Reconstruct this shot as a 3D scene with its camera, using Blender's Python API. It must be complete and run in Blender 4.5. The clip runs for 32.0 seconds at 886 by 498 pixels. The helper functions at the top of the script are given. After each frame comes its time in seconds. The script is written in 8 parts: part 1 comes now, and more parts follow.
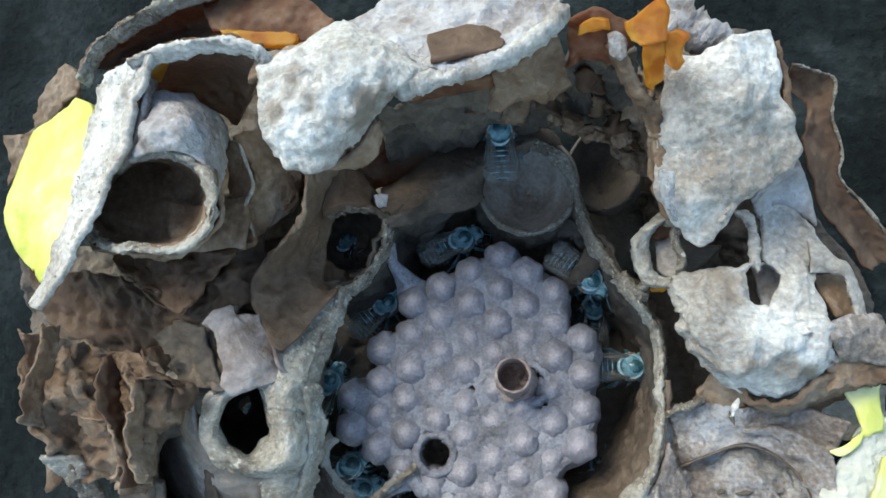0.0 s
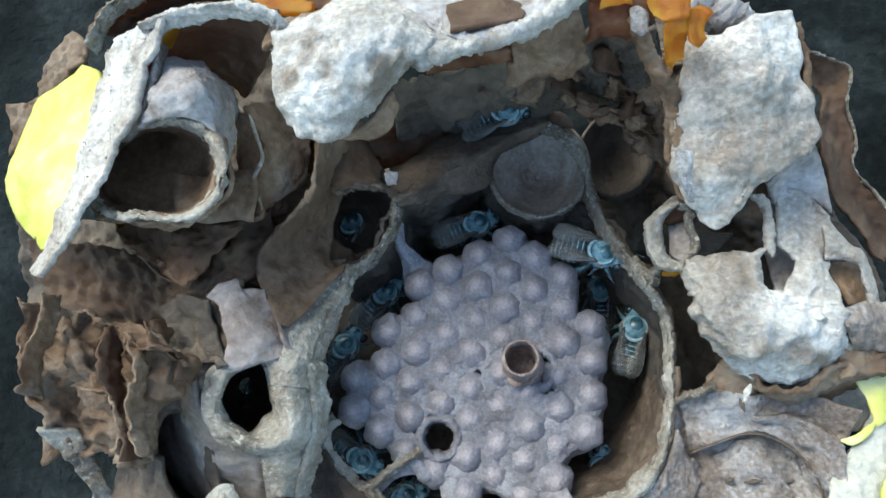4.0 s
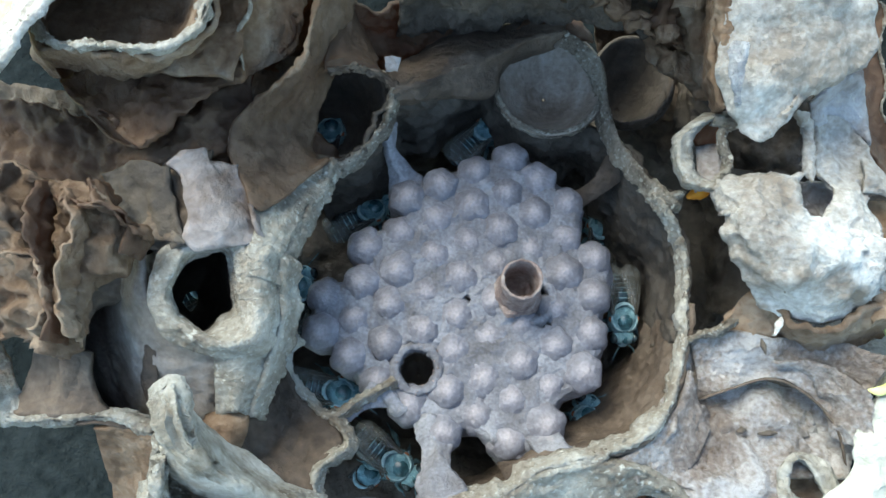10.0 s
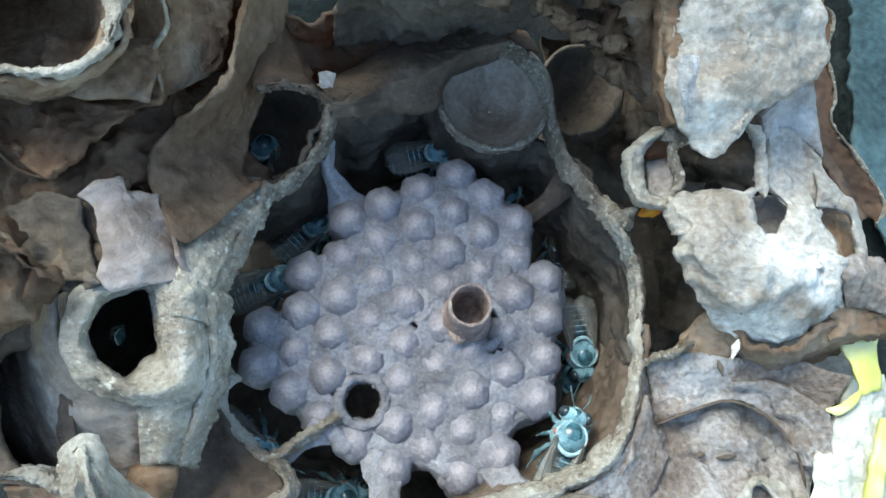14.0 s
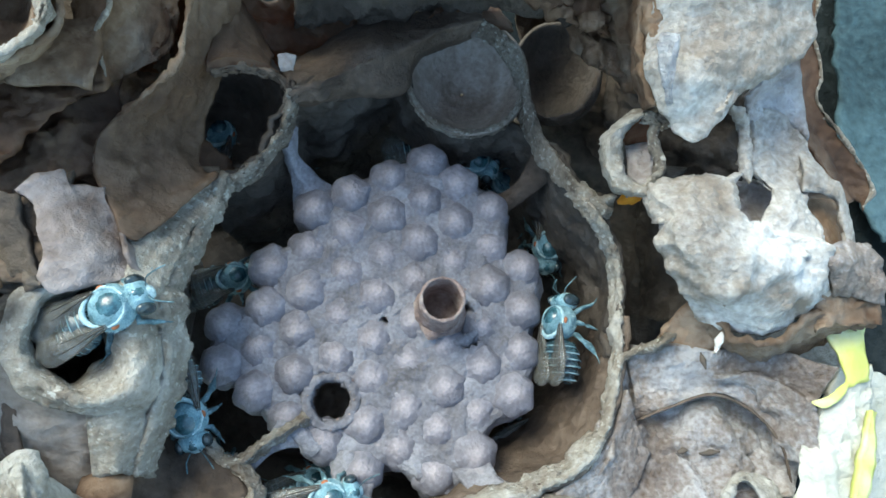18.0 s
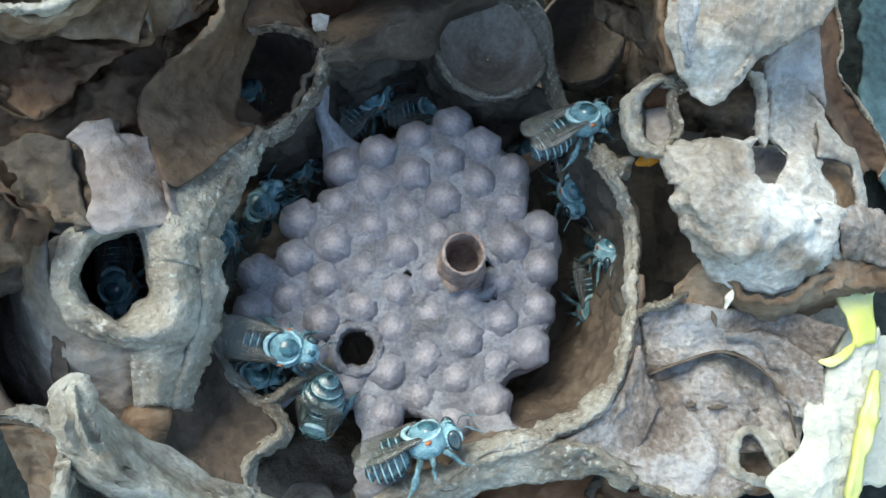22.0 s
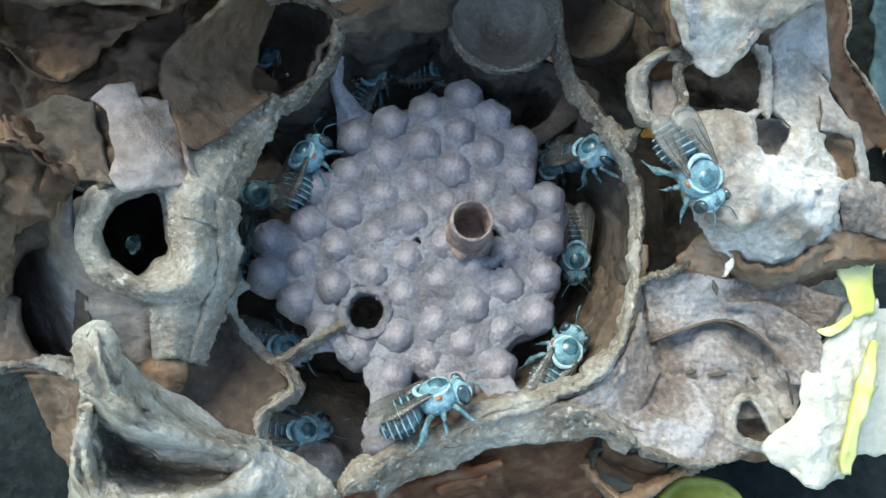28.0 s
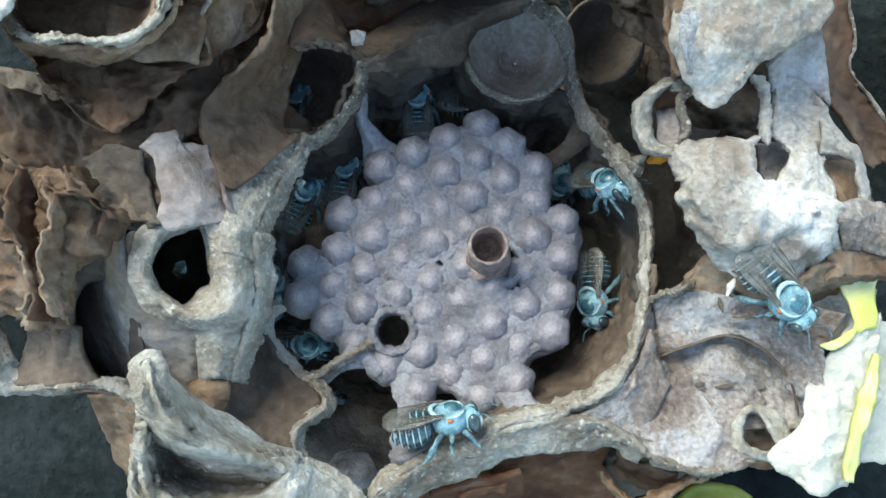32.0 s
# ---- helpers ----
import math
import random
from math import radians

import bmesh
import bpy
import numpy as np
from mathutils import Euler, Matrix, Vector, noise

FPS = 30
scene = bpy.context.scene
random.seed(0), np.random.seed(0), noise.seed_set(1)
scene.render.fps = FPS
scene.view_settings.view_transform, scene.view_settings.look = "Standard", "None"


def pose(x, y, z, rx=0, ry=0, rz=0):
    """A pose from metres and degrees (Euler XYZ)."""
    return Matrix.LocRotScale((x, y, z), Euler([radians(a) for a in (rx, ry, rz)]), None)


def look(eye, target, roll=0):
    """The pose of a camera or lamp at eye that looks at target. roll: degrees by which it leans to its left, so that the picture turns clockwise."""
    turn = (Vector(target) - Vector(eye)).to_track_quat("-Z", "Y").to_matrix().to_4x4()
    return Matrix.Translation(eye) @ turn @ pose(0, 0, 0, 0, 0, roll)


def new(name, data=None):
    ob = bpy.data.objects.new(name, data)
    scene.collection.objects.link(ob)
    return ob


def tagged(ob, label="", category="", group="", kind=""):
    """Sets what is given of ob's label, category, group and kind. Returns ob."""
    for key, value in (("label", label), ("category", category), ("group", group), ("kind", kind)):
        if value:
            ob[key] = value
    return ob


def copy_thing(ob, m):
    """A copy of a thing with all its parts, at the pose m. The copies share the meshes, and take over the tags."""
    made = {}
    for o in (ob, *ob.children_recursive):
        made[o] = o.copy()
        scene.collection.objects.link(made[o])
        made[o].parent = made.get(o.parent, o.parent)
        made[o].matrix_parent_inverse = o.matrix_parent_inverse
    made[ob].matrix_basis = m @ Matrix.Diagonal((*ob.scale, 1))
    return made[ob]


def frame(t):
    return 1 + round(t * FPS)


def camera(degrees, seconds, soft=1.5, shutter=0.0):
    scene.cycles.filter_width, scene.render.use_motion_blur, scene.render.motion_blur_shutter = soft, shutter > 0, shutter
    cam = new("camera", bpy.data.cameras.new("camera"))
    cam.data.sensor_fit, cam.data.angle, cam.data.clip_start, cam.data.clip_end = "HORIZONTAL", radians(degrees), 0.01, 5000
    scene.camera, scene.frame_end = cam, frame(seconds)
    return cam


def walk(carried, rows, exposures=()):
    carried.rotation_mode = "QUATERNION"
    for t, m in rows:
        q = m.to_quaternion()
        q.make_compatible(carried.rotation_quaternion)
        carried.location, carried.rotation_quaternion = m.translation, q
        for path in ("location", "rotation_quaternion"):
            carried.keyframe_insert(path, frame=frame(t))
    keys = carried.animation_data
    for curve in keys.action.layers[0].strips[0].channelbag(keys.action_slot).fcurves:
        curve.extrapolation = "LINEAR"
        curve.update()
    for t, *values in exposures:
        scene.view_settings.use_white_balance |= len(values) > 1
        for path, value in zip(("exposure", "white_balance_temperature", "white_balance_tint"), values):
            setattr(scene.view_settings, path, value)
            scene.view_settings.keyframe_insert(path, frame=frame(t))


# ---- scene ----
cam = camera(61.8, 32.0, soft=1.5)
METRES, EYE, TILT, LEAN, TURN = 0.11, 0.0932, -78.0, 7.1, 0.0
ROWS = [
    (0.0, 0.0, 0.0, 0.0, 0.0, 0.0, -0.0),
    (0.5, -0.0008, 0.0056, 0.0089, -0.26, -0.6, 0.23),
    (1.0, -0.0026, 0.0036, 0.0016, -0.22, -0.59, -0.18),
    (1.5, -0.0039, 0.0048, -0.0035, -0.37, -0.27, -0.28),
    (2.0, 0.0005, -0.0047, -0.0048, 0.16, -0.29, -0.25),
    (2.5, -0.0049, 0.004, -0.009, -0.38, -0.12, -0.42),
    (4.5, -0.0358, 0.0174, -0.0494, -0.92, 1.0, -2.61),
    (5.0, -0.0785, 0.0575, -0.1047, -3.6, 2.94, -5.33),
    (5.5, -0.0833, 0.1586, -0.1368, -9.7, 4.07, -6.14),
    (6.0, -0.0828, 0.2036, -0.0889, -11.73, 4.19, -3.58),
    (6.5, -0.0793, 0.2144, -0.1018, -12.43, 3.05, -4.19),
    (7.0, -0.0773, 0.2155, -0.0992, -12.44, 2.25, -4.19),
    (7.5, -0.0747, 0.2119, -0.1016, -12.37, 2.23, -4.16),
    (8.0, -0.0777, 0.2038, -0.1077, -11.28, 1.71, -4.61),
    (8.5, -0.082, 0.1414, -0.1379, -8.09, 2.16, -6.16),
    (9.0, -0.0844, 0.119, -0.1613, -7.02, 2.54, -7.22),
    (9.5, -0.0822, 0.1253, -0.1525, -6.91, 2.27, -6.89),
    (10.0, -0.0766, 0.115, -0.1429, -6.69, 2.51, -6.41),
    (10.5, -0.0721, 0.1107, -0.143, -6.49, 1.22, -6.45),
    (11.0, -0.0681, 0.11, -0.1355, -6.51, 0.68, -6.06),
    (11.5, -0.0646, 0.1165, -0.1282, -6.95, 0.49, -5.68),
    (12.0, -0.0666, 0.1163, -0.1123, -7.62, 1.9, -4.92),
    (12.5, -0.0742, 0.1471, -0.1183, -9.84, 4.98, -4.94),
    (13.0, -0.0707, 0.1473, -0.1132, -9.84, 4.35, -4.65),
    (13.5, -0.0656, 0.1435, -0.1112, -9.45, 2.92, -4.75),
    (14.0, -0.063, 0.1494, -0.1141, -9.97, 2.5, -4.78),
    (14.5, -0.0613, 0.1548, -0.1156, -10.18, 2.49, -4.75),
    (16.5, -0.0484, 0.2043, -0.1127, -12.78, 1.38, -4.3),
    (17.0, -0.0426, 0.1777, -0.1049, -11.29, 1.14, -3.83),
    (17.5, -0.0462, 0.1768, -0.0998, -10.99, 0.88, -3.89),
    (18.0, -0.0464, 0.1789, -0.1023, -11.14, 1.04, -4.0),
    (18.5, -0.049, 0.1749, -0.1044, -10.91, 1.07, -4.26),
    (19.0, -0.0497, 0.1807, -0.1058, -10.88, 1.2, -4.33),
    (19.5, -0.0514, 0.1746, -0.1092, -10.92, 1.71, -4.26),
    (20.0, -0.0529, 0.1723, -0.1052, -10.98, 1.75, -4.14),
    (20.5, -0.0501, 0.1689, -0.1048, -10.7, 1.13, -4.19),
    (21.0, -0.0465, 0.159, -0.1041, -10.05, 0.34, -4.32),
    (21.5, -0.0467, 0.1589, -0.1069, -10.02, -0.2, -4.52),
    (22.0, -0.0504, 0.1518, -0.1218, -9.44, -0.79, -5.34),
    (22.5, -0.0485, 0.1461, -0.1734, -9.35, -0.8, -7.63),
    (23.0, -0.0527, 0.1506, -0.1755, -9.54, -1.82, -7.8),
    (23.5, -0.0517, 0.1676, -0.1644, -10.04, -1.94, -7.25),
    (24.0, -0.0528, 0.171, -0.1595, -10.31, -1.78, -7.05),
    (24.5, -0.0523, 0.1705, -0.1581, -10.27, -1.71, -6.94),
    (25.0, -0.0519, 0.1658, -0.1573, -10.06, -1.81, -6.97),
    (25.5, -0.0514, 0.1618, -0.1554, -9.88, -1.62, -6.78),
    (27.5, -0.0494, 0.1551, -0.146, -9.64, -1.39, -6.36),
    (28.0, -0.0454, 0.1312, -0.1415, -8.24, -1.68, -6.21),
    (28.5, -0.0395, 0.1188, -0.1288, -7.37, -1.97, -5.66),
    (29.0, -0.0353, 0.107, -0.1225, -6.79, -1.99, -5.35),
    (29.5, -0.0376, 0.1143, -0.1221, -7.27, -1.93, -5.37),
    (30.0, -0.0381, 0.1183, -0.1228, -7.51, -1.8, -5.36),
    (30.5, -0.0317, 0.1021, -0.1045, -6.46, -2.3, -4.63),
    (31.0, -0.0284, 0.089, -0.1038, -5.47, -2.51, -4.59),
    (31.5, -0.0334, 0.09, -0.1093, -5.15, -2.67, -4.94),
    (32.0, -0.0324, 0.0818, -0.1113, -4.95, -2.35, -5.0),
]
walk(cam, [(t, pose(0, 0, EYE, TILT, LEAN, TURN) @ pose(METRES * x, METRES * y, METRES * z, 90 + pitch, roll, yaw)) for t, x, y, z, yaw, pitch, roll in ROWS], [(0, 0.66, 6950, -2), (5, 0.77, 6900, -2), (6, 1.03, 6900, -4), (9, 1.0, 6850, -5), (14, 1.01, 6780, -5), (20, 0.9, 6880, -5), (24, 0.83, 7100, -4), (32, 0.97, 7030, -4)])

# ---- light: soft daylight from a bright overcast sky ----
world = bpy.data.worlds.new("sky")
scene.world = world
world.use_nodes = True
wn = world.node_tree
sky = wn.nodes.new("ShaderNodeTexSky")
sky.sky_type = "NISHITA"
sky.sun_disc = False
sky.sun_elevation, sky.sun_rotation = radians(49.5), radians(-45)
wn.links.new(sky.outputs[0], wn.nodes["Background"].inputs[0])
wn.nodes["Background"].inputs[1].default_value = 0.3
sun = new("sun", bpy.data.lights.new("sun", "SUN"))
sun.data.energy, sun.data.angle, sun.data.color = 2.5, radians(34), (1.0, 0.97, 0.93)
sun.matrix_world = look((-0.46, 0.46, 0.76), (0, 0, 0))
scene.view_settings.exposure = 0.0


# ---- materials ----
def ramp(nt, stops):
    r = nt.nodes.new("ShaderNodeValToRGB")
    el = r.color_ramp.elements
    while len(el) < len(stops):
        el.new(0.5)
    for e, (p, c) in zip(el, stops):
        e.position, e.color = p, (*c, 1)
    return r


def material(name, colours, size=0.004, rough=0.7, bump=0.5, grain=0.0006, spec=0.4, sheer=0.0, glow_through=None, coat=0.0, fleck=None, warp=0.6, spot=None):
    """Wax, wood and shell: patchy colour at two scales with fine grain relief. size and grain in metres."""
    m = bpy.data.materials.new(name)
    m.use_nodes = True
    nt = m.node_tree
    n, l = nt.nodes, nt.links
    b = n["Principled BSDF"]
    tc = n.new("ShaderNodeTexCoord")
    big = n.new("ShaderNodeTexNoise")
    big.inputs["Scale"].default_value, big.inputs["Detail"].default_value = 1 / size, 5
    big.inputs["Distortion"].default_value = warp
    fine = n.new("ShaderNodeTexNoise")
    fine.inputs["Scale"].default_value, fine.inputs["Detail"].default_value = 1 / grain, 3
    for t in (big, fine):
        l.new(tc.outputs["Object"], t.inputs["Vector"])
    mix = n.new("ShaderNodeMath")
    mix.operation = "MULTIPLY_ADD"
    l.new(fine.outputs[0], mix.inputs[0])
    mix.inputs[1].default_value = 0.5
    off = n.new("ShaderNodeMath")
    off.operation = "SUBTRACT"
    l.new(big.outputs[0], off.inputs[0])
    off.inputs[1].default_value = 0.25
    l.new(off.outputs[0], mix.inputs[2])
    k = len(colours)
    r = ramp(nt, [(0.28 + 0.44 * i / max(1, k - 1), c) for i, c in enumerate(colours)])
    l.new(mix.outputs[0], r.inputs[0])
    colour = r.outputs[0]
    info = n.new("ShaderNodeObjectInfo")
    hsv = n.new("ShaderNodeHueSaturation")
    rng = n.new("ShaderNodeMapRange")
    rng.inputs["To Min"].default_value, rng.inputs["To Max"].default_value = 0.88, 1.12
    l.new(info.outputs["Random"], rng.inputs["Value"])
    l.new(rng.outputs[0], hsv.inputs["Value"])
    l.new(colour, hsv.inputs["Color"])
    colour = hsv.outputs[0]
    if fleck:
        vor = n.new("ShaderNodeTexNoise")
        vor.inputs["Scale"].default_value, vor.inputs["Detail"].default_value = fleck[1], 6
        l.new(tc.outputs["Object"], vor.inputs["Vector"])
        fr = ramp(nt, [(fleck[2], (0, 0, 0)), (fleck[2] + 0.12, (1, 1, 1))])
        l.new(vor.outputs[0], fr.inputs[0])
        mc = n.new("ShaderNodeMix")
        mc.data_type = "RGBA"
        l.new(fr.outputs[0], mc.inputs["Factor"])
        l.new(colour, mc.inputs[6])
        mc.inputs[7].default_value = (*fleck[0], 1)
        colour = mc.outputs[2]
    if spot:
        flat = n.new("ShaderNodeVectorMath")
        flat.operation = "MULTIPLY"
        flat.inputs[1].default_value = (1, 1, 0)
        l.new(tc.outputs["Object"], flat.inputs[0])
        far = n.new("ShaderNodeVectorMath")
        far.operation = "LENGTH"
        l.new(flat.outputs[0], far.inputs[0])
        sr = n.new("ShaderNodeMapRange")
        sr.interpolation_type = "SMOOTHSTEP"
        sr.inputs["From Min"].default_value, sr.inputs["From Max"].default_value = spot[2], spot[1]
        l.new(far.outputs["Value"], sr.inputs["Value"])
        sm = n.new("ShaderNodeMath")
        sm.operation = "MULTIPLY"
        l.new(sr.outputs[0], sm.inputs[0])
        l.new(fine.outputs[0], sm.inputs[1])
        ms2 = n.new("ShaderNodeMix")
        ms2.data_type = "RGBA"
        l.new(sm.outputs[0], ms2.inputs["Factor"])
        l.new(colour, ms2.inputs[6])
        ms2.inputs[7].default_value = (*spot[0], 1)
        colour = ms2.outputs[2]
    l.new(colour, b.inputs["Base Color"])
    rr = n.new("ShaderNodeMapRange")
    rr.inputs["To Min"].default_value, rr.inputs["To Max"].default_value = max(0.05, rough - 0.12), min(1, rough + 0.12)
    l.new(fine.outputs[0], rr.inputs["Value"])
    l.new(rr.outputs[0], b.inputs["Roughness"])
    b.inputs["Specular IOR Level"].default_value = spec
    b.inputs["Coat Weight"].default_value = coat
    if bump:
        bp = n.new("ShaderNodeBump")
        bp.inputs["Strength"].default_value, bp.inputs["Distance"].default_value = bump, grain * 0.9
        l.new(mix.outputs[0], bp.inputs["Height"])
        grit = n.new("ShaderNodeTexNoise")
        grit.inputs["Scale"].default_value, grit.inputs["Detail"].default_value, grit.inputs["Roughness"].default_value = 0.42 / grain, 7, 0.7
        l.new(tc.outputs["Object"], grit.inputs["Vector"])
        bp2 = n.new("ShaderNodeBump")
        bp2.inputs["Strength"].default_value, bp2.inputs["Distance"].default_value = bump, grain * 2.3
        l.new(grit.outputs[0], bp2.inputs["Height"])
        l.new(bp.outputs[0], bp2.inputs["Normal"])
        l.new(bp2.outputs[0], b.inputs["Normal"])
    if sheer:
        tr = n.new("ShaderNodeBsdfTranslucent")
        if glow_through:
            tr.inputs[0].default_value = (*glow_through, 1)
        else:
            l.new(colour, tr.inputs[0])
        ms = n.new("ShaderNodeMixShader")
        ms.inputs[0].default_value = sheer
        l.new(b.outputs[0], ms.inputs[1])
        l.new(tr.outputs[0], ms.inputs[2])
        l.new(ms.outputs[0], n["Material Output"].inputs[0])
    return m


RIM = material("crumbly_rim_wax", [(0.15, 0.118, 0.09), (0.3, 0.257, 0.207), (0.47, 0.425, 0.36)], 0.003, 0.85, 1.3, 0.0005, fleck=((0.6, 0.57, 0.5), 1900, 0.57))
COLLAR = material("pale_crusted_wax", [(0.165, 0.128, 0.096), (0.325, 0.29, 0.24), (0.49, 0.462, 0.41)], 0.006, 0.78, 0.95, 0.0006, fleck=((0.58, 0.555, 0.49), 1700, 0.58))
BROWN = material("brown_wax", [(0.036, 0.018, 0.009), (0.082, 0.045, 0.026), (0.145, 0.092, 0.058)], 0.006, 0.6, 0.5, 0.0009, sheer=0.15, glow_through=(0.5, 0.2, 0.06))
FLAKE = material("thin_brown_flake_wax", [(0.06, 0.035, 0.02), (0.135, 0.086, 0.054), (0.22, 0.155, 0.108)], 0.007, 0.6, 0.5, 0.0009, sheer=0.15, glow_through=(0.5, 0.24, 0.09))
TAN = material("tan_wax", [(0.095, 0.05, 0.026), (0.2, 0.128, 0.08), (0.32, 0.24, 0.175)], 0.006, 0.7, 0.7, 0.0008, sheer=0.1, glow_through=(0.5, 0.25, 0.1))
PALE = material("bleached_wax", [(0.26, 0.22, 0.183), (0.47, 0.436, 0.396), (0.77, 0.752, 0.72)], 0.013, 0.75, 0.8, 0.0006, fleck=((0.24, 0.195, 0.155), 170, 0.55))
GREY = material("grey_glossy_wax", [(0.2, 0.16, 0.14), (0.34, 0.31, 0.3), (0.46, 0.45, 0.46)], 0.004, 0.5, 0.8, 0.0007)
GLAZE = material("glossy_pale_glaze", [(0.26, 0.24, 0.24), (0.4, 0.4, 0.42), (0.58, 0.59, 0.61)], 0.003, 0.28, 0.8, 0.0007, spec=0.6)
MAUVE = material("mauve_flake_wax", [(0.1, 0.07, 0.056), (0.2, 0.165, 0.152), (0.3, 0.264, 0.254)], 0.006, 0.55, 0.5, 0.0009)
AMBER = material("amber_resin", [(0.3, 0.09, 0.008), (0.5, 0.24, 0.02), (0.62, 0.4, 0.05)], 0.0035, 0.35, 0.4, 0.0012, 0.5, sheer=0.5, glow_through=(0.85, 0.42, 0.04))
AMBERWAX = material("amber_brown_wax", [(0.05, 0.02, 0.01), (0.13, 0.06, 0.03), (0.26, 0.16, 0.1)], 0.005, 0.6, 0.6, 0.0008, sheer=0.3, glow_through=(0.65, 0.22, 0.06))
CUP = material("smooth_cup_wax", [(0.15, 0.112, 0.086), (0.25, 0.204, 0.168), (0.37, 0.322, 0.282)], 0.005, 0.45, 0.4, 0.0006, spec=0.4)
# Dark wax for deep recesses: their shade put into colour, lifted for lens haze.
DARK = material("dark_shade_wax", [(0.055, 0.042, 0.032), (0.1, 0.078, 0.06), (0.15, 0.118, 0.092)], 0.006, 0.75, 0.6, 0.001)
# Darker copy of the chamber wax: shade of deep places put into colour.
UMBER = material("umber_shade_wax", [(0.036, 0.028, 0.022), (0.072, 0.058, 0.047), (0.11, 0.092, 0.076)], 0.007, 0.7, 0.5, 0.0008)
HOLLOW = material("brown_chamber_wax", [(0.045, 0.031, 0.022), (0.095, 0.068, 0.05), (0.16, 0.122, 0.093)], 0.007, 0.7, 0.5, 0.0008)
CELL = material("lilac_cell_wax", [(0.105, 0.096, 0.1), (0.175, 0.17, 0.19), (0.28, 0.278, 0.305)], 0.0042, 0.5, 0.6, 0.00035, 0.4, fleck=((0.34, 0.31, 0.315), 330, 0.62))
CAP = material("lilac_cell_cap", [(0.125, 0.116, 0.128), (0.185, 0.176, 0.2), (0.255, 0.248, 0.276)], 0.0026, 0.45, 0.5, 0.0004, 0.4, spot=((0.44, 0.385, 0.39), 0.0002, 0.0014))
TUBE = material("rosy_tube_wax", [(0.17, 0.11, 0.095), (0.29, 0.21, 0.185), (0.42, 0.345, 0.31)], 0.002, 0.6, 0.8, 0.0004)
CREAM = material("cream_wax", [(0.25, 0.208, 0.158), (0.45, 0.415, 0.355), (0.68, 0.655, 0.605)], 0.006, 0.72, 1.0, 0.0007, fleck=((0.3, 0.24, 0.18), 160, 0.6))
PINK = material("rosy_pale_wax", [(0.13, 0.088, 0.063), (0.29, 0.242, 0.215), (0.55, 0.525, 0.52)], 0.013, 0.55, 1.0, 0.0005, warp=1.2)
YELLOW = material("yellow_green_plastic", [(0.46, 0.47, 0.08), (0.6, 0.61, 0.17), (0.74, 0.73, 0.42)], 0.014, 0.35, 0.2, 0.002, spec=0.5, sheer=0.2, glow_through=(0.8, 0.85, 0.25))
WHITE = material("white_paper", [(0.36, 0.345, 0.27), (0.48, 0.465, 0.39), (0.57, 0.555, 0.49)], 0.01, 0.7, 0.6, 0.0008)
OLIVE = material("olive_plastic", [(0.16, 0.17, 0.02), (0.22, 0.23, 0.04), (0.28, 0.29, 0.06)], 0.008, 0.4, 0.1, 0.001)
SLATE = material("slate_blue_cloth", [(0.015, 0.03, 0.035), (0.04, 0.072, 0.082), (0.075, 0.125, 0.14)], 0.03, 0.8, 0.4, 0.0012, spec=0.2)
WOOD = material("wet_black_wood", [(0.004, 0.0055, 0.006), (0.0105, 0.014, 0.0145), (0.026, 0.032, 0.033)], 0.02, 0.85, 0.7, 0.0015, spec=0.06)


# ---- shaping tools (millimetres in, metres out) ----
MM = 0.001
CX, CY = -7.0, 3.0          # middle of the brood chamber


def glide(pts, n, closed=False):
    """n points evenly spread along a smooth curve through pts."""
    p = np.array(pts, float)
    if closed:
        p = np.vstack([p, p[:1]])
    d = np.maximum(np.linalg.norm(np.diff(p, axis=0), axis=1), 1e-6)
    s = np.concatenate([[0], np.cumsum(d)])
    if closed:
        q = np.vstack([p[-2], p, p[1]])
    else:
        q = np.vstack([2 * p[0] - p[1], p, 2 * p[-1] - p[-2]])
    u = np.linspace(0, s[-1], n + 1)[:-1] if closed else np.linspace(0, s[-1], n)
    i = np.clip(np.searchsorted(s, u, "right") - 1, 0, len(d) - 1)
    f = ((u - s[i]) / d[i])[:, None]
    a, b, c, e = q[i], q[i + 1], q[i + 2], q[i + 3]
    return 0.5 * (2 * b + (c - a) * f + (2 * a - 5 * b + 4 * c - e) * f * f + (3 * b - a - 3 * c + e) * f ** 3)


def wobble(p, size, seed):
    return noise.fractal(Vector(p) / size + Vector((seed * 7.3, seed * 3.1, seed)), 0.8, 2.1, 4)


def finish(name, verts, faces, mat, parent, smooth=True):
    me = bpy.data.meshes.new(name)
    me.from_pydata([tuple(v) for v in verts], [], faces)
    me.materials.append(mat)
    me.polygons.foreach_set("use_smooth", [smooth] * len(me.polygons))
    me.update()
    ob = new(name, me)
    ob.parent = parent
    return ob


SEED = [0]


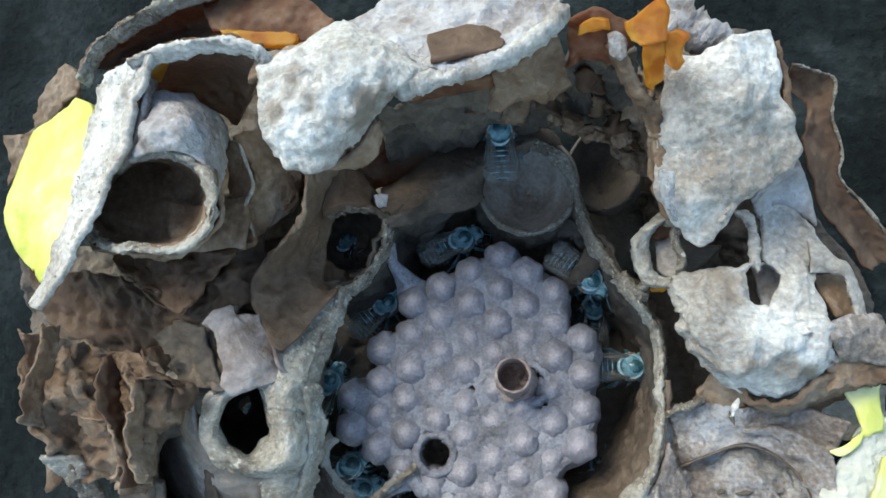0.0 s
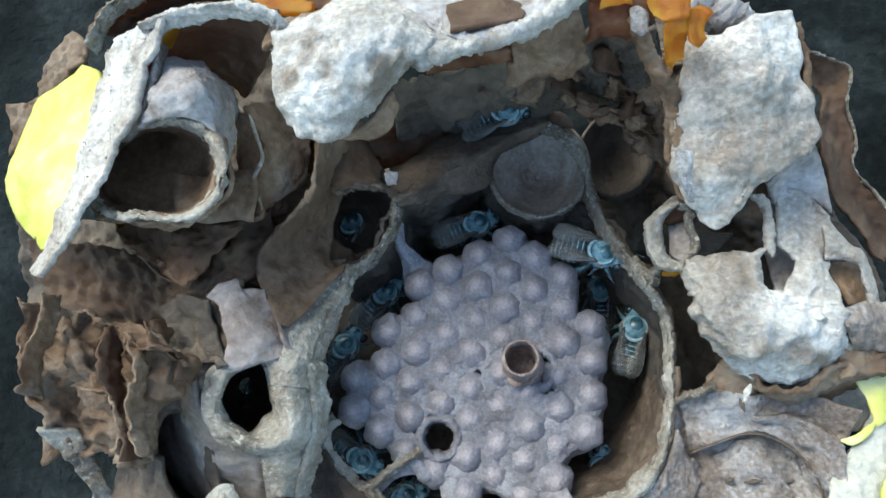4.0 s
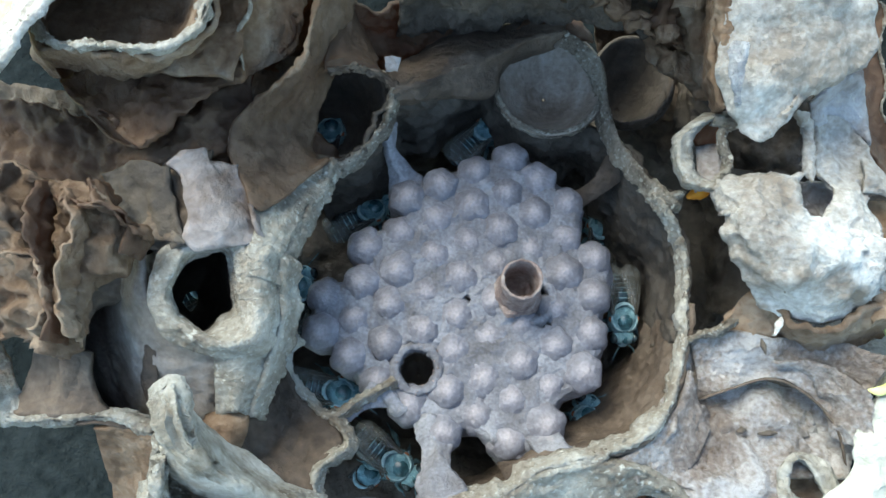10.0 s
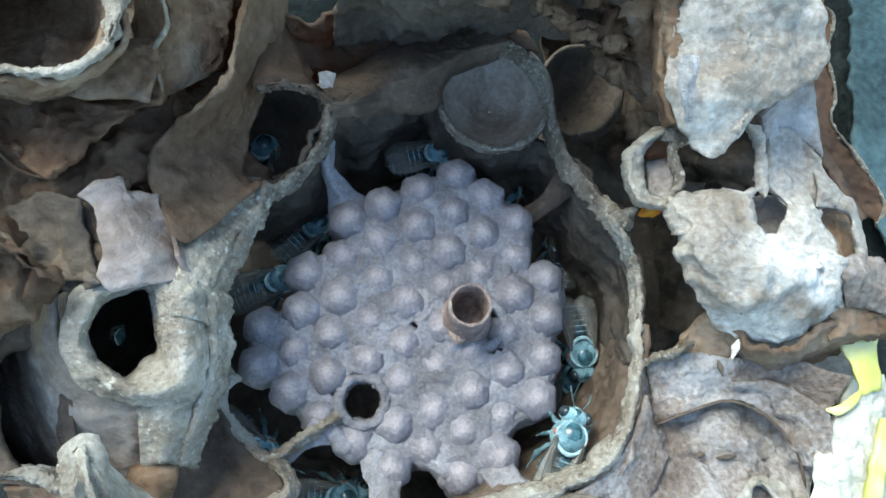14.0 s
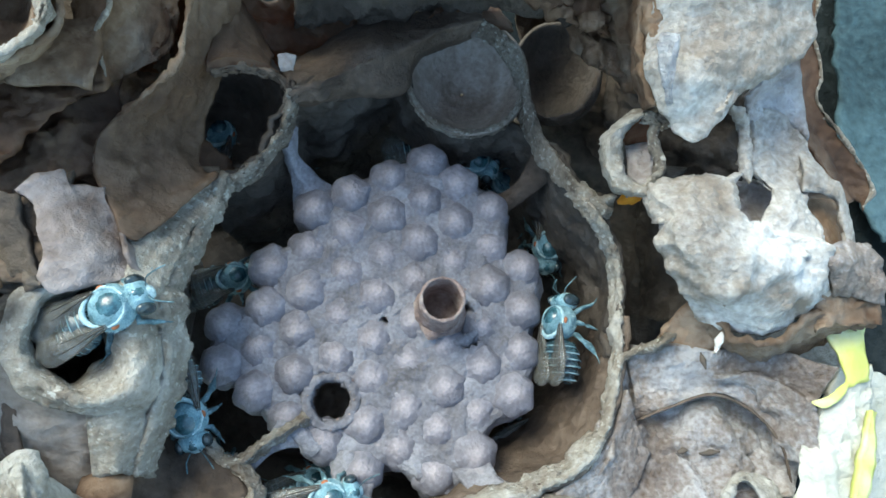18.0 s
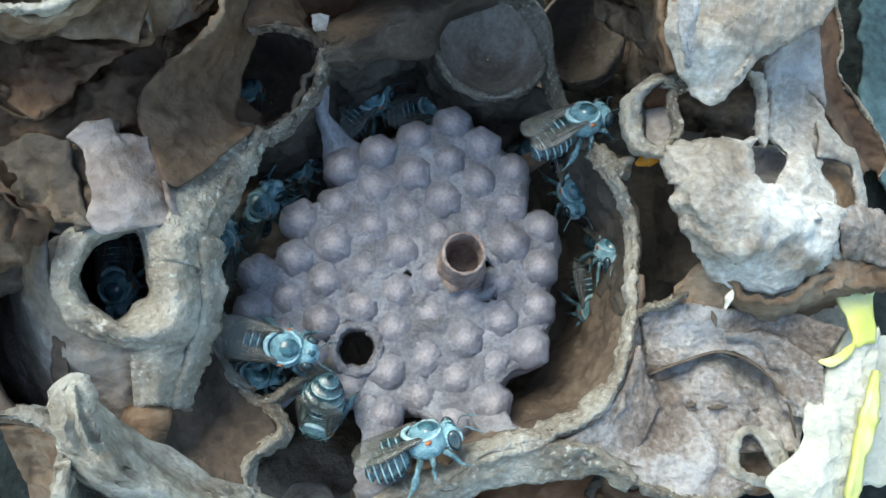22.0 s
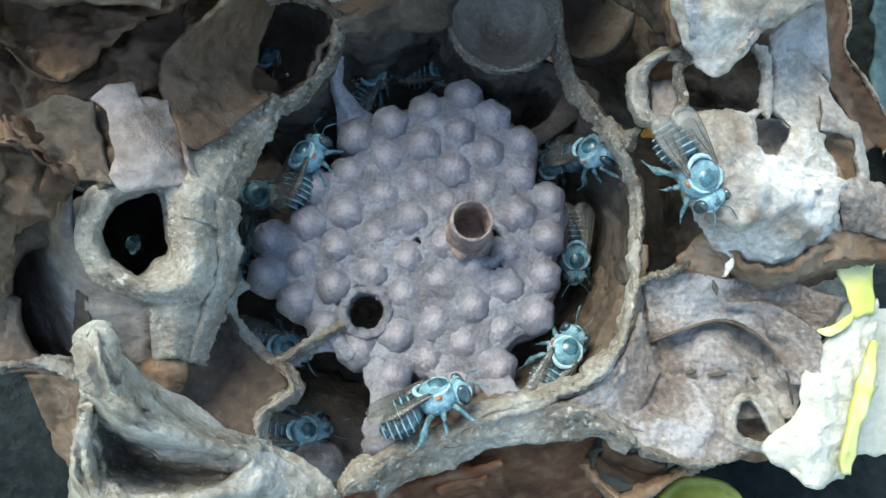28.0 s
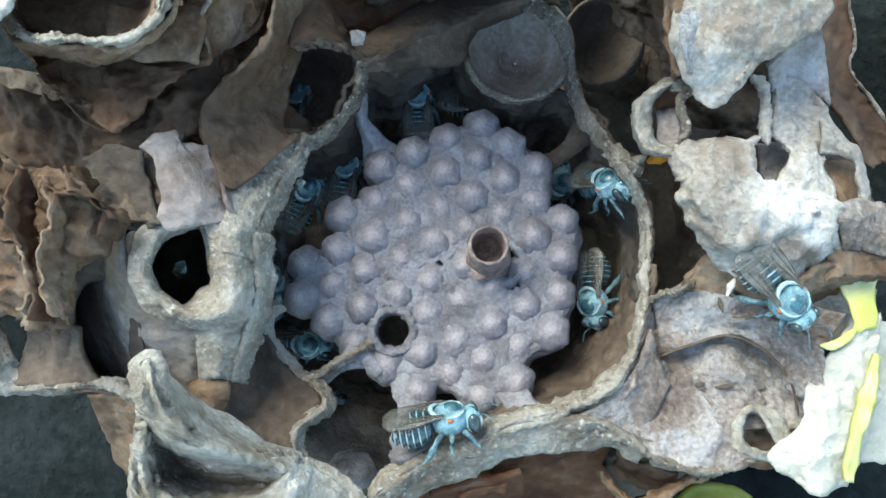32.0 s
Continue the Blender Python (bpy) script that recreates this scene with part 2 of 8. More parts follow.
def skin(name, g, mat, parent, thick=0.6, rough=0.35, size=3.0, ragged=0.5, closed=False, holes=(), label=""):
    """A wax sheet with two sides and torn edges from a grid g[v][u] of points in mm. holes: (x, y, z, radius)."""
    SEED[0] += 1
    seed = SEED[0]
    nv, nu = g.shape[:2]
    du = np.roll(g, -1, 1) - np.roll(g, 1, 1) if closed else np.gradient(g, axis=1)
    dv = np.gradient(g, axis=0)
    nrm = np.cross(du, dv)
    nrm /= np.maximum(np.linalg.norm(nrm, axis=2, keepdims=True), 1e-9)
    if (nrm[..., 2]).sum() < 0:
        nrm = -nrm
    out = g.copy()
    for j in range(nv):
        for i in range(nu):
            w = wobble(g[j, i], size, seed)
            f = wobble(g[j, i], size * 0.28, seed + 50)
            crease = 0.55 - abs(wobble(g[j, i], size * 1.3, seed + 90)) * 2.2
            out[j, i] += nrm[j, i] * rough * (0.9 * w + 0.2 * f + 0.6 * crease)
            if ragged:
                tear = ragged * (1.0 * wobble(g[j, i], 4.5, seed + 20) + 0.3 * wobble(g[j, i], 1.2, seed + 30))
                for lo, hi, d in ((j, nv - 1 - j, dv[j, i]),) + (() if closed else ((i, nu - 1 - i, du[j, i]),)):
                    near = min(lo, hi)
                    if near < 6:
                        s = d / max(np.linalg.norm(d), 1e-6)
                        out[j, i] += s * tear * (1 - near / 6) * (-1 if lo < hi else 1)
    back = out - nrm * thick
    n = nv * nu
    idx = lambda j, i, k=0: k * n + j * nu + (i % nu)
    keep = np.ones((nv, nu), bool)
    for hx, hy, hz, hr in holes:
        for j in range(nv):
            for i in range(nu):
                q = g[j, i]
                a = math.atan2(q[1] - hy, q[0] - hx)
                d = math.dist((q[0], q[1], q[2] * 0.5), (hx, hy, hz * 0.5))
                if d < hr * (1 + 0.25 * math.sin(2 * a + seed) + 0.12 * math.sin(5 * a)):
                    keep[j, i] = False
    ui = range(nu if closed else nu - 1)
    alive = {}
    for j in range(nv - 1):
        for i in ui:
            if keep[j, i] and keep[j + 1, i] and keep[j, (i + 1) % nu] and keep[j + 1, (i + 1) % nu]:
                alive[j, i] = True
    faces = []
    for j, i in alive:
        faces.append((idx(j, i), idx(j, i + 1), idx(j + 1, i + 1), idx(j + 1, i)))
        faces.append((idx(j, i, 1), idx(j + 1, i, 1), idx(j + 1, i + 1, 1), idx(j, i + 1, 1)))
        left = (i - 1) % nu if closed else i - 1
        right = (i + 1) % nu if closed else i + 1
        if (j - 1, i) not in alive:
            faces.append((idx(j, i + 1), idx(j, i), idx(j, i, 1), idx(j, i + 1, 1)))
        if (j + 1, i) not in alive:
            faces.append((idx(j + 1, i), idx(j + 1, i + 1), idx(j + 1, i + 1, 1), idx(j + 1, i, 1)))
        if (j, left) not in alive:
            faces.append((idx(j, i), idx(j + 1, i), idx(j + 1, i, 1), idx(j, i, 1)))
        if (j, right) not in alive:
            faces.append((idx(j + 1, i + 1), idx(j, i + 1), idx(j, i + 1, 1), idx(j + 1, i + 1, 1)))
    verts = np.concatenate([out.reshape(-1, 3), back.reshape(-1, 3)]) * MM
    ob = finish(name, verts, faces, mat, parent)
    return tagged(ob, label)


def loft(name, rows, mat, parent, step=0.36, closed=False, **kw):
    """A sheet stretched smoothly over rows of control points (mm)."""
    longest = max(np.linalg.norm(np.diff(np.array(r, float), axis=0), axis=1).sum() for r in rows)
    nu = int(min(130, max(10, longest / step)))
    g = np.array([glide(r, nu, closed) for r in rows])
    across = np.linalg.norm(np.diff(g, axis=0), axis=2).sum(0).max()
    nv = int(min(130, max(6, across / step)))
    g = np.array([glide(g[:, i], nv) for i in range(nu)]).transpose(1, 0, 2)
    return skin(name, g, mat, parent, closed=closed, **kw)


def wall(name, rim, drops, mat, parent, lean=None, **kw):
    """A wall that falls from a rim; drops: (z, mm towards the chamber's middle), scaled by lean."""
    rows = [rim]
    for z, inward in drops:
        row = []
        for (x, y, _), k in zip(rim, lean or [1] * len(rim)):
            d = math.hypot(CX - x, CY - y) / k
            row.append((x + (CX - x) / d * inward, y + (CY - y) / d * inward, z))
        rows.append(row)
    return loft(name, rows, mat, parent, **kw)


def ridge(name, path, w, h, mat, parent, rough=0.35, taper=0.25, label=""):
    """A crumbly crest of wax, w wide and h high, along a path (mm)."""
    SEED[0] += 1
    seed = SEED[0]
    length = np.linalg.norm(np.diff(np.array(path, float), axis=0), axis=1).sum()
    n = int(min(260, max(10, length / 0.24)))
    p = glide(path, n)
    t = np.gradient(p, axis=0)
    t /= np.linalg.norm(t, axis=1, keepdims=True)
    k = 14
    verts, faces = [], []
    for i in range(n):
        side = np.cross(t[i], (0, 0, 1))
        side /= max(np.linalg.norm(side), 1e-6)
        up = np.cross(side, t[i])
        e = min(1, taper + min(i, n - 1 - i) / 5)
        for a in range(k):
            c, s = math.cos(2 * math.pi * a / k), math.sin(2 * math.pi * a / k)
            d = side * c * w / 2 + up * s * h / 2
            q = p[i] + d
            r = 1 + rough * (1.3 * wobble(q, 2.2, seed) + 0.9 * wobble(q, 0.6, seed + 9))
            verts.append((p[i] + d * e * max(r, 0.3)) * MM)
    for i in range(n - 1):
        for a in range(k):
            b = (a + 1) % k
            faces.append((i * k + a, i * k + b, (i + 1) * k + b, (i + 1) * k + a))
    faces.append(tuple(range(k)))
    faces.append(tuple((n - 1) * k + a for a in reversed(range(k))))
    return tagged(finish(name, verts, faces, mat, parent), label)


def crest(name, path, w, mat, parent, flare=0.3, depth=1.8, rough=0.24, label=""):
    """The crumbly top of a wax wall: w wide on top, its flanks spreading by flare over depth (mm)."""
    length = np.linalg.norm(np.diff(np.array(path, float), axis=0), axis=1).sum()
    n = int(min(220, max(12, length / 0.3)))
    p = glide(path, n)
    t = np.gradient(p, axis=0)
    side = np.stack([t[:, 1], -t[:, 0], np.zeros(n)], 1)
    side /= np.maximum(np.linalg.norm(side, axis=1, keepdims=True), 1e-6)
    SEED[0] += 1
    vary = np.array([1 + 0.5 * wobble(q, 2.5, SEED[0]) for q in p])[:, None]
    prof = [(-w / 2 - flare, -depth), (-w / 2 - flare * 0.45, -depth * 0.5), (-w / 2 - 0.15, -0.55), (-w * 0.42, -0.1), (-w * 0.15, 0.16), (w * 0.15, 0.14), (w * 0.42, -0.12), (w / 2 + 0.15, -0.6), (w / 2 + flare * 0.45, -depth * 0.5), (w / 2 + flare, -depth)]
    g = np.array([p + side * s * np.clip(vary, 0.55, 1.7) + np.array([0, 0, 1.0]) * d for s, d in prof])
    g = np.array([glide(g[:, i], 22) for i in range(n)]).transpose(1, 0, 2)
    grit = np.random.default_rng(SEED[0]).normal(0, 0.055, g.shape)
    return skin(name, g + grit, mat, parent, thick=0.3, rough=rough, size=1.5, ragged=0.0, label=label)


def bowl(name, x, y, z, rx, ry, depth, turn, mat, parent, rimw=0.5, tip=(0, 0), label="", lipped=True, rough=0.25):
    """A rounded open pouch: rim at height z, sunk by depth, tipped by so many mm of rim height per mm."""
    rows = []
    for f, dz in ((0.03, -1.0), (0.3, -0.92), (0.6, -0.68), (0.85, -0.32), (0.97, -0.08), (1.03, 0.0)) + (((1.14, -0.02), (1.24, -0.1)) if lipped else ()):
        row = []
        for a in range(14):
            c, s = math.cos(a * math.pi / 7), math.sin(a * math.pi / 7)
            u, v = rx * c * f, ry * s * f
            q = math.radians(turn)
            px, py = u * math.cos(q) - v * math.sin(q), u * math.sin(q) + v * math.cos(q)
            row.append((x + px, y + py, z + dz * depth + px * tip[0] + py * tip[1]))
        rows.append(row)
    return loft(name, rows, mat, parent, closed=True, thick=rimw, rough=rough, ragged=0.8 * rough, label=label)


def thing(name, label, category, at=(0, 0, 0), group="", kind=""):
    ob = new(name)
    ob.location = [c * MM for c in at]
    ob.empty_display_size = 0.005
    return tagged(ob, label, category, group, kind)


def scatter_grit(parent, mats, share, mat):
    """Tiny grains of wax lying on the upward faces of the parts in the given materials."""
    luck = random.Random(12)
    verts, faces = [], []
    for ob in list(parent.children):
        if ob.type != "MESH" or ob.data.materials[0] not in mats:
            continue
        for v in ob.data.vertices:
            if v.normal.z > 0.15 and luck.random() < share:
                r = luck.uniform(0.05, 0.17) * MM
                k = len(verts)
                for d in ((1, 0, 0), (0, 1, 0), (-1, 0, 0), (0, -1, 0), (0, 0, 1), (0, 0, -1)):
                    verts.append(v.co + Vector(d) * r * luck.uniform(0.6, 1.4) + Vector((luck.uniform(-0.3, 0.3), luck.uniform(-0.3, 0.3), 0)) * r)
                for a in range(4):
                    b = (a + 1) % 4
                    faces += [(k + a, k + b, k + 4), (k + b, k + a, k + 5)]
    return tagged(finish("wax_grit", verts, faces, mat, parent, False), "fine loose grains of pale wax", kind="stuff")


# ---- the nest ----
envelope = thing("nest_envelope", "torn brown and grey wax envelope of a bee nest", "nest", (0, 0, -26))
envelope_base = envelope.location.copy()
envelope.location = (0, 0, 0)
# Upper and right walls: same wax as below, shade put into colour.
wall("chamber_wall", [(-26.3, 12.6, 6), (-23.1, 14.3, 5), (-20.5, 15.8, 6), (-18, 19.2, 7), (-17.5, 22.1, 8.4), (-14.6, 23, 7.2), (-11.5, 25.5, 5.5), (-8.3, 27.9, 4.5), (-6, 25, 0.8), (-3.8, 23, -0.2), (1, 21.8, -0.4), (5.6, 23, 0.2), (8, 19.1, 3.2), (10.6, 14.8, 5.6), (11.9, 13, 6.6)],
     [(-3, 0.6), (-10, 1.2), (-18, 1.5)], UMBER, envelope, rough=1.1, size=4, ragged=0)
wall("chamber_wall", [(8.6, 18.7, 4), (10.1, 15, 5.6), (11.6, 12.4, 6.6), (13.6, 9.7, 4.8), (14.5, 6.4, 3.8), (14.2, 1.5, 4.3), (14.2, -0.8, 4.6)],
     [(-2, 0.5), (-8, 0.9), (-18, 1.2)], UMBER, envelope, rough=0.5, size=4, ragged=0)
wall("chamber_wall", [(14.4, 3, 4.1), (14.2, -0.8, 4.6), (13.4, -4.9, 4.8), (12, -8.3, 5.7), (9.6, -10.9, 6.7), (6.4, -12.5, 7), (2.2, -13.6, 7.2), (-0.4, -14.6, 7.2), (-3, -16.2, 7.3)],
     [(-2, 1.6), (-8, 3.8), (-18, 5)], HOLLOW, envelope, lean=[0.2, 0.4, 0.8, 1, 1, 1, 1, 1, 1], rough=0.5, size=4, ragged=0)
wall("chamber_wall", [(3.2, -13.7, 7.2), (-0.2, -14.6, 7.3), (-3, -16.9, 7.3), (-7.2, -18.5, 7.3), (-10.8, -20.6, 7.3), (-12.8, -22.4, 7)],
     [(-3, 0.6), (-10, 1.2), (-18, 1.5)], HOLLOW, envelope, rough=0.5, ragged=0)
crest("rim", [(-27, 11.6, 7), (-24.2, 13.6, 5.5), (-22.4, 14.5, 5.2), (-20.2, 16, 6), (-18, 19.1, 7.2), (-17.5, 22, 8.6)], 0.75, RIM, envelope)
# Same wax as the paler rims; shade of the upper area is coloured in.
crest("rim", [(-17.4, 22.1, 8.7), (-15.2, 22.7, 8.4), (-13.3, 23.9, 8), (-11.4, 25.5, 7.2), (-9.4, 26.7, 6.6)], 0.7, HOLLOW, envelope, depth=1.4, flare=0.7, rough=0.16)
crest("rim", [(0.7, 32.7, 4.4), (2.8, 31.6, 4), (4.5, 30, 3.6), (5.3, 27.9, 3.2), (5.7, 25.6, 2.8), (6.3, 23.2, 2.8), (7.3, 20.1, 3.6), (8.8, 17.2, 5), (10.2, 14.6, 6.6), (11.6, 13.3, 7.6), (12.8, 13.4, 8.4)], 0.6, RIM, envelope, rough=0.1, flare=0.5, depth=2.2)
crest("rim", [(10, 15.2, 6.4), (11.1, 13.5, 7.2), (12.1, 12.6, 7.4), (13, 12.4, 7)], 1.1, RIM, envelope, rough=0.15, flare=0.6, depth=2.0)
crest("rim", [(10.4, 13.8, 6.5), (11.4, 12.2, 7), (13.6, 9.7, 5), (14.5, 6.4, 4), (14.2, 1.5, 4.5), (14.1, -0.9, 4.8), (13.3, -4.9, 5), (12, -8.3, 6), (9.5, -10.9, 7), (6.3, -12.5, 7.2), (2.1, -13.6, 7.4), (-0.5, -14.6, 7.5)], 0.6, COLLAR, envelope)
crest("rim", [(11.9, -8.3, 6), (9.5, -10.9, 7), (6.3, -12.4, 7.2), (5.1, -13.3, 7.4), (3.2, -13.6, 7.4), (-0.3, -14.6, 7.6), (-3, -16.7, 7.6), (-7.3, -18.2, 7.6), (-10.9, -20.4, 7.6), (-12.8, -22.6, 7.4)], 1.0, COLLAR, envelope, depth=2.4, flare=0.6)
loft("rim_slope", [
    [(14, -16.4, 5.9), (12, -15.1, 6.2), (9.8, -13.9, 6.7), (7.3, -13.5, 7.3), (3.2, -14.1, 7.7), (-0.2, -15.2, 7.8), (-3, -17.3, 7.8), (-7.2, -18.8, 7.8), (-10.8, -21, 7.8), (-12.7, -23.2, 7.5)],
    [(13.9, -17.1, 4.6), (12.4, -16.3, 4.8), (10.4, -15.3, 5.4), (7.6, -15.2, 6), (3, -15.8, 6.2), (0.1, -16.8, 6.4), (-2.5, -18.5, 6.4), (-6.6, -20, 6.2), (-10.2, -22.2, 6)],
    [(13.9, -17.9, 3.4), (12.9, -17.4, 3.4), (11.1, -16.5, 4), (8, -16.8, 4.6), (3.1, -17.5, 4.8), (0.3, -18.3, 5), (-2.1, -19.8, 5), (-5.9, -21.2, 4.8), (-9.4, -23.3, 4.6)]], COLLAR, envelope, rough=0.35, size=2, ragged=0.1, thick=0.8)
loft("rim_slope", [
    [(14.6, -4, 5), (13.2, -7.8, 5.1), (10.8, -10.6, 5.9), (7.5, -13.2, 6.9)],
    [(15.7, -6.8, 4.1), (14.3, -10, 4.4), (12.2, -12.8, 5), (9.2, -15.1, 5.4)],
    [(17.1, -9.6, 3.4), (15.9, -12.2, 3.8), (14, -14.5, 4.2), (11.7, -15.9, 3.8)]], PINK, envelope, rough=0.3, size=2, ragged=0.05, thick=0.5)
crest("rim", [(-17.4, 22.1, 8.8), (-18.5, 22.8, 9.5), (-20.1, 22.9, 10.6), (-21.9, 22.4, 11.8), (-23.7, 21.6, 12.3)], 0.22, HOLLOW, envelope, depth=0.9, flare=0.2)
loft("arch", [
    [(-24, 21.4, 12.2), (-22, 22.3, 11.7), (-20.2, 22.9, 10.5), (-18.3, 22.7, 9)],
    [(-23.9, 22, 13), (-22, 23.1, 12.3), (-20.3, 23.5, 11), (-18.4, 23.3, 9.2)]], BROWN, envelope, rough=0.15, ragged=0.05, thick=0.4)
loft("lamella", [
    [(-24.1, 22, 12.9), (-22.1, 23.1, 12.1), (-20.4, 23.5, 10.8), (-18.7, 23.2, 9.4)],
    [(-23.9, 25.5, 12), (-22.5, 26.4, 11), (-21.2, 26, 9.5), (-19.4, 24.3, 8.4)],
    [(-24.1, 31.2, 10), (-23, 31.9, 8), (-21.5, 29.6, 6), (-19.7, 26.5, 6)]], BROWN, envelope, rough=0.25, ragged=0.1, thick=0.4)
ridge("link", [(13, 12.8, 8.5), (14, 13.1, 9.5), (15.2, 13.5, 10.5)], 1.6, 1.2, AMBER, envelope)
crest("spur", [(14.3, -1.1, 5), (15.7, -0.4, 5.8), (17.2, 0.1, 6.8), (18.1, 0.8, 8)], 0.5, RIM, envelope)
loft("sheet", [
    [(15.9, -4.3, 0.6), (22.4, -3.9, 1.2), (28.2, -4.8, 1.6), (32.6, -5.8, 2.4)],
    [(14.4, -9.2, 2), (20.3, -9.4, 2.2), (26.6, -9, 2.6), (31.8, -8.7, 3.4)],
    [(12.1, -14.6, 4.8), (18.5, -15.9, 4.2), (24.2, -13.4, 4.2), (30, -13, 4.6)]], PINK, envelope, rough=0.6, size=4, ragged=0.2)
bowl("cup", -0.5, 27.9, 2.0, 6.1, 6.3, 5.2, 0, CUP, envelope, 0.4, lipped=False, rough=0.05)
crest("cup_rim", [(-6.7, 29, 2.1), (-6.7, 26.9, 2.1), (-6, 24.9, 2.1), (-4.8, 23.2, 2.1), (-3.1, 22, 2.1), (-1.1, 21.5, 2.1), (1, 21.7, 2.1), (2.9, 22.5, 2.1), (4.4, 23.9, 2.1), (5.4, 25.8, 2.1), (5.7, 27.9, 2.1)], 0.3, RIM, envelope, depth=1.2, flare=0.2, rough=0.1)
# Second cup in the shaded copy, coloured dark to read as a hole.
bowl("cup", 9.7, 30.2, -1.0, 4.6, 5.4, 8.0, 0, UMBER, envelope, 0.35, (0, 0.1), lipped=False, rough=0.08)
crest("cup_rim", [(6, 25.6, -0.4), (8.5, 24.7, -0.8), (11.5, 25.4, -0.6), (13.6, 27.8, -0.2), (14.3, 31, 0.4)], 0.25, HOLLOW, envelope, depth=1.2, flare=0.2)
# Pocket in the recess wax, so that its colour already holds the shade.
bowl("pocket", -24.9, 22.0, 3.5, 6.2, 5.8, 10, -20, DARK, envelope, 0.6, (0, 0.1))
loft("flap", [
    [(-24.6, 28.3, 16.5), (-25.1, 23.8, 16), (-25.6, 20.7, 15.4), (-27.9, 18, 15), (-29.9, 15.7, 14.8), (-31.3, 13.5, 14.6), (-31.2, 10.9, 14.4), (-29.8, 8.7, 14.8), (-28.7, 6.5, 14.9)],
    [(-24, 29.3, 15), (-24.5, 24.7, 14.4), (-24.9, 21.4, 13.6), (-27, 18.3, 13.2), (-28.9, 16, 13), (-30, 13.4, 13), (-29.1, 10.6, 13.4), (-28, 7.8, 14), (-27.3, 6.2, 14.2)],
    [(-22.9, 31, 12.5), (-23.3, 26.2, 12), (-24.2, 22.8, 11), (-25.9, 19.6, 10.5), (-27.4, 16.9, 10.4), (-27.9, 14.1, 10.8), (-26.9, 11.5, 11.6), (-25.9, 9.8, 11.8), (-25.5, 9, 11.9)],
    [(-22.2, 33.4, 9), (-22.8, 28.2, 8.5), (-23.7, 24.9, 8), (-24.6, 21.3, 7), (-25.1, 18.4, 7), (-25.1, 15.3, 7.8), (-24.3, 13.5, 8.4), (-23.2, 13.7, 8.5), (-23.3, 13.3, 8.4)]], FLAKE, envelope, rough=0.3, ragged=0.25, size=2.5, thick=0.3)
loft("skirt", [
    [(-35.7, 8.8, 17), (-34.9, 10.1, 16.6), (-33, 10.9, 16), (-32.5, 10.1, 15.6), (-30.8, 10.1, 15), (-30.2, 10.2, 14.5)],
    [(-34.6, 7.9, 17), (-33.2, 8.1, 16.6), (-31.3, 8.3, 16), (-29.9, 8.4, 14.6), (-29.4, 7.9, 14.6)],
    [(-33.6, 5.7, 17.2), (-32.1, 5.9, 16.8), (-30.4, 6.2, 16), (-29.1, 6.7, 14.2), (-28.5, 6, 14.8)],
    [(-33, 4, 17.2), (-31.3, 4.2, 16.8), (-29.6, 4.4, 16), (-27.9, 5.1, 13.6), (-27.8, 4.1, 15)],
    [(-33.1, 2, 17.4), (-31.9, 1, 17.1), (-30.6, 1.5, 16.5), (-28.9, 2.3, 15.4), (-26.6, 3.1, 13.4)]], MAUVE, envelope, rough=0.3, size=4, ragged=0.4, thick=0.4)
loft("brow", [
    [(-29.5, 7.8, 13.6), (-28.6, 5.4, 14), (-28.2, 3.1, 14.6), (-28, 1.4, 15.4), (-27.6, -0.3, 15.5)],
    [(-27.8, 9.2, 11.9), (-27, 6.5, 12.9), (-26.6, 3.9, 14), (-26.5, 1.5, 15), (-26.3, -0.5, 15)],
    [(-26.2, 11, 10), (-25.3, 8.2, 10.9), (-25.2, 5.4, 12), (-25.7, 1.9, 13.6), (-25.5, -0.5, 13.6)],
    [(-23.3, 14, 7.6), (-23.7, 10.9, 8.2), (-24.5, 6.7, 9.8), (-25.5, 2.1, 12), (-25.2, -0.7, 12.4)],
    [(-23.9, 14, 4), (-24.4, 11.1, 4), (-25.7, 7.4, 4), (-26.7, 2.5, 6), (-26.3, -0.3, 7)]], COLLAR, envelope, rough=0.3, size=1.8, ragged=0.1, thick=0.5)
crest("collar_ridge", [(-22.9, 14.1, 7.6), (-23.7, 11, 8.6), (-24.5, 7.3, 10), (-25.1, 3.9, 11.6), (-25.5, 1.3, 12.6), (-25.2, -1.2, 12.8)], 0.8, COLLAR, envelope, depth=1.6, flare=0.5, rough=0.22)
loft("lamella", [
    [(-31.3, 10.9, 12.7), (-28.9, 12.3, 10.7), (-26.2, 14.3, 7.7), (-23.9, 15.5, 4.7)],
    [(-30.6, 6.9, 12.1), (-28.2, 8.1, 10.1), (-25.9, 10.3, 7.1), (-23.5, 13.3, 3.9)],
    [(-28.9, 3.6, 11.7), (-27, 5.1, 9.7), (-25.6, 8, 6.5), (-23.1, 12, 3.5)]], FLAKE, envelope, rough=0.25, size=4, ragged=0, thick=0.4)
loft("lamella", [
    [(-40.3, 9.3, 15), (-36.3, 9.8, 15.6), (-32.6, 11.3, 15)],
    [(-39.6, 5, 15), (-35.1, 5.5, 16), (-32.7, 6, 16)],
    [(-38.7, 1.6, 15.6), (-35.2, 1.8, 16.4), (-32.4, 2, 16.4)]], HOLLOW, envelope, rough=0.5, ragged=0.2)
ridge("flap_edge", [(-24.6, 28.3, 16.5), (-25.1, 23.8, 16), (-25.6, 20.7, 15.4), (-27.9, 18, 15), (-30, 15.7, 14.6), (-31.4, 13.6, 14.2), (-31.6, 11.1, 13.6)], 0.45, 0.4, TAN, envelope, rough=1.1)
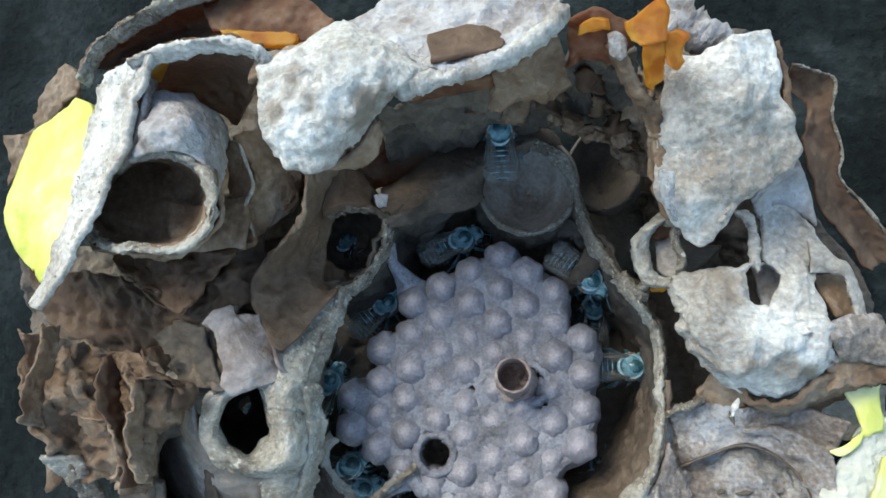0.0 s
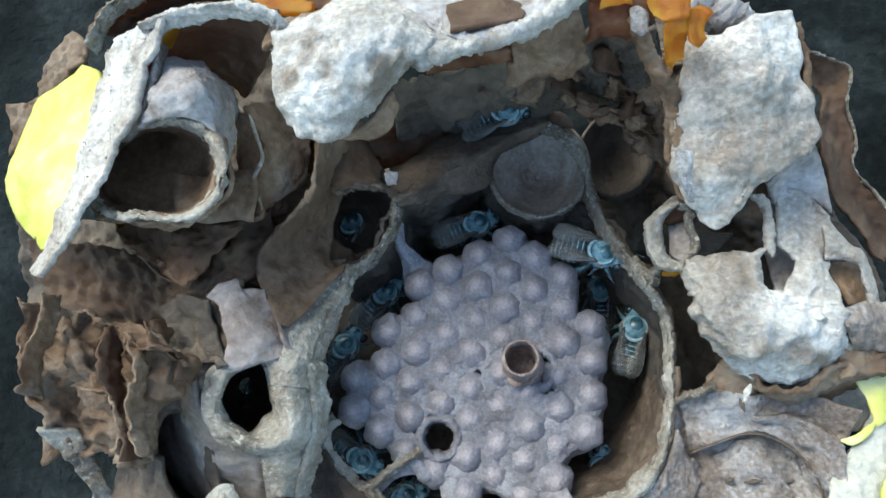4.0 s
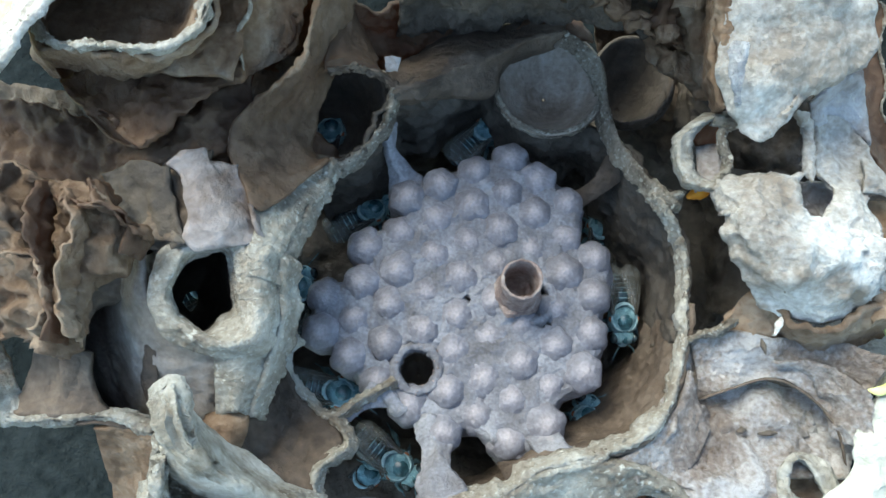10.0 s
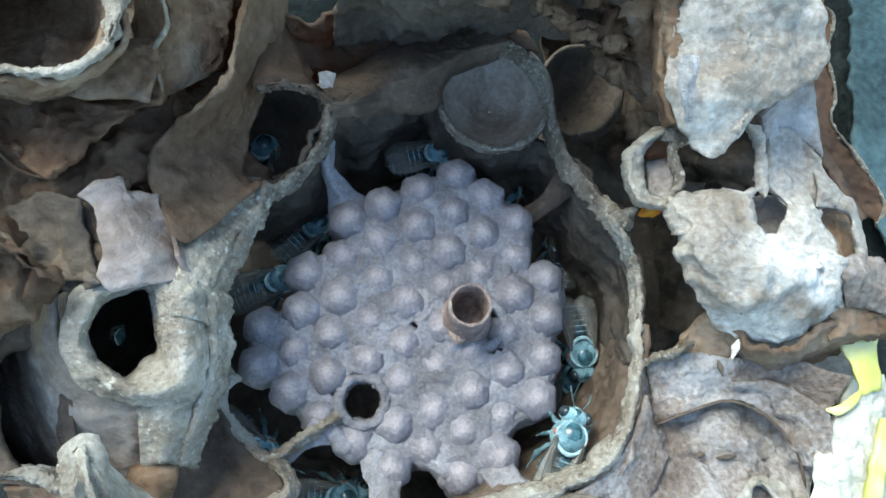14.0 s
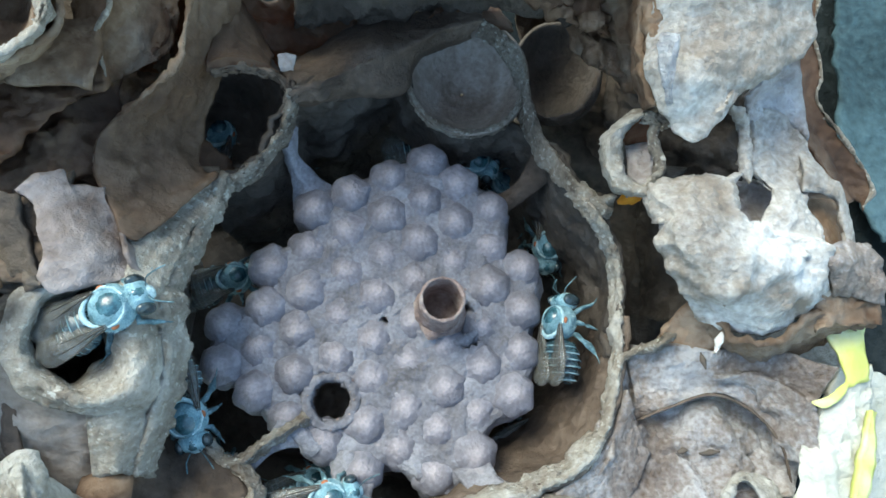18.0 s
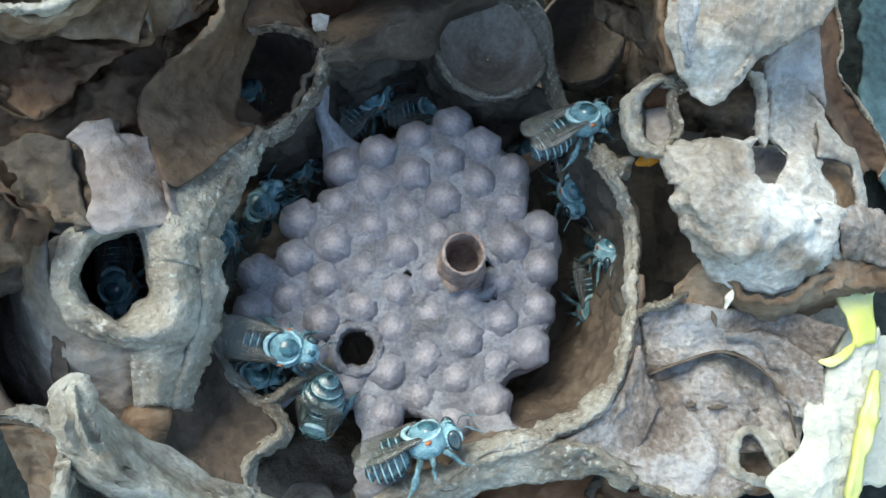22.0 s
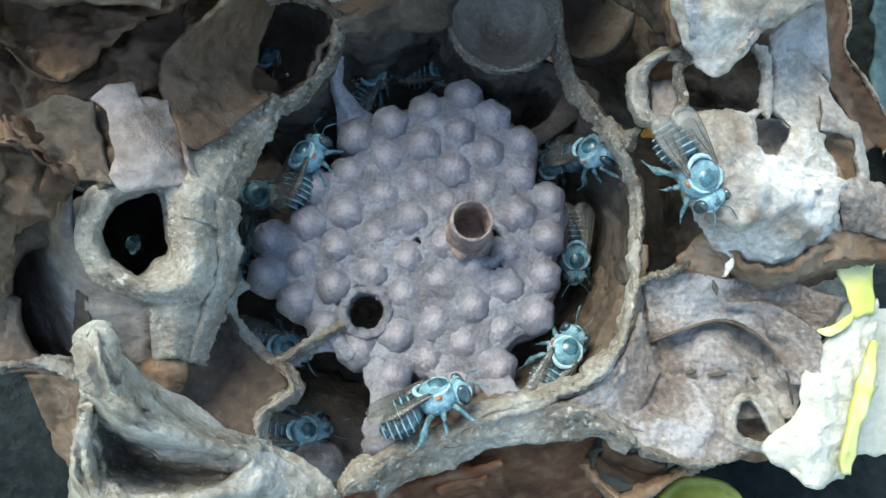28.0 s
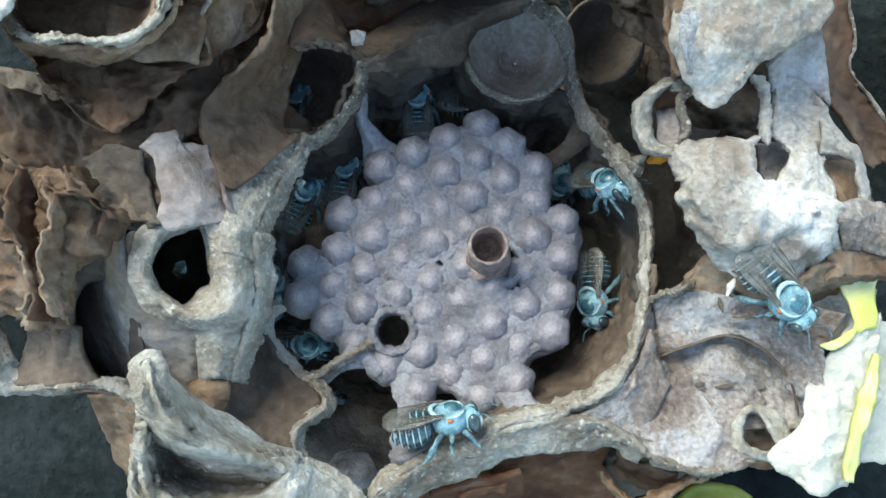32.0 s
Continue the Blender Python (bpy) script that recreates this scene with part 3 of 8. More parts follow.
loft("collar", [
    [(-33.6, 0.8, 13.4), (-32.2, 1.7, 13.1), (-30.8, 2.1, 12.6), (-30.3, 0.5, 12.2), (-29.7, -1.5, 12.2), (-29.6, -2.7, 11.8), (-30.5, -3.7, 11.8), (-31.8, -5.2, 12.2), (-33, -4.4, 12.7), (-34, -3.5, 13), (-34.6, -2.2, 13.3), (-34.3, -0.6, 13.5)],
    [(-32.8, 0.9, 16), (-31.2, 1.7, 15.5), (-29.8, 2.1, 14.8), (-28.9, 0.2, 14.6), (-28.4, -1.7, 14.3), (-27.8, -3.8, 14.1), (-28.2, -5.3, 14.2), (-29.7, -5.9, 14.6), (-31.5, -5.2, 15), (-33, -4.4, 15.4), (-34.1, -2.6, 15.7), (-33.7, -0.7, 16)],
    [(-33.4, 1.1, 16.5), (-31.3, 2, 16), (-28.8, 2.4, 15.3), (-27.1, 0.4, 15.1), (-26.4, -1.7, 14.8), (-26, -3.8, 14.6), (-26.6, -5.9, 14.7), (-28.8, -6.6, 15.1), (-31.3, -6.2, 15.5), (-33.4, -5.1, 15.9), (-34.6, -2.9, 16.2), (-34.3, -0.6, 16.5)],
    [(-35.3, 1.3, 16), (-31.8, 2.3, 15.8), (-27, 2.8, 14), (-25.5, 0.9, 12.5), (-25.2, -1.3, 12.2), (-24.9, -3.5, 11.8), (-25.5, -6.4, 12), (-28.9, -7.5, 13.4), (-32.2, -7, 14.2), (-34.2, -6.1, 15), (-35.7, -3.5, 15.8), (-35.7, -1, 16.2)]], COLLAR, envelope, closed=True, rough=0.22, size=1.6, thick=0.2, ragged=0)
# Throat darker than the pale collar: shade of the hole is in its colour.
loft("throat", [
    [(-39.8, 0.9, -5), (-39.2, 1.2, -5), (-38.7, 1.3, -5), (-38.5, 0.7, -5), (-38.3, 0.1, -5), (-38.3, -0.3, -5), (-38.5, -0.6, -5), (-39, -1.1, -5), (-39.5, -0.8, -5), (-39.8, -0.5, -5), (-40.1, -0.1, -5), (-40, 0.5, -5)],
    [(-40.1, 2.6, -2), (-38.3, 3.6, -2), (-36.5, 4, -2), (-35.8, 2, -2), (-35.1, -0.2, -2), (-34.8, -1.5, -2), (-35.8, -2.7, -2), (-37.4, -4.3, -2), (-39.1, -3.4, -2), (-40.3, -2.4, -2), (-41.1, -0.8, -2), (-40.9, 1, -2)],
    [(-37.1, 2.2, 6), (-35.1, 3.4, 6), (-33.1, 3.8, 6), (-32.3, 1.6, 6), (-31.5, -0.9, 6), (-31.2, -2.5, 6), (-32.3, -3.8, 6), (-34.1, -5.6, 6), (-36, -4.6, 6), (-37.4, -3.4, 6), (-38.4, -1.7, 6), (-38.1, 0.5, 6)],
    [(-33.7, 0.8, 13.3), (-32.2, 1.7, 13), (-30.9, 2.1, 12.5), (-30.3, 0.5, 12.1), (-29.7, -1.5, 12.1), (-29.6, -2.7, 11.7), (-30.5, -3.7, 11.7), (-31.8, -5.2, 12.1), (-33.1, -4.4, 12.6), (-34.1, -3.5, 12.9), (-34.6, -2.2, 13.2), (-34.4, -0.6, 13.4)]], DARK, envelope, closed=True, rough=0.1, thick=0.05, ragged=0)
loft("collar_flank", [
    [(-36.9, 2.4, 15.5), (-31.4, 3.2, 15), (-26.5, 3.1, 12.5), (-25.5, 0.9, 12), (-25.2, -1.7, 11.7), (-25.1, -3.7, 11), (-26.6, -6.7, 11.5), (-30.7, -7.1, 13.1), (-33.2, -6.2, 14.1), (-35.2, -4.8, 14.9), (-36.3, -2.6, 15.5), (-36.8, -0.1, 15.7)],
    [(-40, 3.4, 12), (-32.7, 4.2, 12), (-27.6, 4.1, 8), (-26.9, 1.6, 7), (-26.7, -1.2, 6), (-26.5, -3.6, 6), (-26.8, -7.7, 7), (-30.3, -10.7, 9.5), (-35.3, -10.4, 10), (-37.9, -7, 12), (-38.4, -2.5, 14), (-38.7, 0.5, 14)],
    [(-44.6, 4.4, 6), (-34, 5.1, 9), (-28.1, 4.7, 6), (-27.3, 1.9, 5), (-27.2, -1, 4), (-27, -3.5, 4), (-27.1, -7.9, 5), (-31.3, -13.5, 7), (-37.5, -13.2, 7), (-41.4, -8.4, 7), (-43.3, -2.1, 8), (-43.9, 1.2, 8)],
    [(-49.5, 6.4, -10), (-38.3, 10.7, -12), (-30.1, 10.9, -14), (-29.6, 5.4, -14), (-30, -3.1, -14), (-31.1, -11.9, -12), (-35.7, -15.3, 0), (-44.3, -11.1, 2), (-47, -1.4, 4)]], CUP, envelope, closed=True, rough=0.4, size=5, thick=0.6, ragged=0.0)
crest("collar_ridge", [(-26, 3.1, 13.2), (-25.3, 0.8, 12.8), (-25, -1.8, 12.4), (-24.9, -3.7, 11.8), (-25.5, -6.8, 11.6), (-26.3, -9.6, 10.6), (-27.3, -12, 9.4)], 0.9, COLLAR, envelope, depth=2.4, flare=0.8, rough=0.2)
loft("collar_tail", [
    [(-30.2, -7.3, 13.2), (-30, -10.2, 11.4), (-30, -12.4, 9.8)],
    [(-27.8, -6.3, 14), (-27.7, -8.8, 12.4), (-28.2, -11.9, 10.6)],
    [(-25.6, -6.2, 11.8), (-26.4, -9.2, 10.6), (-27.4, -12, 9.2)]], COLLAR, envelope, rough=0.3, size=3, thick=0.9, ragged=0.2)
crest("thread", [(-25, -3.6, 2.4), (-26.3, -5.3, 3), (-25.6, -7.5, 3.2), (-23, -10.2, 3.6), (-20.7, -11.5, 4), (-18.9, -10.4, 3.6), (-17.2, -9, 2.6), (-14.6, -7.2, 1)], 0.6, COLLAR, envelope, depth=1.6, flare=0.5)
loft("thread", [
    [(-20.7, -11.7, 2.4), (-20.1, -12.2, 2.6), (-19.5, -12.6, 2.4)],
    [(-18.4, -9.2, 1.6), (-17.7, -9.8, 2), (-17.1, -10.4, 1.6)],
    [(-16.5, -6.4, -0.8), (-15.2, -8.1, 0.1), (-14.2, -9.9, -0.8)]], CELL, envelope, rough=0.3, ragged=0.1, thick=0.9)
crest("thread", [(-20.7, -11.4, 4.2), (-18.6, -13.1, 5.2), (-18.5, -14.4, 6), (-20.6, -16.2, 7), (-20.7, -18.3, 7.4), (-19.6, -20.1, 7.7)], 0.65, COLLAR, envelope, depth=1.4, flare=0.5)
loft("panel", [
    [(-30, -3.7, 2), (-26.6, -6, 3), (-23.7, -9.7, 3.3), (-20.7, -11.8, 3.8)],
    [(-29.2, -9.4, 4), (-26.5, -10.4, 3.6), (-23.1, -13.4, 4.4), (-18.9, -13.6, 5.2)],
    [(-28.7, -14.4, 7.5), (-26.2, -15.4, 5.8), (-23.2, -16.3, 6.2), (-20.9, -16.4, 7)],
    [(-27.2, -18.6, 9.8), (-24.4, -18.3, 8.4), (-21.9, -19.6, 7.8), (-20, -20.4, 7.6)]], HOLLOW, envelope, rough=0.4, size=4, ragged=0.1, thick=0.5)
bowl("pouch", -16.6, -21.7, -6, 2.8, 2.3, -3.4, 0, GREY, envelope, 0.6, lipped=False, label="small pale dome of wax")
loft("pillar", [
    [(-18.5, 19.6, 5), (-17.6, 19.2, 5.3), (-16.9, 19.7, 5)],
    [(-18.5, 18.6, 3.2), (-17.8, 18.2, 3.5), (-17.1, 18.8, 3.2)],
    [(-18.3, 17.4, 1.4), (-17.5, 17, 1.7), (-16.8, 17.8, 1.4)],
    [(-17.7, 15.3, -0.2), (-16.1, 14.8, 0.4), (-14.6, 16.3, -0.2)],
    [(-17.7, 13.2, -1.2), (-15.5, 13, -0.2), (-12.6, 15.4, -1)]], CELL, envelope, rough=0.3, ragged=0.1, thick=0.9)
loft("pillar", [
    [(-12.9, -11.1, -0.8), (-11.3, -13.5, 0.4), (-11.5, -16.2, 3.5), (-11.8, -18.3, 6.5)],
    [(-10.6, -10.4, 0.4), (-9.9, -13.4, 1.5), (-9.9, -16, 4.5), (-10, -18.1, 7.2)],
    [(-7.7, -11.5, -0.6), (-8.3, -13.3, 0.6), (-8.2, -15.4, 3.6), (-6.8, -17.1, 6.4)]], CELL, envelope, rough=0.5, thick=1.4)
loft("pillar", [
    [(-1.8, -10.8, -1), (0.8, -10.1, -0.6), (2.4, -9.2, -1)],
    [(0.2, -13, 1.6), (1.7, -12.5, 2), (3, -11.8, 1.6)],
    [(1.5, -14.3, 4.6), (3.2, -13.7, 5.2), (4.9, -13, 5)]], CELL, envelope, rough=0.3, ragged=0.1, thick=0.9)
loft("pillar", [
    [(1.8, 16.3, -4), (2.7, 14.8, -3), (3.7, 13.7, -4)],
    [(5.1, 17.4, -2.4), (5.8, 16.7, -2), (6.6, 16.1, -2.4)],
    [(7, 21.1, 0), (8.2, 19.4, 0.4), (9.7, 18.3, 0)]], HOLLOW, envelope, rough=0.3, ragged=0.1)
loft("partition", [
    [(-49.9, -6, -9), (-49.2, -6.2, -9), (-48.7, -7, -9), (-48.5, -8.2, -9), (-48.2, -9, -9), (-47.9, -9.8, -9), (-48.7, -9.9, -9), (-49.5, -9.7, -9), (-50.2, -9.1, -9), (-50.6, -7.9, -9), (-50.8, -6.9, -9), (-50.5, -6.2, -9)],
    [(-48.2, -2.2, -4), (-45.9, -2.8, -4), (-44.6, -5, -4), (-44.1, -8.8, -4), (-43, -11.2, -4), (-42.1, -13.6, -4), (-44.6, -13.8, -4), (-47, -13, -4), (-49.1, -11.2, -4), (-50.3, -7.9, -4), (-50.7, -4.8, -4), (-50, -2.8, -4)],
    [(-43.7, -2.3, 5), (-41.4, -3, 5), (-40.1, -5.1, 5), (-39.6, -8.9, 5), (-38.5, -11.3, 5), (-37.6, -13.6, 5), (-40.1, -13.9, 5), (-42.6, -13.1, 5), (-44.7, -11.3, 5), (-45.9, -8, 5), (-46.3, -5, 5), (-45.6, -3, 5)],
    [(-39.8, -3.3, 12.7), (-37.8, -3.8, 12.7), (-37, -5.6, 12.2), (-36.9, -8.9, 11.2), (-36.2, -11, 10.7), (-35.5, -13, 10.7), (-37.4, -13.2, 11.2), (-39.5, -12.5, 11.2), (-41.3, -11, 11.2), (-41.5, -8.2, 12.7), (-41.6, -5.6, 13.2), (-41, -3.8, 13.2)],
    [(-40.3, -0.5, 13.5), (-36.7, -1.1, 13.5), (-35.6, -4.7, 13), (-35.5, -8.3, 12), (-34.9, -10.6, 11.5), (-33.8, -13.4, 11.5), (-35.7, -14.2, 12), (-39.4, -13.9, 12), (-42.1, -13.8, 12), (-43.4, -8.3, 13.5), (-43.1, -4.9, 14), (-42.2, -2, 14)]], HOLLOW, envelope, closed=True, rough=0.25, size=3, ragged=0, thick=0.3)
loft("partition", [
    [(-45.9, -8, 13), (-43.1, -7.7, 13.8), (-40.6, -8.1, 13.6)],
    [(-46.8, -11.1, 11.5), (-43.7, -11.2, 12), (-40.4, -11.3, 12.6)],
    [(-47.9, -13.9, 11.6), (-42.9, -13.7, 12), (-38.1, -13.3, 12.2)]], HOLLOW, envelope, rough=0.3, ragged=0.05)
crest("rim", [(-50.3, -14.1, 12), (-46.6, -14.1, 12), (-43.3, -13.9, 12.2), (-40.1, -13.3, 12.4), (-37.3, -13.2, 12.8), (-34.3, -14.1, 13)], 0.9, COLLAR, envelope, depth=1.4, flare=0.3)
loft("side", [
    [(-51.8, -5.3, 18), (-50.4, -8.1, 15.5), (-48.5, -11.6, 13), (-47.6, -14.6, 12)],
    [(-48.5, -5.5, 17), (-47.9, -7.9, 15), (-47.1, -11.5, 12), (-45.1, -14.1, 11.5)]], COLLAR, envelope, rough=0.6)
loft("side", [
    [(-40, -14.5, 11.5), (-37.2, -14.2, 12), (-33.9, -14.7, 13)],
    [(-40.3, -18.5, 6), (-38, -18.1, 7), (-34.2, -18, 10)],
    [(-39.6, -23.1, 2), (-38, -23.2, 3), (-33.9, -22.6, 8)]], TAN, envelope, rough=0.3, ragged=0.15, size=3, thick=0.4)
loft("crumple", [
    [(-54.9, 8, 19), (-51.3, 7.4, 20), (-46, 6.1, 20), (-44.3, 6.2, 19)],
    [(-52.9, 0.5, 21), (-51.9, 2.3, 18), (-46.1, 0.9, 21), (-44.7, 2.8, 18), (-39.7, 2.6, 20.5), (-36.7, 2, 19)],
    [(-51.3, -5.3, 18), (-48.9, -3.4, 17), (-43.6, -3.4, 20), (-41.6, -4.6, 18), (-38.6, -0.8, 19), (-37.3, -0.4, 17)],
    [(-52.2, -7.8, 16), (-48.6, -7.4, 15), (-42.2, -8.5, 18), (-41.1, -8.5, 15), (-40.1, -4, 14)]], TAN, envelope, rough=1.9, size=4.5, ragged=0.8, thick=0.4)
loft("fold", [
    [(-44.3, 5.3, 21), (-43.2, 0.7, 23), (-42.1, -3.1, 22), (-40.7, -7.3, 21)],
    [(-44.1, 5.5, 18), (-43.1, 0.7, 20), (-41.9, -3.2, 19), (-40.5, -7.7, 18)]], BROWN, envelope, rough=0.7, size=2.6, ragged=0.9, thick=0.22)
loft("fold", [
    [(-42.3, 4.9, 21), (-39.6, 0.9, 23.5), (-40.5, -3.4, 22), (-39.1, -7.7, 21)],
    [(-42, 5.1, 18), (-39.4, 0.9, 20.5), (-40.3, -3.6, 19), (-38.8, -8.1, 18)]], TAN, envelope, rough=0.7, size=2.6, ragged=0.9, thick=0.22)
loft("fold", [
    [(-40.5, 5.9, 20), (-37.8, 2.8, 22.5), (-36, 2.2, 21), (-36.7, -0.3, 20)],
    [(-40.1, 6, 17), (-37.5, 2.8, 19.5), (-35.5, 2.2, 18), (-36.2, -0.4, 17)]], BROWN, envelope, rough=0.7, size=2.6, ragged=0.9, thick=0.22)
loft("fold", [
    [(-51.1, 8.2, 22), (-49.4, 4.7, 24), (-50.7, 1, 24), (-51.8, -1.7, 22)],
    [(-51.2, 8.4, 19), (-49.6, 4.9, 21), (-50.9, 1, 21), (-52, -1.8, 19)]], TAN, envelope, rough=0.7, size=2.6, ragged=0.9, thick=0.22)
loft("fold", [
    [(-43.7, 4, 20), (-39.2, 3.1, 23), (-36.4, 2.4, 22), (-35.8, 1.1, 21)],
    [(-43.4, 4.1, 17), (-38.9, 3.1, 20), (-36, 2.5, 19), (-35.3, 1.1, 18)]], BROWN, envelope, rough=0.7, size=2.6, ragged=0.9, thick=0.22)
loft("fold", [
    [(-47.8, -0.9, 19), (-42.9, -1.6, 22), (-41.2, -5, 22), (-42.3, -7.3, 20)],
    [(-47.7, -1, 16), (-42.8, -1.7, 19), (-41, -5.2, 19), (-42, -7.7, 17)]], TAN, envelope, rough=0.7, size=2.6, ragged=0.9, thick=0.22)
loft("lamella", [
    [(-61.8, 16.7, 11), (-50.6, 15, 12), (-43.7, 14.1, 13), (-34.9, 18.4, 14), (-30.8, 19.3, 14)],
    [(-57.6, 9.7, 11), (-45.6, 8.3, 12), (-39.4, 10.6, 15), (-34.4, 13, 15), (-30.5, 15.2, 13)],
    [(-55.5, 6.6, 9), (-44.5, 4.6, 10), (-37.3, 6.5, 14), (-35, 8.8, 15), (-30.5, 11.5, 11)]], BROWN, envelope, rough=0.9, ragged=1)
loft("lamella", [
    [(-41.6, 7.6, 15.5), (-39, 8.7, 16.5), (-35.4, 8.5, 17)],
    [(-40.7, 4.9, 15), (-38, 4.8, 16), (-34.6, 4.8, 17)],
    [(-38.5, 2.1, 15), (-35.7, 1.3, 16), (-33.2, 1.6, 17)]], UMBER, envelope, rough=0.6)
loft("lamella", [
    [(-50.6, 20.1, 14), (-43.8, 18.7, 15), (-35.7, 17.8, 17), (-31.6, 17.3, 17)],
    [(-46.3, 15, 16), (-41.9, 13.1, 17), (-37, 13.6, 18), (-33.6, 15.4, 17)],
    [(-42.4, 12.4, 17), (-38.4, 9.9, 18), (-36.3, 10.8, 18), (-34.1, 15.1, 17)]], BROWN, envelope, rough=0.6, ragged=0.9)
loft("lamella", [
    [(-31.8, 29, 20), (-30.4, 26.4, 19), (-30.1, 23.8, 18), (-31.6, 21.7, 17), (-31.9, 18.1, 16)],
    [(-30.4, 30.9, 17), (-29.1, 28.2, 16), (-28.8, 25.2, 15.5), (-29.6, 21.5, 15), (-31.2, 18.3, 15.5)],
    [(-28.2, 32.8, 14), (-26.8, 30, 13), (-26.5, 27.3, 13), (-27.2, 23.2, 13), (-30.2, 19.4, 14)]], TAN, envelope, rough=0.5, ragged=0.8)
loft("lamella", [
    [(-28.2, 32.8, 14), (-24.5, 30.7, 12), (-20.4, 31, 8), (-15.5, 35.3, 6), (-8.8, 36.4, 6)],
    [(-29.9, 28.3, 12), (-26.8, 28.4, 8), (-22, 29.2, 4), (-15.3, 31.3, 2), (-8.4, 32.5, 2)],
    [(-31.4, 23.2, 8), (-28.5, 25.1, 4), (-22.3, 28, 0), (-15.3, 29.4, -2), (-8.3, 32, 0)]], BROWN, envelope, rough=0.8)
loft("lamella", [
    [(-29.4, 18.8, 9), (-26, 18.1, 6), (-22.2, 15.9, 3)],
    [(-30.8, 14, 11), (-27.6, 13.2, 8), (-24.3, 13, 5)]], BROWN, envelope, rough=0.6)
loft("back_wall", [
    [(-68.8, 22, 4), (-54.5, 19.8, 6), (-40, 18.5, 8), (-28.3, 27.2, 6)],
    [(-68.7, 10.9, 0), (-53.3, 8.7, 4), (-38.7, 10.6, 8), (-28.2, 19.4, 2)],
    [(-63.6, 1.3, 0), (-51.6, 0.2, 4), (-41.1, 1.5, 8), (-30.1, 12.8, 2)]], DARK, envelope, rough=1.2, size=5)
loft("backing", [
    [(-48.8, 43.2, 8), (-34.5, 41.8, 11), (-23.5, 40.1, 12)],
    [(-43.4, 29.5, 7), (-33.3, 29, 9), (-25.8, 30.5, 7)],
    [(-41, 20.6, 6), (-32.6, 20, 7), (-27, 22.7, 3)]], DARK, envelope, rough=1, size=5)
loft("barrel", [
    [(-49, 25.6, 16), (-49, 25.6, 16), (-48.9, 25.7, 16), (-48.9, 25.8, 16), (-48.8, 25.8, 16), (-48.7, 25.7, 16), (-48.7, 25.6, 16), (-48.7, 25.6, 16), (-48.8, 25.6, 16), (-48.7, 25.5, 16), (-48.9, 25.6, 16), (-48.9, 25.6, 16)],
    [(-51.2, 24.8, 16.4), (-51.1, 25.9, 16.4), (-50.4, 26.9, 16.4), (-49.3, 27.6, 16.4), (-47.8, 27.6, 16.4), (-46.6, 27, 16.4), (-45.9, 26, 16.4), (-45.9, 24.7, 16.4), (-46.5, 23.8, 16.4), (-47.5, 23.5, 16.4), (-49.1, 23.7, 16.4), (-50.4, 23.8, 16.4)],
    [(-50.7, 22.9, 17), (-50.5, 24.9, 17), (-49.4, 26.5, 17), (-47.4, 27.7, 17), (-45, 27.8, 17), (-42.8, 26.9, 17), (-41.8, 25, 17), (-41.8, 22.8, 17), (-42.9, 21.4, 17), (-44.6, 20.8, 17), (-47, 21, 17), (-49.4, 21.4, 17)],
    [(-49.9, 21.5, 15.5), (-49.2, 23.8, 16), (-47.3, 25.7, 16.8), (-44.4, 26.8, 17.5), (-41, 26.8, 18), (-38.4, 25.6, 18), (-37, 23.2, 18), (-37.1, 20.5, 18), (-38.4, 18.7, 18), (-40.6, 18, 18), (-43.9, 18.5, 17.5), (-47.4, 19.1, 16.5)],
    [(-48.1, 20, 19.4), (-47.2, 22.5, 20.4), (-44.5, 24.3, 22), (-41, 25.4, 23.4), (-37, 25.2, 24.4), (-34.3, 23.8, 24.4), (-32.7, 21.3, 24.4), (-32.8, 18.3, 24.4), (-34.3, 16.5, 24.4), (-36.6, 15.7, 24.4), (-40.5, 16.3, 23.4), (-44.8, 17.2, 21.4)]], TAN, envelope, closed=True, rough=0.25, thick=0.5, ragged=0.0)
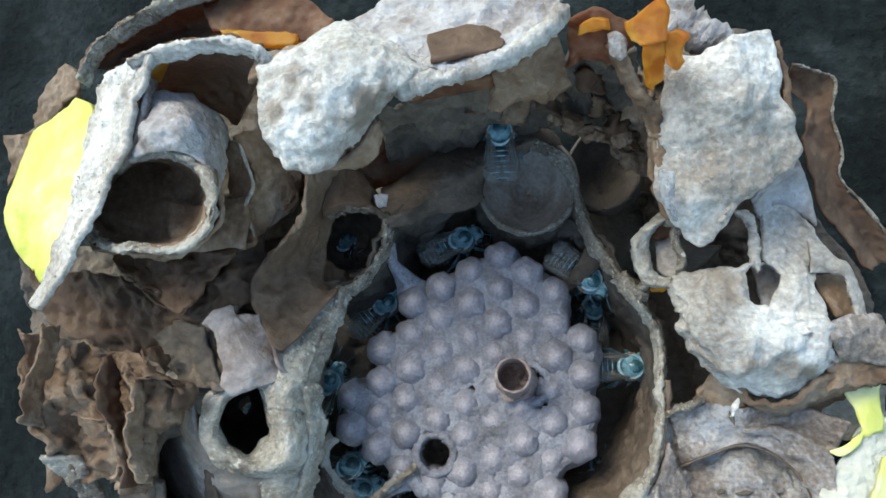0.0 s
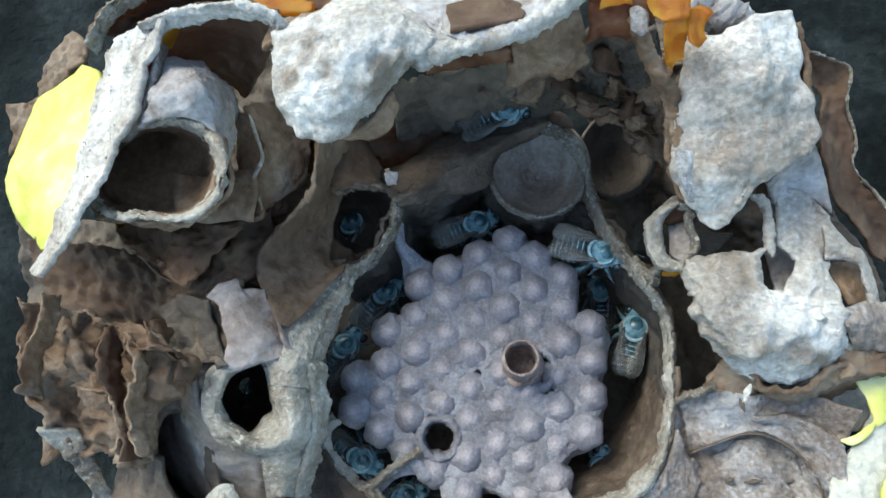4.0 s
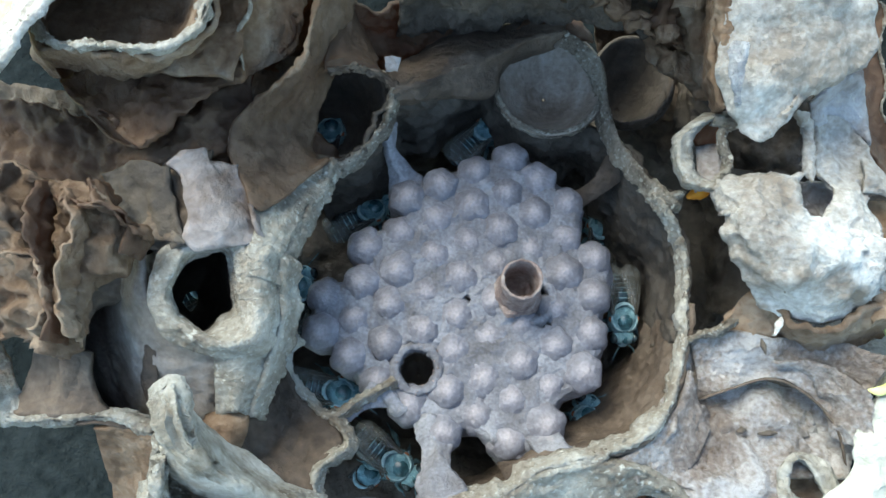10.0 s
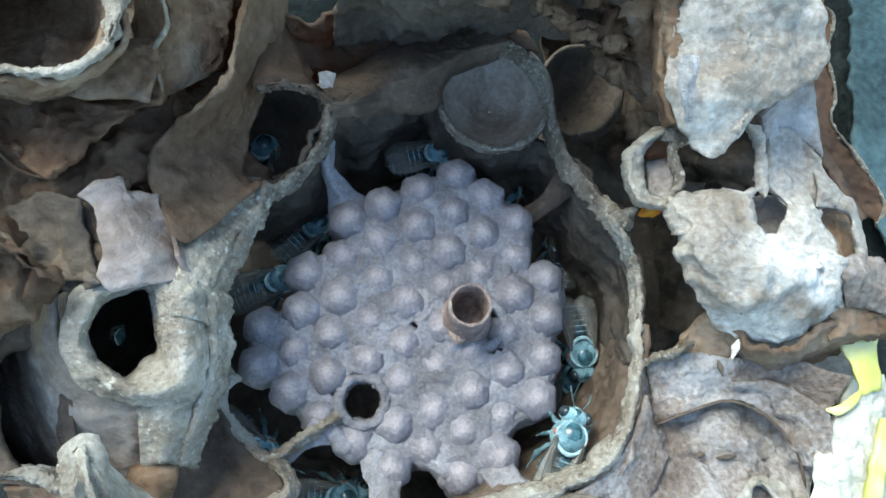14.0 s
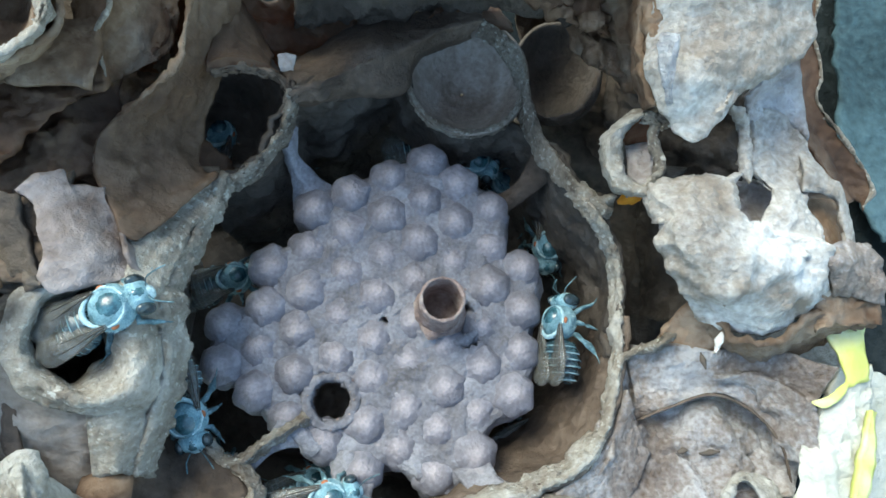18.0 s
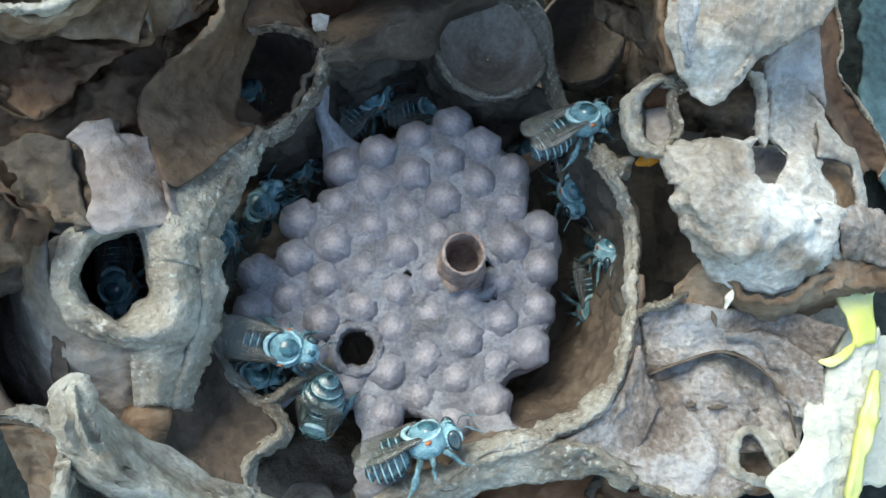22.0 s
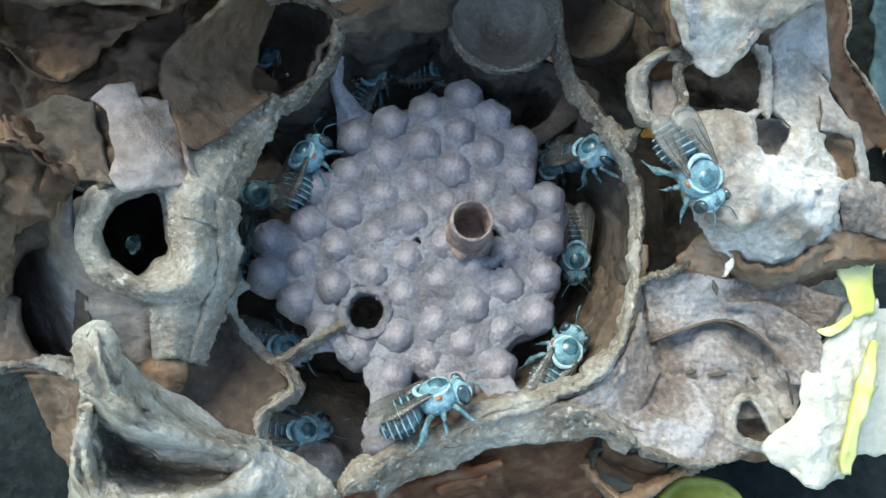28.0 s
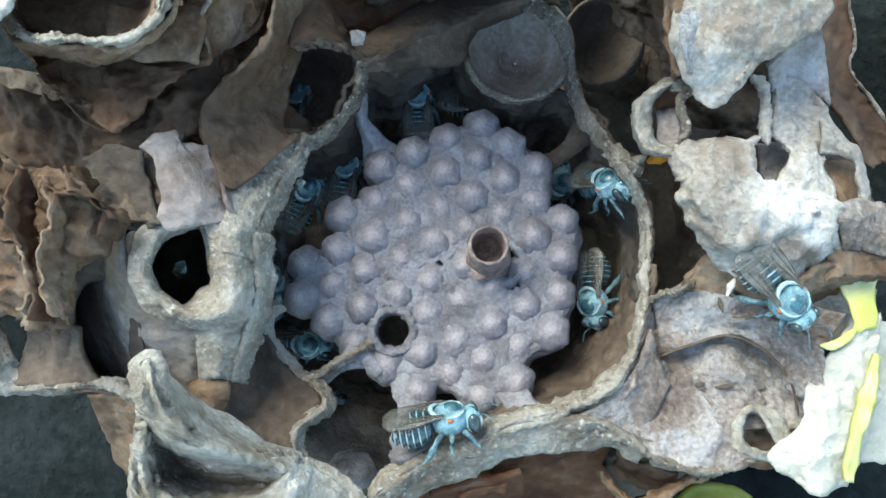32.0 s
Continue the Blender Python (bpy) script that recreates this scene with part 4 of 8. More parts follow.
loft("barrel_lip", [
    [(-48.5, 20.2, 18.6), (-47.5, 22.7, 19.6), (-45, 24.5, 21.2), (-41.4, 25.6, 22.6), (-37.5, 25.3, 23.6), (-34.7, 24, 23.6), (-33.2, 21.5, 23.6), (-33.3, 18.6, 23.6), (-34.8, 16.7, 23.6), (-37.1, 15.9, 23.6), (-40.9, 16.5, 22.6), (-45.3, 17.5, 20.6)],
    [(-47.5, 19.5, 20.8), (-46.5, 22.1, 21.8), (-43.9, 24, 23.4), (-40.2, 25, 24.8), (-36.3, 24.9, 25.8), (-33.4, 23.5, 25.8), (-31.8, 20.9, 25.8), (-31.9, 17.9, 25.8), (-33.4, 15.9, 25.8), (-35.8, 15.2, 25.8), (-39.7, 15.8, 24.8), (-44.1, 16.7, 22.8)],
    [(-47.3, 19.2, 21.6), (-46.3, 21.9, 22.6), (-43.6, 23.9, 24.2), (-39.8, 25, 25.6), (-35.7, 24.9, 26.6), (-32.7, 23.5, 26.6), (-31.1, 20.7, 26.6), (-31.2, 17.6, 26.6), (-32.8, 15.5, 26.6), (-35.2, 14.7, 26.6), (-39.3, 15.3, 25.6), (-43.9, 16.3, 23.6)],
    [(-48, 19.2, 21.2), (-47, 22.1, 22.2), (-44.2, 24.2, 23.8), (-40.2, 25.5, 25.2), (-35.8, 25.3, 26.2), (-32.6, 23.8, 26.2), (-31, 20.9, 26.2), (-31, 17.6, 26.2), (-32.7, 15.4, 26.2), (-35.3, 14.6, 26.2), (-39.6, 15.2, 25.2), (-44.4, 16.2, 23.2)],
    [(-48.8, 19.6, 20), (-47.8, 22.5, 21), (-44.9, 24.7, 22.6), (-40.9, 26, 24), (-36.5, 25.8, 25), (-33.2, 24.2, 25), (-31.5, 21.3, 25), (-31.6, 17.9, 25), (-33.3, 15.7, 25), (-35.9, 14.9, 25), (-40.3, 15.4, 24), (-45.2, 16.4, 22)]], COLLAR, envelope, closed=True, rough=0.5, size=2, thick=0.4, ragged=0.0)
loft("barrel", [
    [(-48.6, 19.5, 20.2), (-47.6, 22.4, 21.2), (-44.7, 24.6, 22.8), (-40.8, 25.8, 24.2), (-36.4, 25.6, 25.2), (-33.1, 24.1, 25.2), (-31.4, 21.2, 25.2), (-31.5, 17.9, 25.2), (-33.2, 15.7, 25.2), (-35.9, 14.8, 25.2), (-40.2, 15.4, 24.2), (-45, 16.5, 22.2)],
    [(-50.1, 20.5, 17), (-49.5, 23.4, 17.6), (-47, 25.7, 18.6), (-43.4, 27.2, 19.4), (-39.3, 27.2, 20), (-36.1, 25.7, 20), (-34.4, 22.7, 20), (-34.5, 19.4, 20), (-36.2, 17.2, 20), (-38.8, 16.3, 20), (-42.9, 16.9, 19.4), (-47.1, 17.7, 18.2)],
    [(-51.6, 21.5, 14), (-51.2, 24.4, 14), (-49.5, 27, 14), (-46.5, 28.7, 14), (-42.7, 28.9, 14), (-39.5, 27.4, 14), (-37.8, 24.5, 14), (-37.9, 21.2, 14), (-39.5, 18.9, 14), (-42.2, 18.1, 14), (-46, 18.5, 14), (-49.4, 19, 14)],
    [(-54.9, 23.2, 8), (-54.6, 26.2, 8), (-52.9, 28.7, 8), (-49.8, 30.4, 8), (-46.1, 30.6, 8), (-42.9, 29.1, 8), (-41.2, 26.2, 8), (-41.3, 23, 8), (-43, 20.8, 8), (-45.6, 20, 8), (-49.3, 20.3, 8), (-52.7, 20.9, 8)]], TAN, envelope, closed=True, rough=0.5, thick=0.5, ragged=0.0)
loft("lamella", [
    [(-40.2, 22.3, 18), (-35.6, 21.5, 19), (-31.2, 23.1, 18)],
    [(-39.7, 19.2, 18.4), (-34.9, 18.3, 19.4), (-30.4, 19.7, 18.6)],
    [(-39.1, 17.4, 18.5), (-35.4, 16.1, 19), (-32.5, 16.7, 19), (-30.7, 16.6, 18.5)]], TAN, envelope, rough=0.4, ragged=0.3)
loft("lamella", [
    [(-49.7, 23.3, 14), (-44.2, 23.2, 15), (-39.2, 22.4, 15)],
    [(-46.4, 17.6, 15), (-41.8, 16.7, 16.5), (-38.1, 17.8, 15)],
    [(-44.8, 13.5, 15), (-41.6, 11.2, 15.5), (-39.1, 10.6, 15.5), (-37.4, 12.6, 15)]], BROWN, envelope, rough=0.4, ragged=0.3)
ridge("flake_edge", [(-44.6, 13.4, 15.2), (-41.5, 11.1, 15.7), (-39, 10.6, 15.7), (-37.3, 12.5, 15.2)], 0.3, 0.4, TAN, envelope, rough=0.8)
loft("funnel_side", [
    [(-39.1, 33.6, 29), (-38.7, 30.8, 28), (-39.3, 27.1, 27.4), (-41.1, 23.8, 26.6)],
    [(-39.2, 34.4, 26), (-39.2, 32.3, 24.6), (-39.1, 28, 25.4), (-40.2, 24.9, 25.6)]], PINK, envelope, rough=0.4, ragged=0.2)
loft("barrel_top", [
    [(-42.2, 30.5, 24), (-39.3, 31.7, 25), (-36.3, 32.5, 24.5), (-34.6, 32, 21), (-34.2, 31.2, 17)],
    [(-40.9, 26.7, 26), (-36.9, 26.8, 28.6), (-33.8, 27.4, 28.8), (-32.4, 26.9, 25.5), (-32.7, 25.8, 20)],
    [(-40.7, 24.3, 26.4), (-37.7, 24.7, 27.4), (-34.9, 24.8, 27.4), (-32.3, 23.8, 26.2), (-31.3, 21.7, 24)]], GREY, envelope, rough=0.5, thick=0.8, ragged=0.2)
loft("lamella", [
    [(-34.1, 29.2, 18), (-33.8, 24.2, 17), (-34.5, 19.9, 16), (-35.9, 18.2, 15)],
    [(-32.7, 28.6, 19), (-31.9, 23.8, 18.2), (-32.6, 21.4, 17.5), (-32.2, 18, 16.5), (-33.4, 17.4, 16)],
    [(-31.8, 28.3, 19.4), (-30.3, 23.6, 18.5), (-31.2, 21.2, 18), (-30.4, 18.2, 17), (-31, 17.6, 17)]], TAN, envelope, rough=0.4, ragged=0.2)
ridge("flake_edge", [(-31.7, 28.2, 19.6), (-30.9, 26, 19.2), (-30.2, 23.6, 18.7), (-31.1, 21.2, 18.2), (-30.3, 18.2, 17.2)], 0.35, 0.4, COLLAR, envelope, rough=0.5)
loft("lamella", [
    [(-32.4, 28.5, 15), (-31.6, 24.3, 14), (-32, 20.8, 13)],
    [(-29.6, 28.2, 15.2), (-29, 24.1, 14.4), (-30.5, 20.9, 13.4)],
    [(-28, 27.8, 15), (-26.9, 24.5, 14), (-28.2, 22.3, 13.5), (-30.1, 21, 13)]], BROWN, envelope, rough=0.4, ragged=0.3)
loft("strip", [
    [(-51.2, 10, 23), (-46.2, 15.3, 25.5), (-41.2, 23, 27.5), (-38.6, 30, 29), (-37.1, 33.7, 30)],
    [(-52.7, 10.7, 22), (-50.5, 16.4, 22), (-47.3, 25, 24), (-45.8, 32.2, 25), (-40.8, 34.3, 28)]], PALE, envelope, rough=0.4)
loft("yellow_plate", [
    [(-51.3, 34.6, 20), (-47.6, 31.6, 22), (-47.5, 23.8, 22), (-50.2, 13.7, 22), (-52.4, 13, 21)],
    [(-54.5, 32.5, 19), (-53.4, 26, 20), (-53.9, 19.5, 20), (-53.9, 14.4, 20)],
    [(-58.3, 32, 17), (-60.8, 23.1, 17), (-59, 17.7, 17), (-54.9, 14.6, 19)]], YELLOW, None, rough=0.2, size=6, ragged=0.3)
tagged(bpy.data.objects["yellow_plate"], "bright yellow-green plastic plate wedged into the wax", "plate")
loft("lamella", [
    [(-66.3, 33.6, 12), (-61, 33.3, 14), (-58.8, 36.1, 16), (-55.6, 39.8, 17), (-52.6, 38.4, 18)],
    [(-65.9, 27.5, 10), (-60.3, 31.1, 14), (-55, 34.7, 17), (-52.3, 35.6, 18)]], TAN, envelope, rough=0.6)
loft("lamella", [
    [(-49.1, 35.6, 23), (-46.1, 38, 25), (-40.7, 39.9, 27), (-35.4, 40.6, 29), (-28.9, 42.3, 29)],
    [(-46.5, 36.9, 22), (-43.4, 39.4, 22), (-37.6, 41.1, 22), (-29, 41.4, 24)],
    [(-42.5, 35, 24), (-38.2, 37.4, 24), (-32.2, 37, 26), (-26.4, 36.4, 27)]], BROWN, envelope, rough=0.5)
crest("rim", [(-49.2, 35.2, 23), (-46.1, 37.7, 25.5), (-40.4, 39.7, 27.5), (-35.1, 40.5, 29.5), (-28.7, 42.3, 29.5)], 0.5, COLLAR, envelope)
loft("funnel", [
    [(-39.7, 34, 29), (-33.8, 34.7, 30), (-28.7, 34.3, 31), (-25.4, 33, 31)],
    [(-40.5, 32.5, 25), (-37.1, 34.3, 22), (-32.5, 34.1, 22), (-28.1, 32.5, 25)],
    [(-42, 31.3, 22), (-39.8, 33.1, 19), (-36, 33, 17), (-34, 31.6, 15)]], BROWN, envelope, rough=0.4)
crest("rim", [(-39.6, 33.6, 29.5), (-34.7, 34.4, 30.5), (-28.5, 34.2, 31.5), (-25.2, 32.9, 31), (-26.9, 31.6, 28)], 0.7, PALE, envelope)
loft("window", [
    [(-38.7, 33.7, 28.4), (-37.3, 34, 28.2), (-36.2, 34, 27.8)],
    [(-39.5, 32.6, 26.6), (-38.9, 32.8, 25.6), (-38.2, 33.2, 25.2)]], AMBER, envelope, rough=0.2, ragged=0.2)
loft("resin_patch", [
    [(-34.4, 41.6, 26), (-27.8, 41.5, 27), (-22.4, 40.5, 27), (-19.1, 37.4, 28)],
    [(-32.2, 38, 27), (-28.6, 36.5, 27.5), (-24.4, 35.5, 27.5), (-20.7, 35.4, 28)]], AMBERWAX, envelope, rough=0.4, ragged=0.4)
loft("resin_patch", [
    [(-31.3, 37.6, 27.6), (-27.8, 36.8, 28), (-24.2, 36.6, 28), (-22.5, 36.2, 28.2)],
    [(-30.1, 36.6, 28), (-27.5, 35.4, 28.4), (-24.6, 34.9, 28.4), (-22.7, 35.3, 28.4)]], AMBER, envelope, rough=0.3, ragged=0.3)
loft("lamella", [
    [(-26.2, 33.6, 30), (-23.8, 34.3, 29), (-20.6, 35.8, 28.5), (-18.5, 37.2, 28)],
    [(-27.5, 31.1, 28), (-25, 31.2, 30), (-21, 32.2, 30.5), (-16.8, 34.2, 30)]], TAN, envelope, rough=0.4)
loft("roof_front", [
    [(-25.6, 34, 28), (-21.6, 34.3, 29.5), (-18.3, 37, 29), (-15.4, 35.3, 30), (-11.1, 32.3, 31), (-7.4, 31.1, 31)],
    [(-25.5, 31.7, 30), (-21.4, 31.4, 31.6), (-17.3, 32, 32.2), (-13.9, 31.1, 32.6), (-10.7, 30.3, 31.6), (-7.7, 30.5, 30.6)],
    [(-25.4, 29.6, 30.4), (-21.3, 28.7, 32.4), (-17.2, 28.5, 33), (-14.1, 28.7, 32.6), (-11.8, 29, 31.4), (-9.7, 29.8, 30)],
    [(-25.5, 26.9, 30), (-21.5, 26, 31.8), (-17.7, 26, 32.2), (-15.2, 26.7, 31.8), (-13.2, 27.8, 30.8), (-11.8, 29, 29.4)],
    [(-25.4, 24.7, 29), (-21.7, 23.3, 30.6), (-18.3, 23.6, 30.8), (-16.3, 24.9, 30.4), (-14.8, 26.4, 29.6), (-13.7, 27.8, 28.4)],
    [(-24.4, 23.2, 27.4), (-22, 21.7, 28.4), (-19.5, 21.7, 28.6), (-17.6, 23, 28.4), (-16.3, 24.9, 27.8), (-15.5, 26.6, 27)]], PALE, envelope, rough=0.7, size=4, thick=1.0, ragged=0.2)
loft("roof_flap", [
    [(-20.2, 22.2, 28), (-17.1, 23.6, 27.5), (-14.4, 26.3, 28)],
    [(-18.6, 22.6, 26), (-15.9, 23.2, 25.5), (-14.3, 25.6, 26)]], TAN, envelope, rough=0.4, ragged=0.4)
loft("roof", [
    [(-17.6, 37.7, 27), (-13.2, 41, 26), (-2.8, 41.5, 28), (4.3, 40.4, 28)],
    [(-15.4, 34.7, 29), (-10.5, 36.3, 28.5), (-2.8, 36.1, 29), (3, 36.9, 29)],
    [(-11.1, 31.6, 31), (-8, 30.5, 31), (-3.3, 31.1, 31), (1.4, 34.1, 30)],
    [(-8.6, 29.9, 30), (-5.5, 30.2, 30), (-2.3, 31, 30), (1.3, 32.9, 29)]], GREY, envelope, rough=0.6)
loft("hollow", [
    [(-9.5, 34.3, 29.8), (-6, 35, 29.8), (-2.8, 34.5, 29.8), (-2, 32.7, 30.4)],
    [(-8.7, 31, 31.6), (-5.8, 30.9, 31.8), (-2.7, 31.4, 31.6)]], BROWN, envelope, rough=0.2, thick=0.4)
ridge("roof_edge", [(-12.7, 29.1, 28), (-9.1, 29.5, 30), (-5.4, 30.1, 30.5), (-1.8, 31.3, 30.5), (1.3, 33.2, 30.5), (3.8, 36.2, 30)], 1.8, 2.2, PALE, envelope)
loft("roof", [
    [(-10.4, 29.8, 28.5), (-6.7, 30.2, 28.5), (-3.5, 30.6, 28)],
    [(-11.4, 29.3, 26), (-7.5, 29.7, 26), (-3.1, 30.1, 26)]], AMBERWAX, envelope, rough=0.3, ragged=0.4)
loft("roof", [
    [(-3.4, 30.4, 29), (-0.8, 31.4, 29.5), (2.4, 33.8, 29.5)],
    [(-3.1, 30, 26), (0.2, 30.4, 26), (3.5, 32.3, 26)],
    [(-3.8, 29.5, 23), (0.8, 30.3, 22), (4.2, 32, 22)]], TAN, envelope, rough=0.8)
# Near-black recess under the roof, darkened by colour in place of shade.
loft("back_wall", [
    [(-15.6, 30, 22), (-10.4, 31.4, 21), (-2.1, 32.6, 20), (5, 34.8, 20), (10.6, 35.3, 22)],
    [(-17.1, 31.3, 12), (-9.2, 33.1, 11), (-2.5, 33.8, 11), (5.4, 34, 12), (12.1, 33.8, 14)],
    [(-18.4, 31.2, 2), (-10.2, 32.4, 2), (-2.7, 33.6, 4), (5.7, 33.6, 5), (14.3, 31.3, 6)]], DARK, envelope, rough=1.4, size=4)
loft("crumb_flake", [
    [(-6.5, 34.8, 14.6), (-4.6, 34.5, 15.6), (-4.4, 35.4, 13.6)],
    [(-7.9, 33.8, 12.6), (-6.4, 32.8, 14.1), (-4.3, 33.4, 12.6)]], BROWN, envelope, rough=0.8, size=2, ragged=0.8)
loft("crumb_flake", [
    [(-2.7, 33.7, 13.1), (-0.7, 33.6, 14.1), (-0.3, 33.9, 12.1)],
    [(-3.7, 32.9, 11.1), (-1.7, 31.8, 12.6), (0, 32.1, 11.1)]], TAN, envelope, rough=0.8, size=2, ragged=0.8)
loft("crumb_flake", [
    [(2.4, 33.8, 16.3), (1.7, 35.1, 17.3), (4.5, 35.1, 15.3)],
    [(1.2, 34.2, 14.3), (3.2, 33.3, 15.8), (4.5, 33.9, 14.3)]], TAN, envelope, rough=0.8, size=2, ragged=0.8)
loft("crumb_flake", [
    [(5, 35.4, 17), (6.6, 35.1, 18), (8.4, 34.8, 16)],
    [(5.3, 34.7, 15), (6.3, 33.4, 16.5), (8.4, 33.6, 15)]], BROWN, envelope, rough=0.8, size=2, ragged=0.8)
loft("crumb_flake", [
    [(7.4, 33.4, 13.9), (7, 33.5, 14.9), (9.6, 33.1, 12.8)],
    [(6.3, 32.8, 11.8), (7.9, 31.7, 13.4), (9.5, 32.2, 11.8)]], TAN, envelope, rough=0.8, size=2, ragged=0.8)
loft("crumb_flake", [
    [(2.8, 32.2, 12.5), (3, 33, 13.5), (5.9, 33.2, 11.5)],
    [(2.5, 32.3, 10.5), (3.6, 31.1, 12), (5.4, 30.8, 10.5)]], TAN, envelope, rough=0.8, size=2, ragged=0.8)
loft("crumb_flake", [
    [(8.9, 32.8, 11.7), (10.1, 32.2, 12.7), (11.4, 33.1, 10.7)],
    [(8, 31, 9.7), (9.5, 30.4, 11.2), (11.6, 30.8, 9.7)]], BROWN, envelope, rough=0.8, size=2, ragged=0.8)
loft("crumb_flake", [
    [(9.4, 33.9, 13.5), (12.8, 33, 14.5), (13.4, 33.4, 12.5)],
    [(10.2, 32.4, 11.5), (12, 31.3, 13), (13.7, 31.6, 11.5)]], TAN, envelope, rough=0.8, size=2, ragged=0.8)
loft("crumb_flake", [
    [(8.7, 30.3, 10), (9.8, 31.2, 11), (13.1, 31.4, 9)],
    [(9.8, 29.9, 8), (11.7, 29.2, 9.5), (12.8, 29.9, 8)]], TAN, envelope, rough=0.8, size=2, ragged=0.8)
loft("crumb_flake", [
    [(0.6, 34, 14.6), (0.7, 34.2, 15.6), (3.3, 34.4, 13.6)],
    [(-0.1, 34, 12.6), (1.7, 32.4, 14.1), (3.1, 32.4, 12.6)]], BROWN, envelope, rough=0.8, size=2, ragged=0.8)
loft("crumb_flake", [
    [(4.8, 31.5, 10.7), (7.4, 31.8, 11.7), (9.8, 31.9, 9.7)],
    [(6.5, 31, 8.7), (8.1, 29.8, 10.2), (9.8, 29.9, 8.7)]], TAN, envelope, rough=0.8, size=2, ragged=0.8)
loft("crumb_flake", [
    [(9.5, 30.5, 7.2), (11.2, 29.4, 8.2), (14.7, 29.6, 6.2)],
    [(11.3, 28.3, 5.2), (12.2, 27.4, 6.7), (14.8, 27.5, 5.2)]], TAN, envelope, rough=0.8, size=2, ragged=0.8)
loft("resin_patch", [
    [(3.6, 36, 28), (5.6, 36.5, 29), (7.7, 36, 29), (9.7, 34.9, 28.6)],
    [(3.9, 34.6, 26), (6.2, 34.2, 27), (8, 33.9, 27.5), (10.1, 33.4, 27.5)],
    [(4, 32.9, 24), (6.4, 33.3, 24), (9, 32.6, 25)]], AMBERWAX, envelope, rough=0.6, ragged=0.5)
loft("resin_patch", [
    [(4.8, 34.7, 29), (6.1, 35.1, 29.6), (7.4, 34.7, 29.6)],
    [(4.6, 33.9, 28.4), (6.1, 34.1, 28.8), (7.8, 33.9, 28.8)]], AMBER, envelope, rough=0.3, ragged=0.3)
loft("resin_patch", [
    [(9.2, 34.6, 29), (10.7, 35.5, 29.4), (12.2, 36.8, 29.4), (12.9, 37.2, 29)],
    [(9.5, 33.2, 28.4), (10.9, 32.8, 28.6), (12.7, 33, 28.6)]], AMBER, envelope, rough=0.4, ragged=0.4)
loft("chip", [
    [(7.4, 33.8, 28.6), (8.2, 34.1, 28.8), (8.9, 33.2, 28.6)],
    [(7.6, 32.3, 27.6), (8.4, 31.8, 27.6), (9.1, 32, 27.8)]], PINK, envelope, rough=0.3, ragged=0.3)
loft("resin_patch", [
    [(10.4, 33.1, 28), (11.4, 33, 28.6), (12.5, 33.1, 28.4)],
    [(10.7, 31.7, 26.4), (11.6, 31.5, 27), (12.7, 31.8, 27)],
    [(11.4, 30.5, 23.4), (12, 30.3, 23), (12.9, 31.2, 24)]], AMBER, envelope, rough=0.5, ragged=0.3)
loft("resin_patch", [
    [(12.4, 33.9, 28.6), (13.5, 33.8, 28.8), (14, 32.9, 28.4)],
    [(12.8, 31.2, 27), (13.9, 30.8, 26.6), (14.6, 31.6, 26.8)]], AMBER, envelope, rough=0.5, ragged=0.4)
ridge("strut", [(8, 34.2, 28), (8.9, 32.5, 25.5), (10.8, 30.2, 22.5), (12.8, 28.3, 19.5), (13.4, 24.1, 17.5), (14.6, 21.7, 16)], 1.6, 2, TAN, envelope)
ridge("knob", [(13.4, 40.2, 22), (16.3, 37.8, 22), (20.2, 36.4, 20)], 4, 3.4, GREY, envelope, rough=0.4)
loft("back_wall", [
    [(2.5, 41.7, 2), (8.3, 42.4, 4), (12.9, 39.2, 7), (17.1, 37.4, 8)],
    [(6.1, 38.2, -6), (11.6, 38.2, -7), (15.7, 35.6, -3), (19.7, 31.8, 2)],
    [(9.2, 31.9, -10), (13.8, 29.7, -10), (18.2, 27.9, -7), (22.2, 24.7, -2)],
    [(12.2, 27.4, -13), (16.9, 23.5, -13), (20.9, 21.7, -9), (28.4, 21.3, -6)]], HOLLOW, envelope, rough=1.2, size=4)
loft("lamella", [
    [(9, 34.6, 12), (11.5, 33.3, 12), (13.9, 30.7, 12)],
    [(9.7, 33.2, 7), (12.2, 31.1, 7), (15.4, 28, 8)],
    [(10, 30.8, 3), (13, 28.8, 3), (16.6, 25.2, 5)]], TAN, envelope, rough=0.9, ragged=0.8)
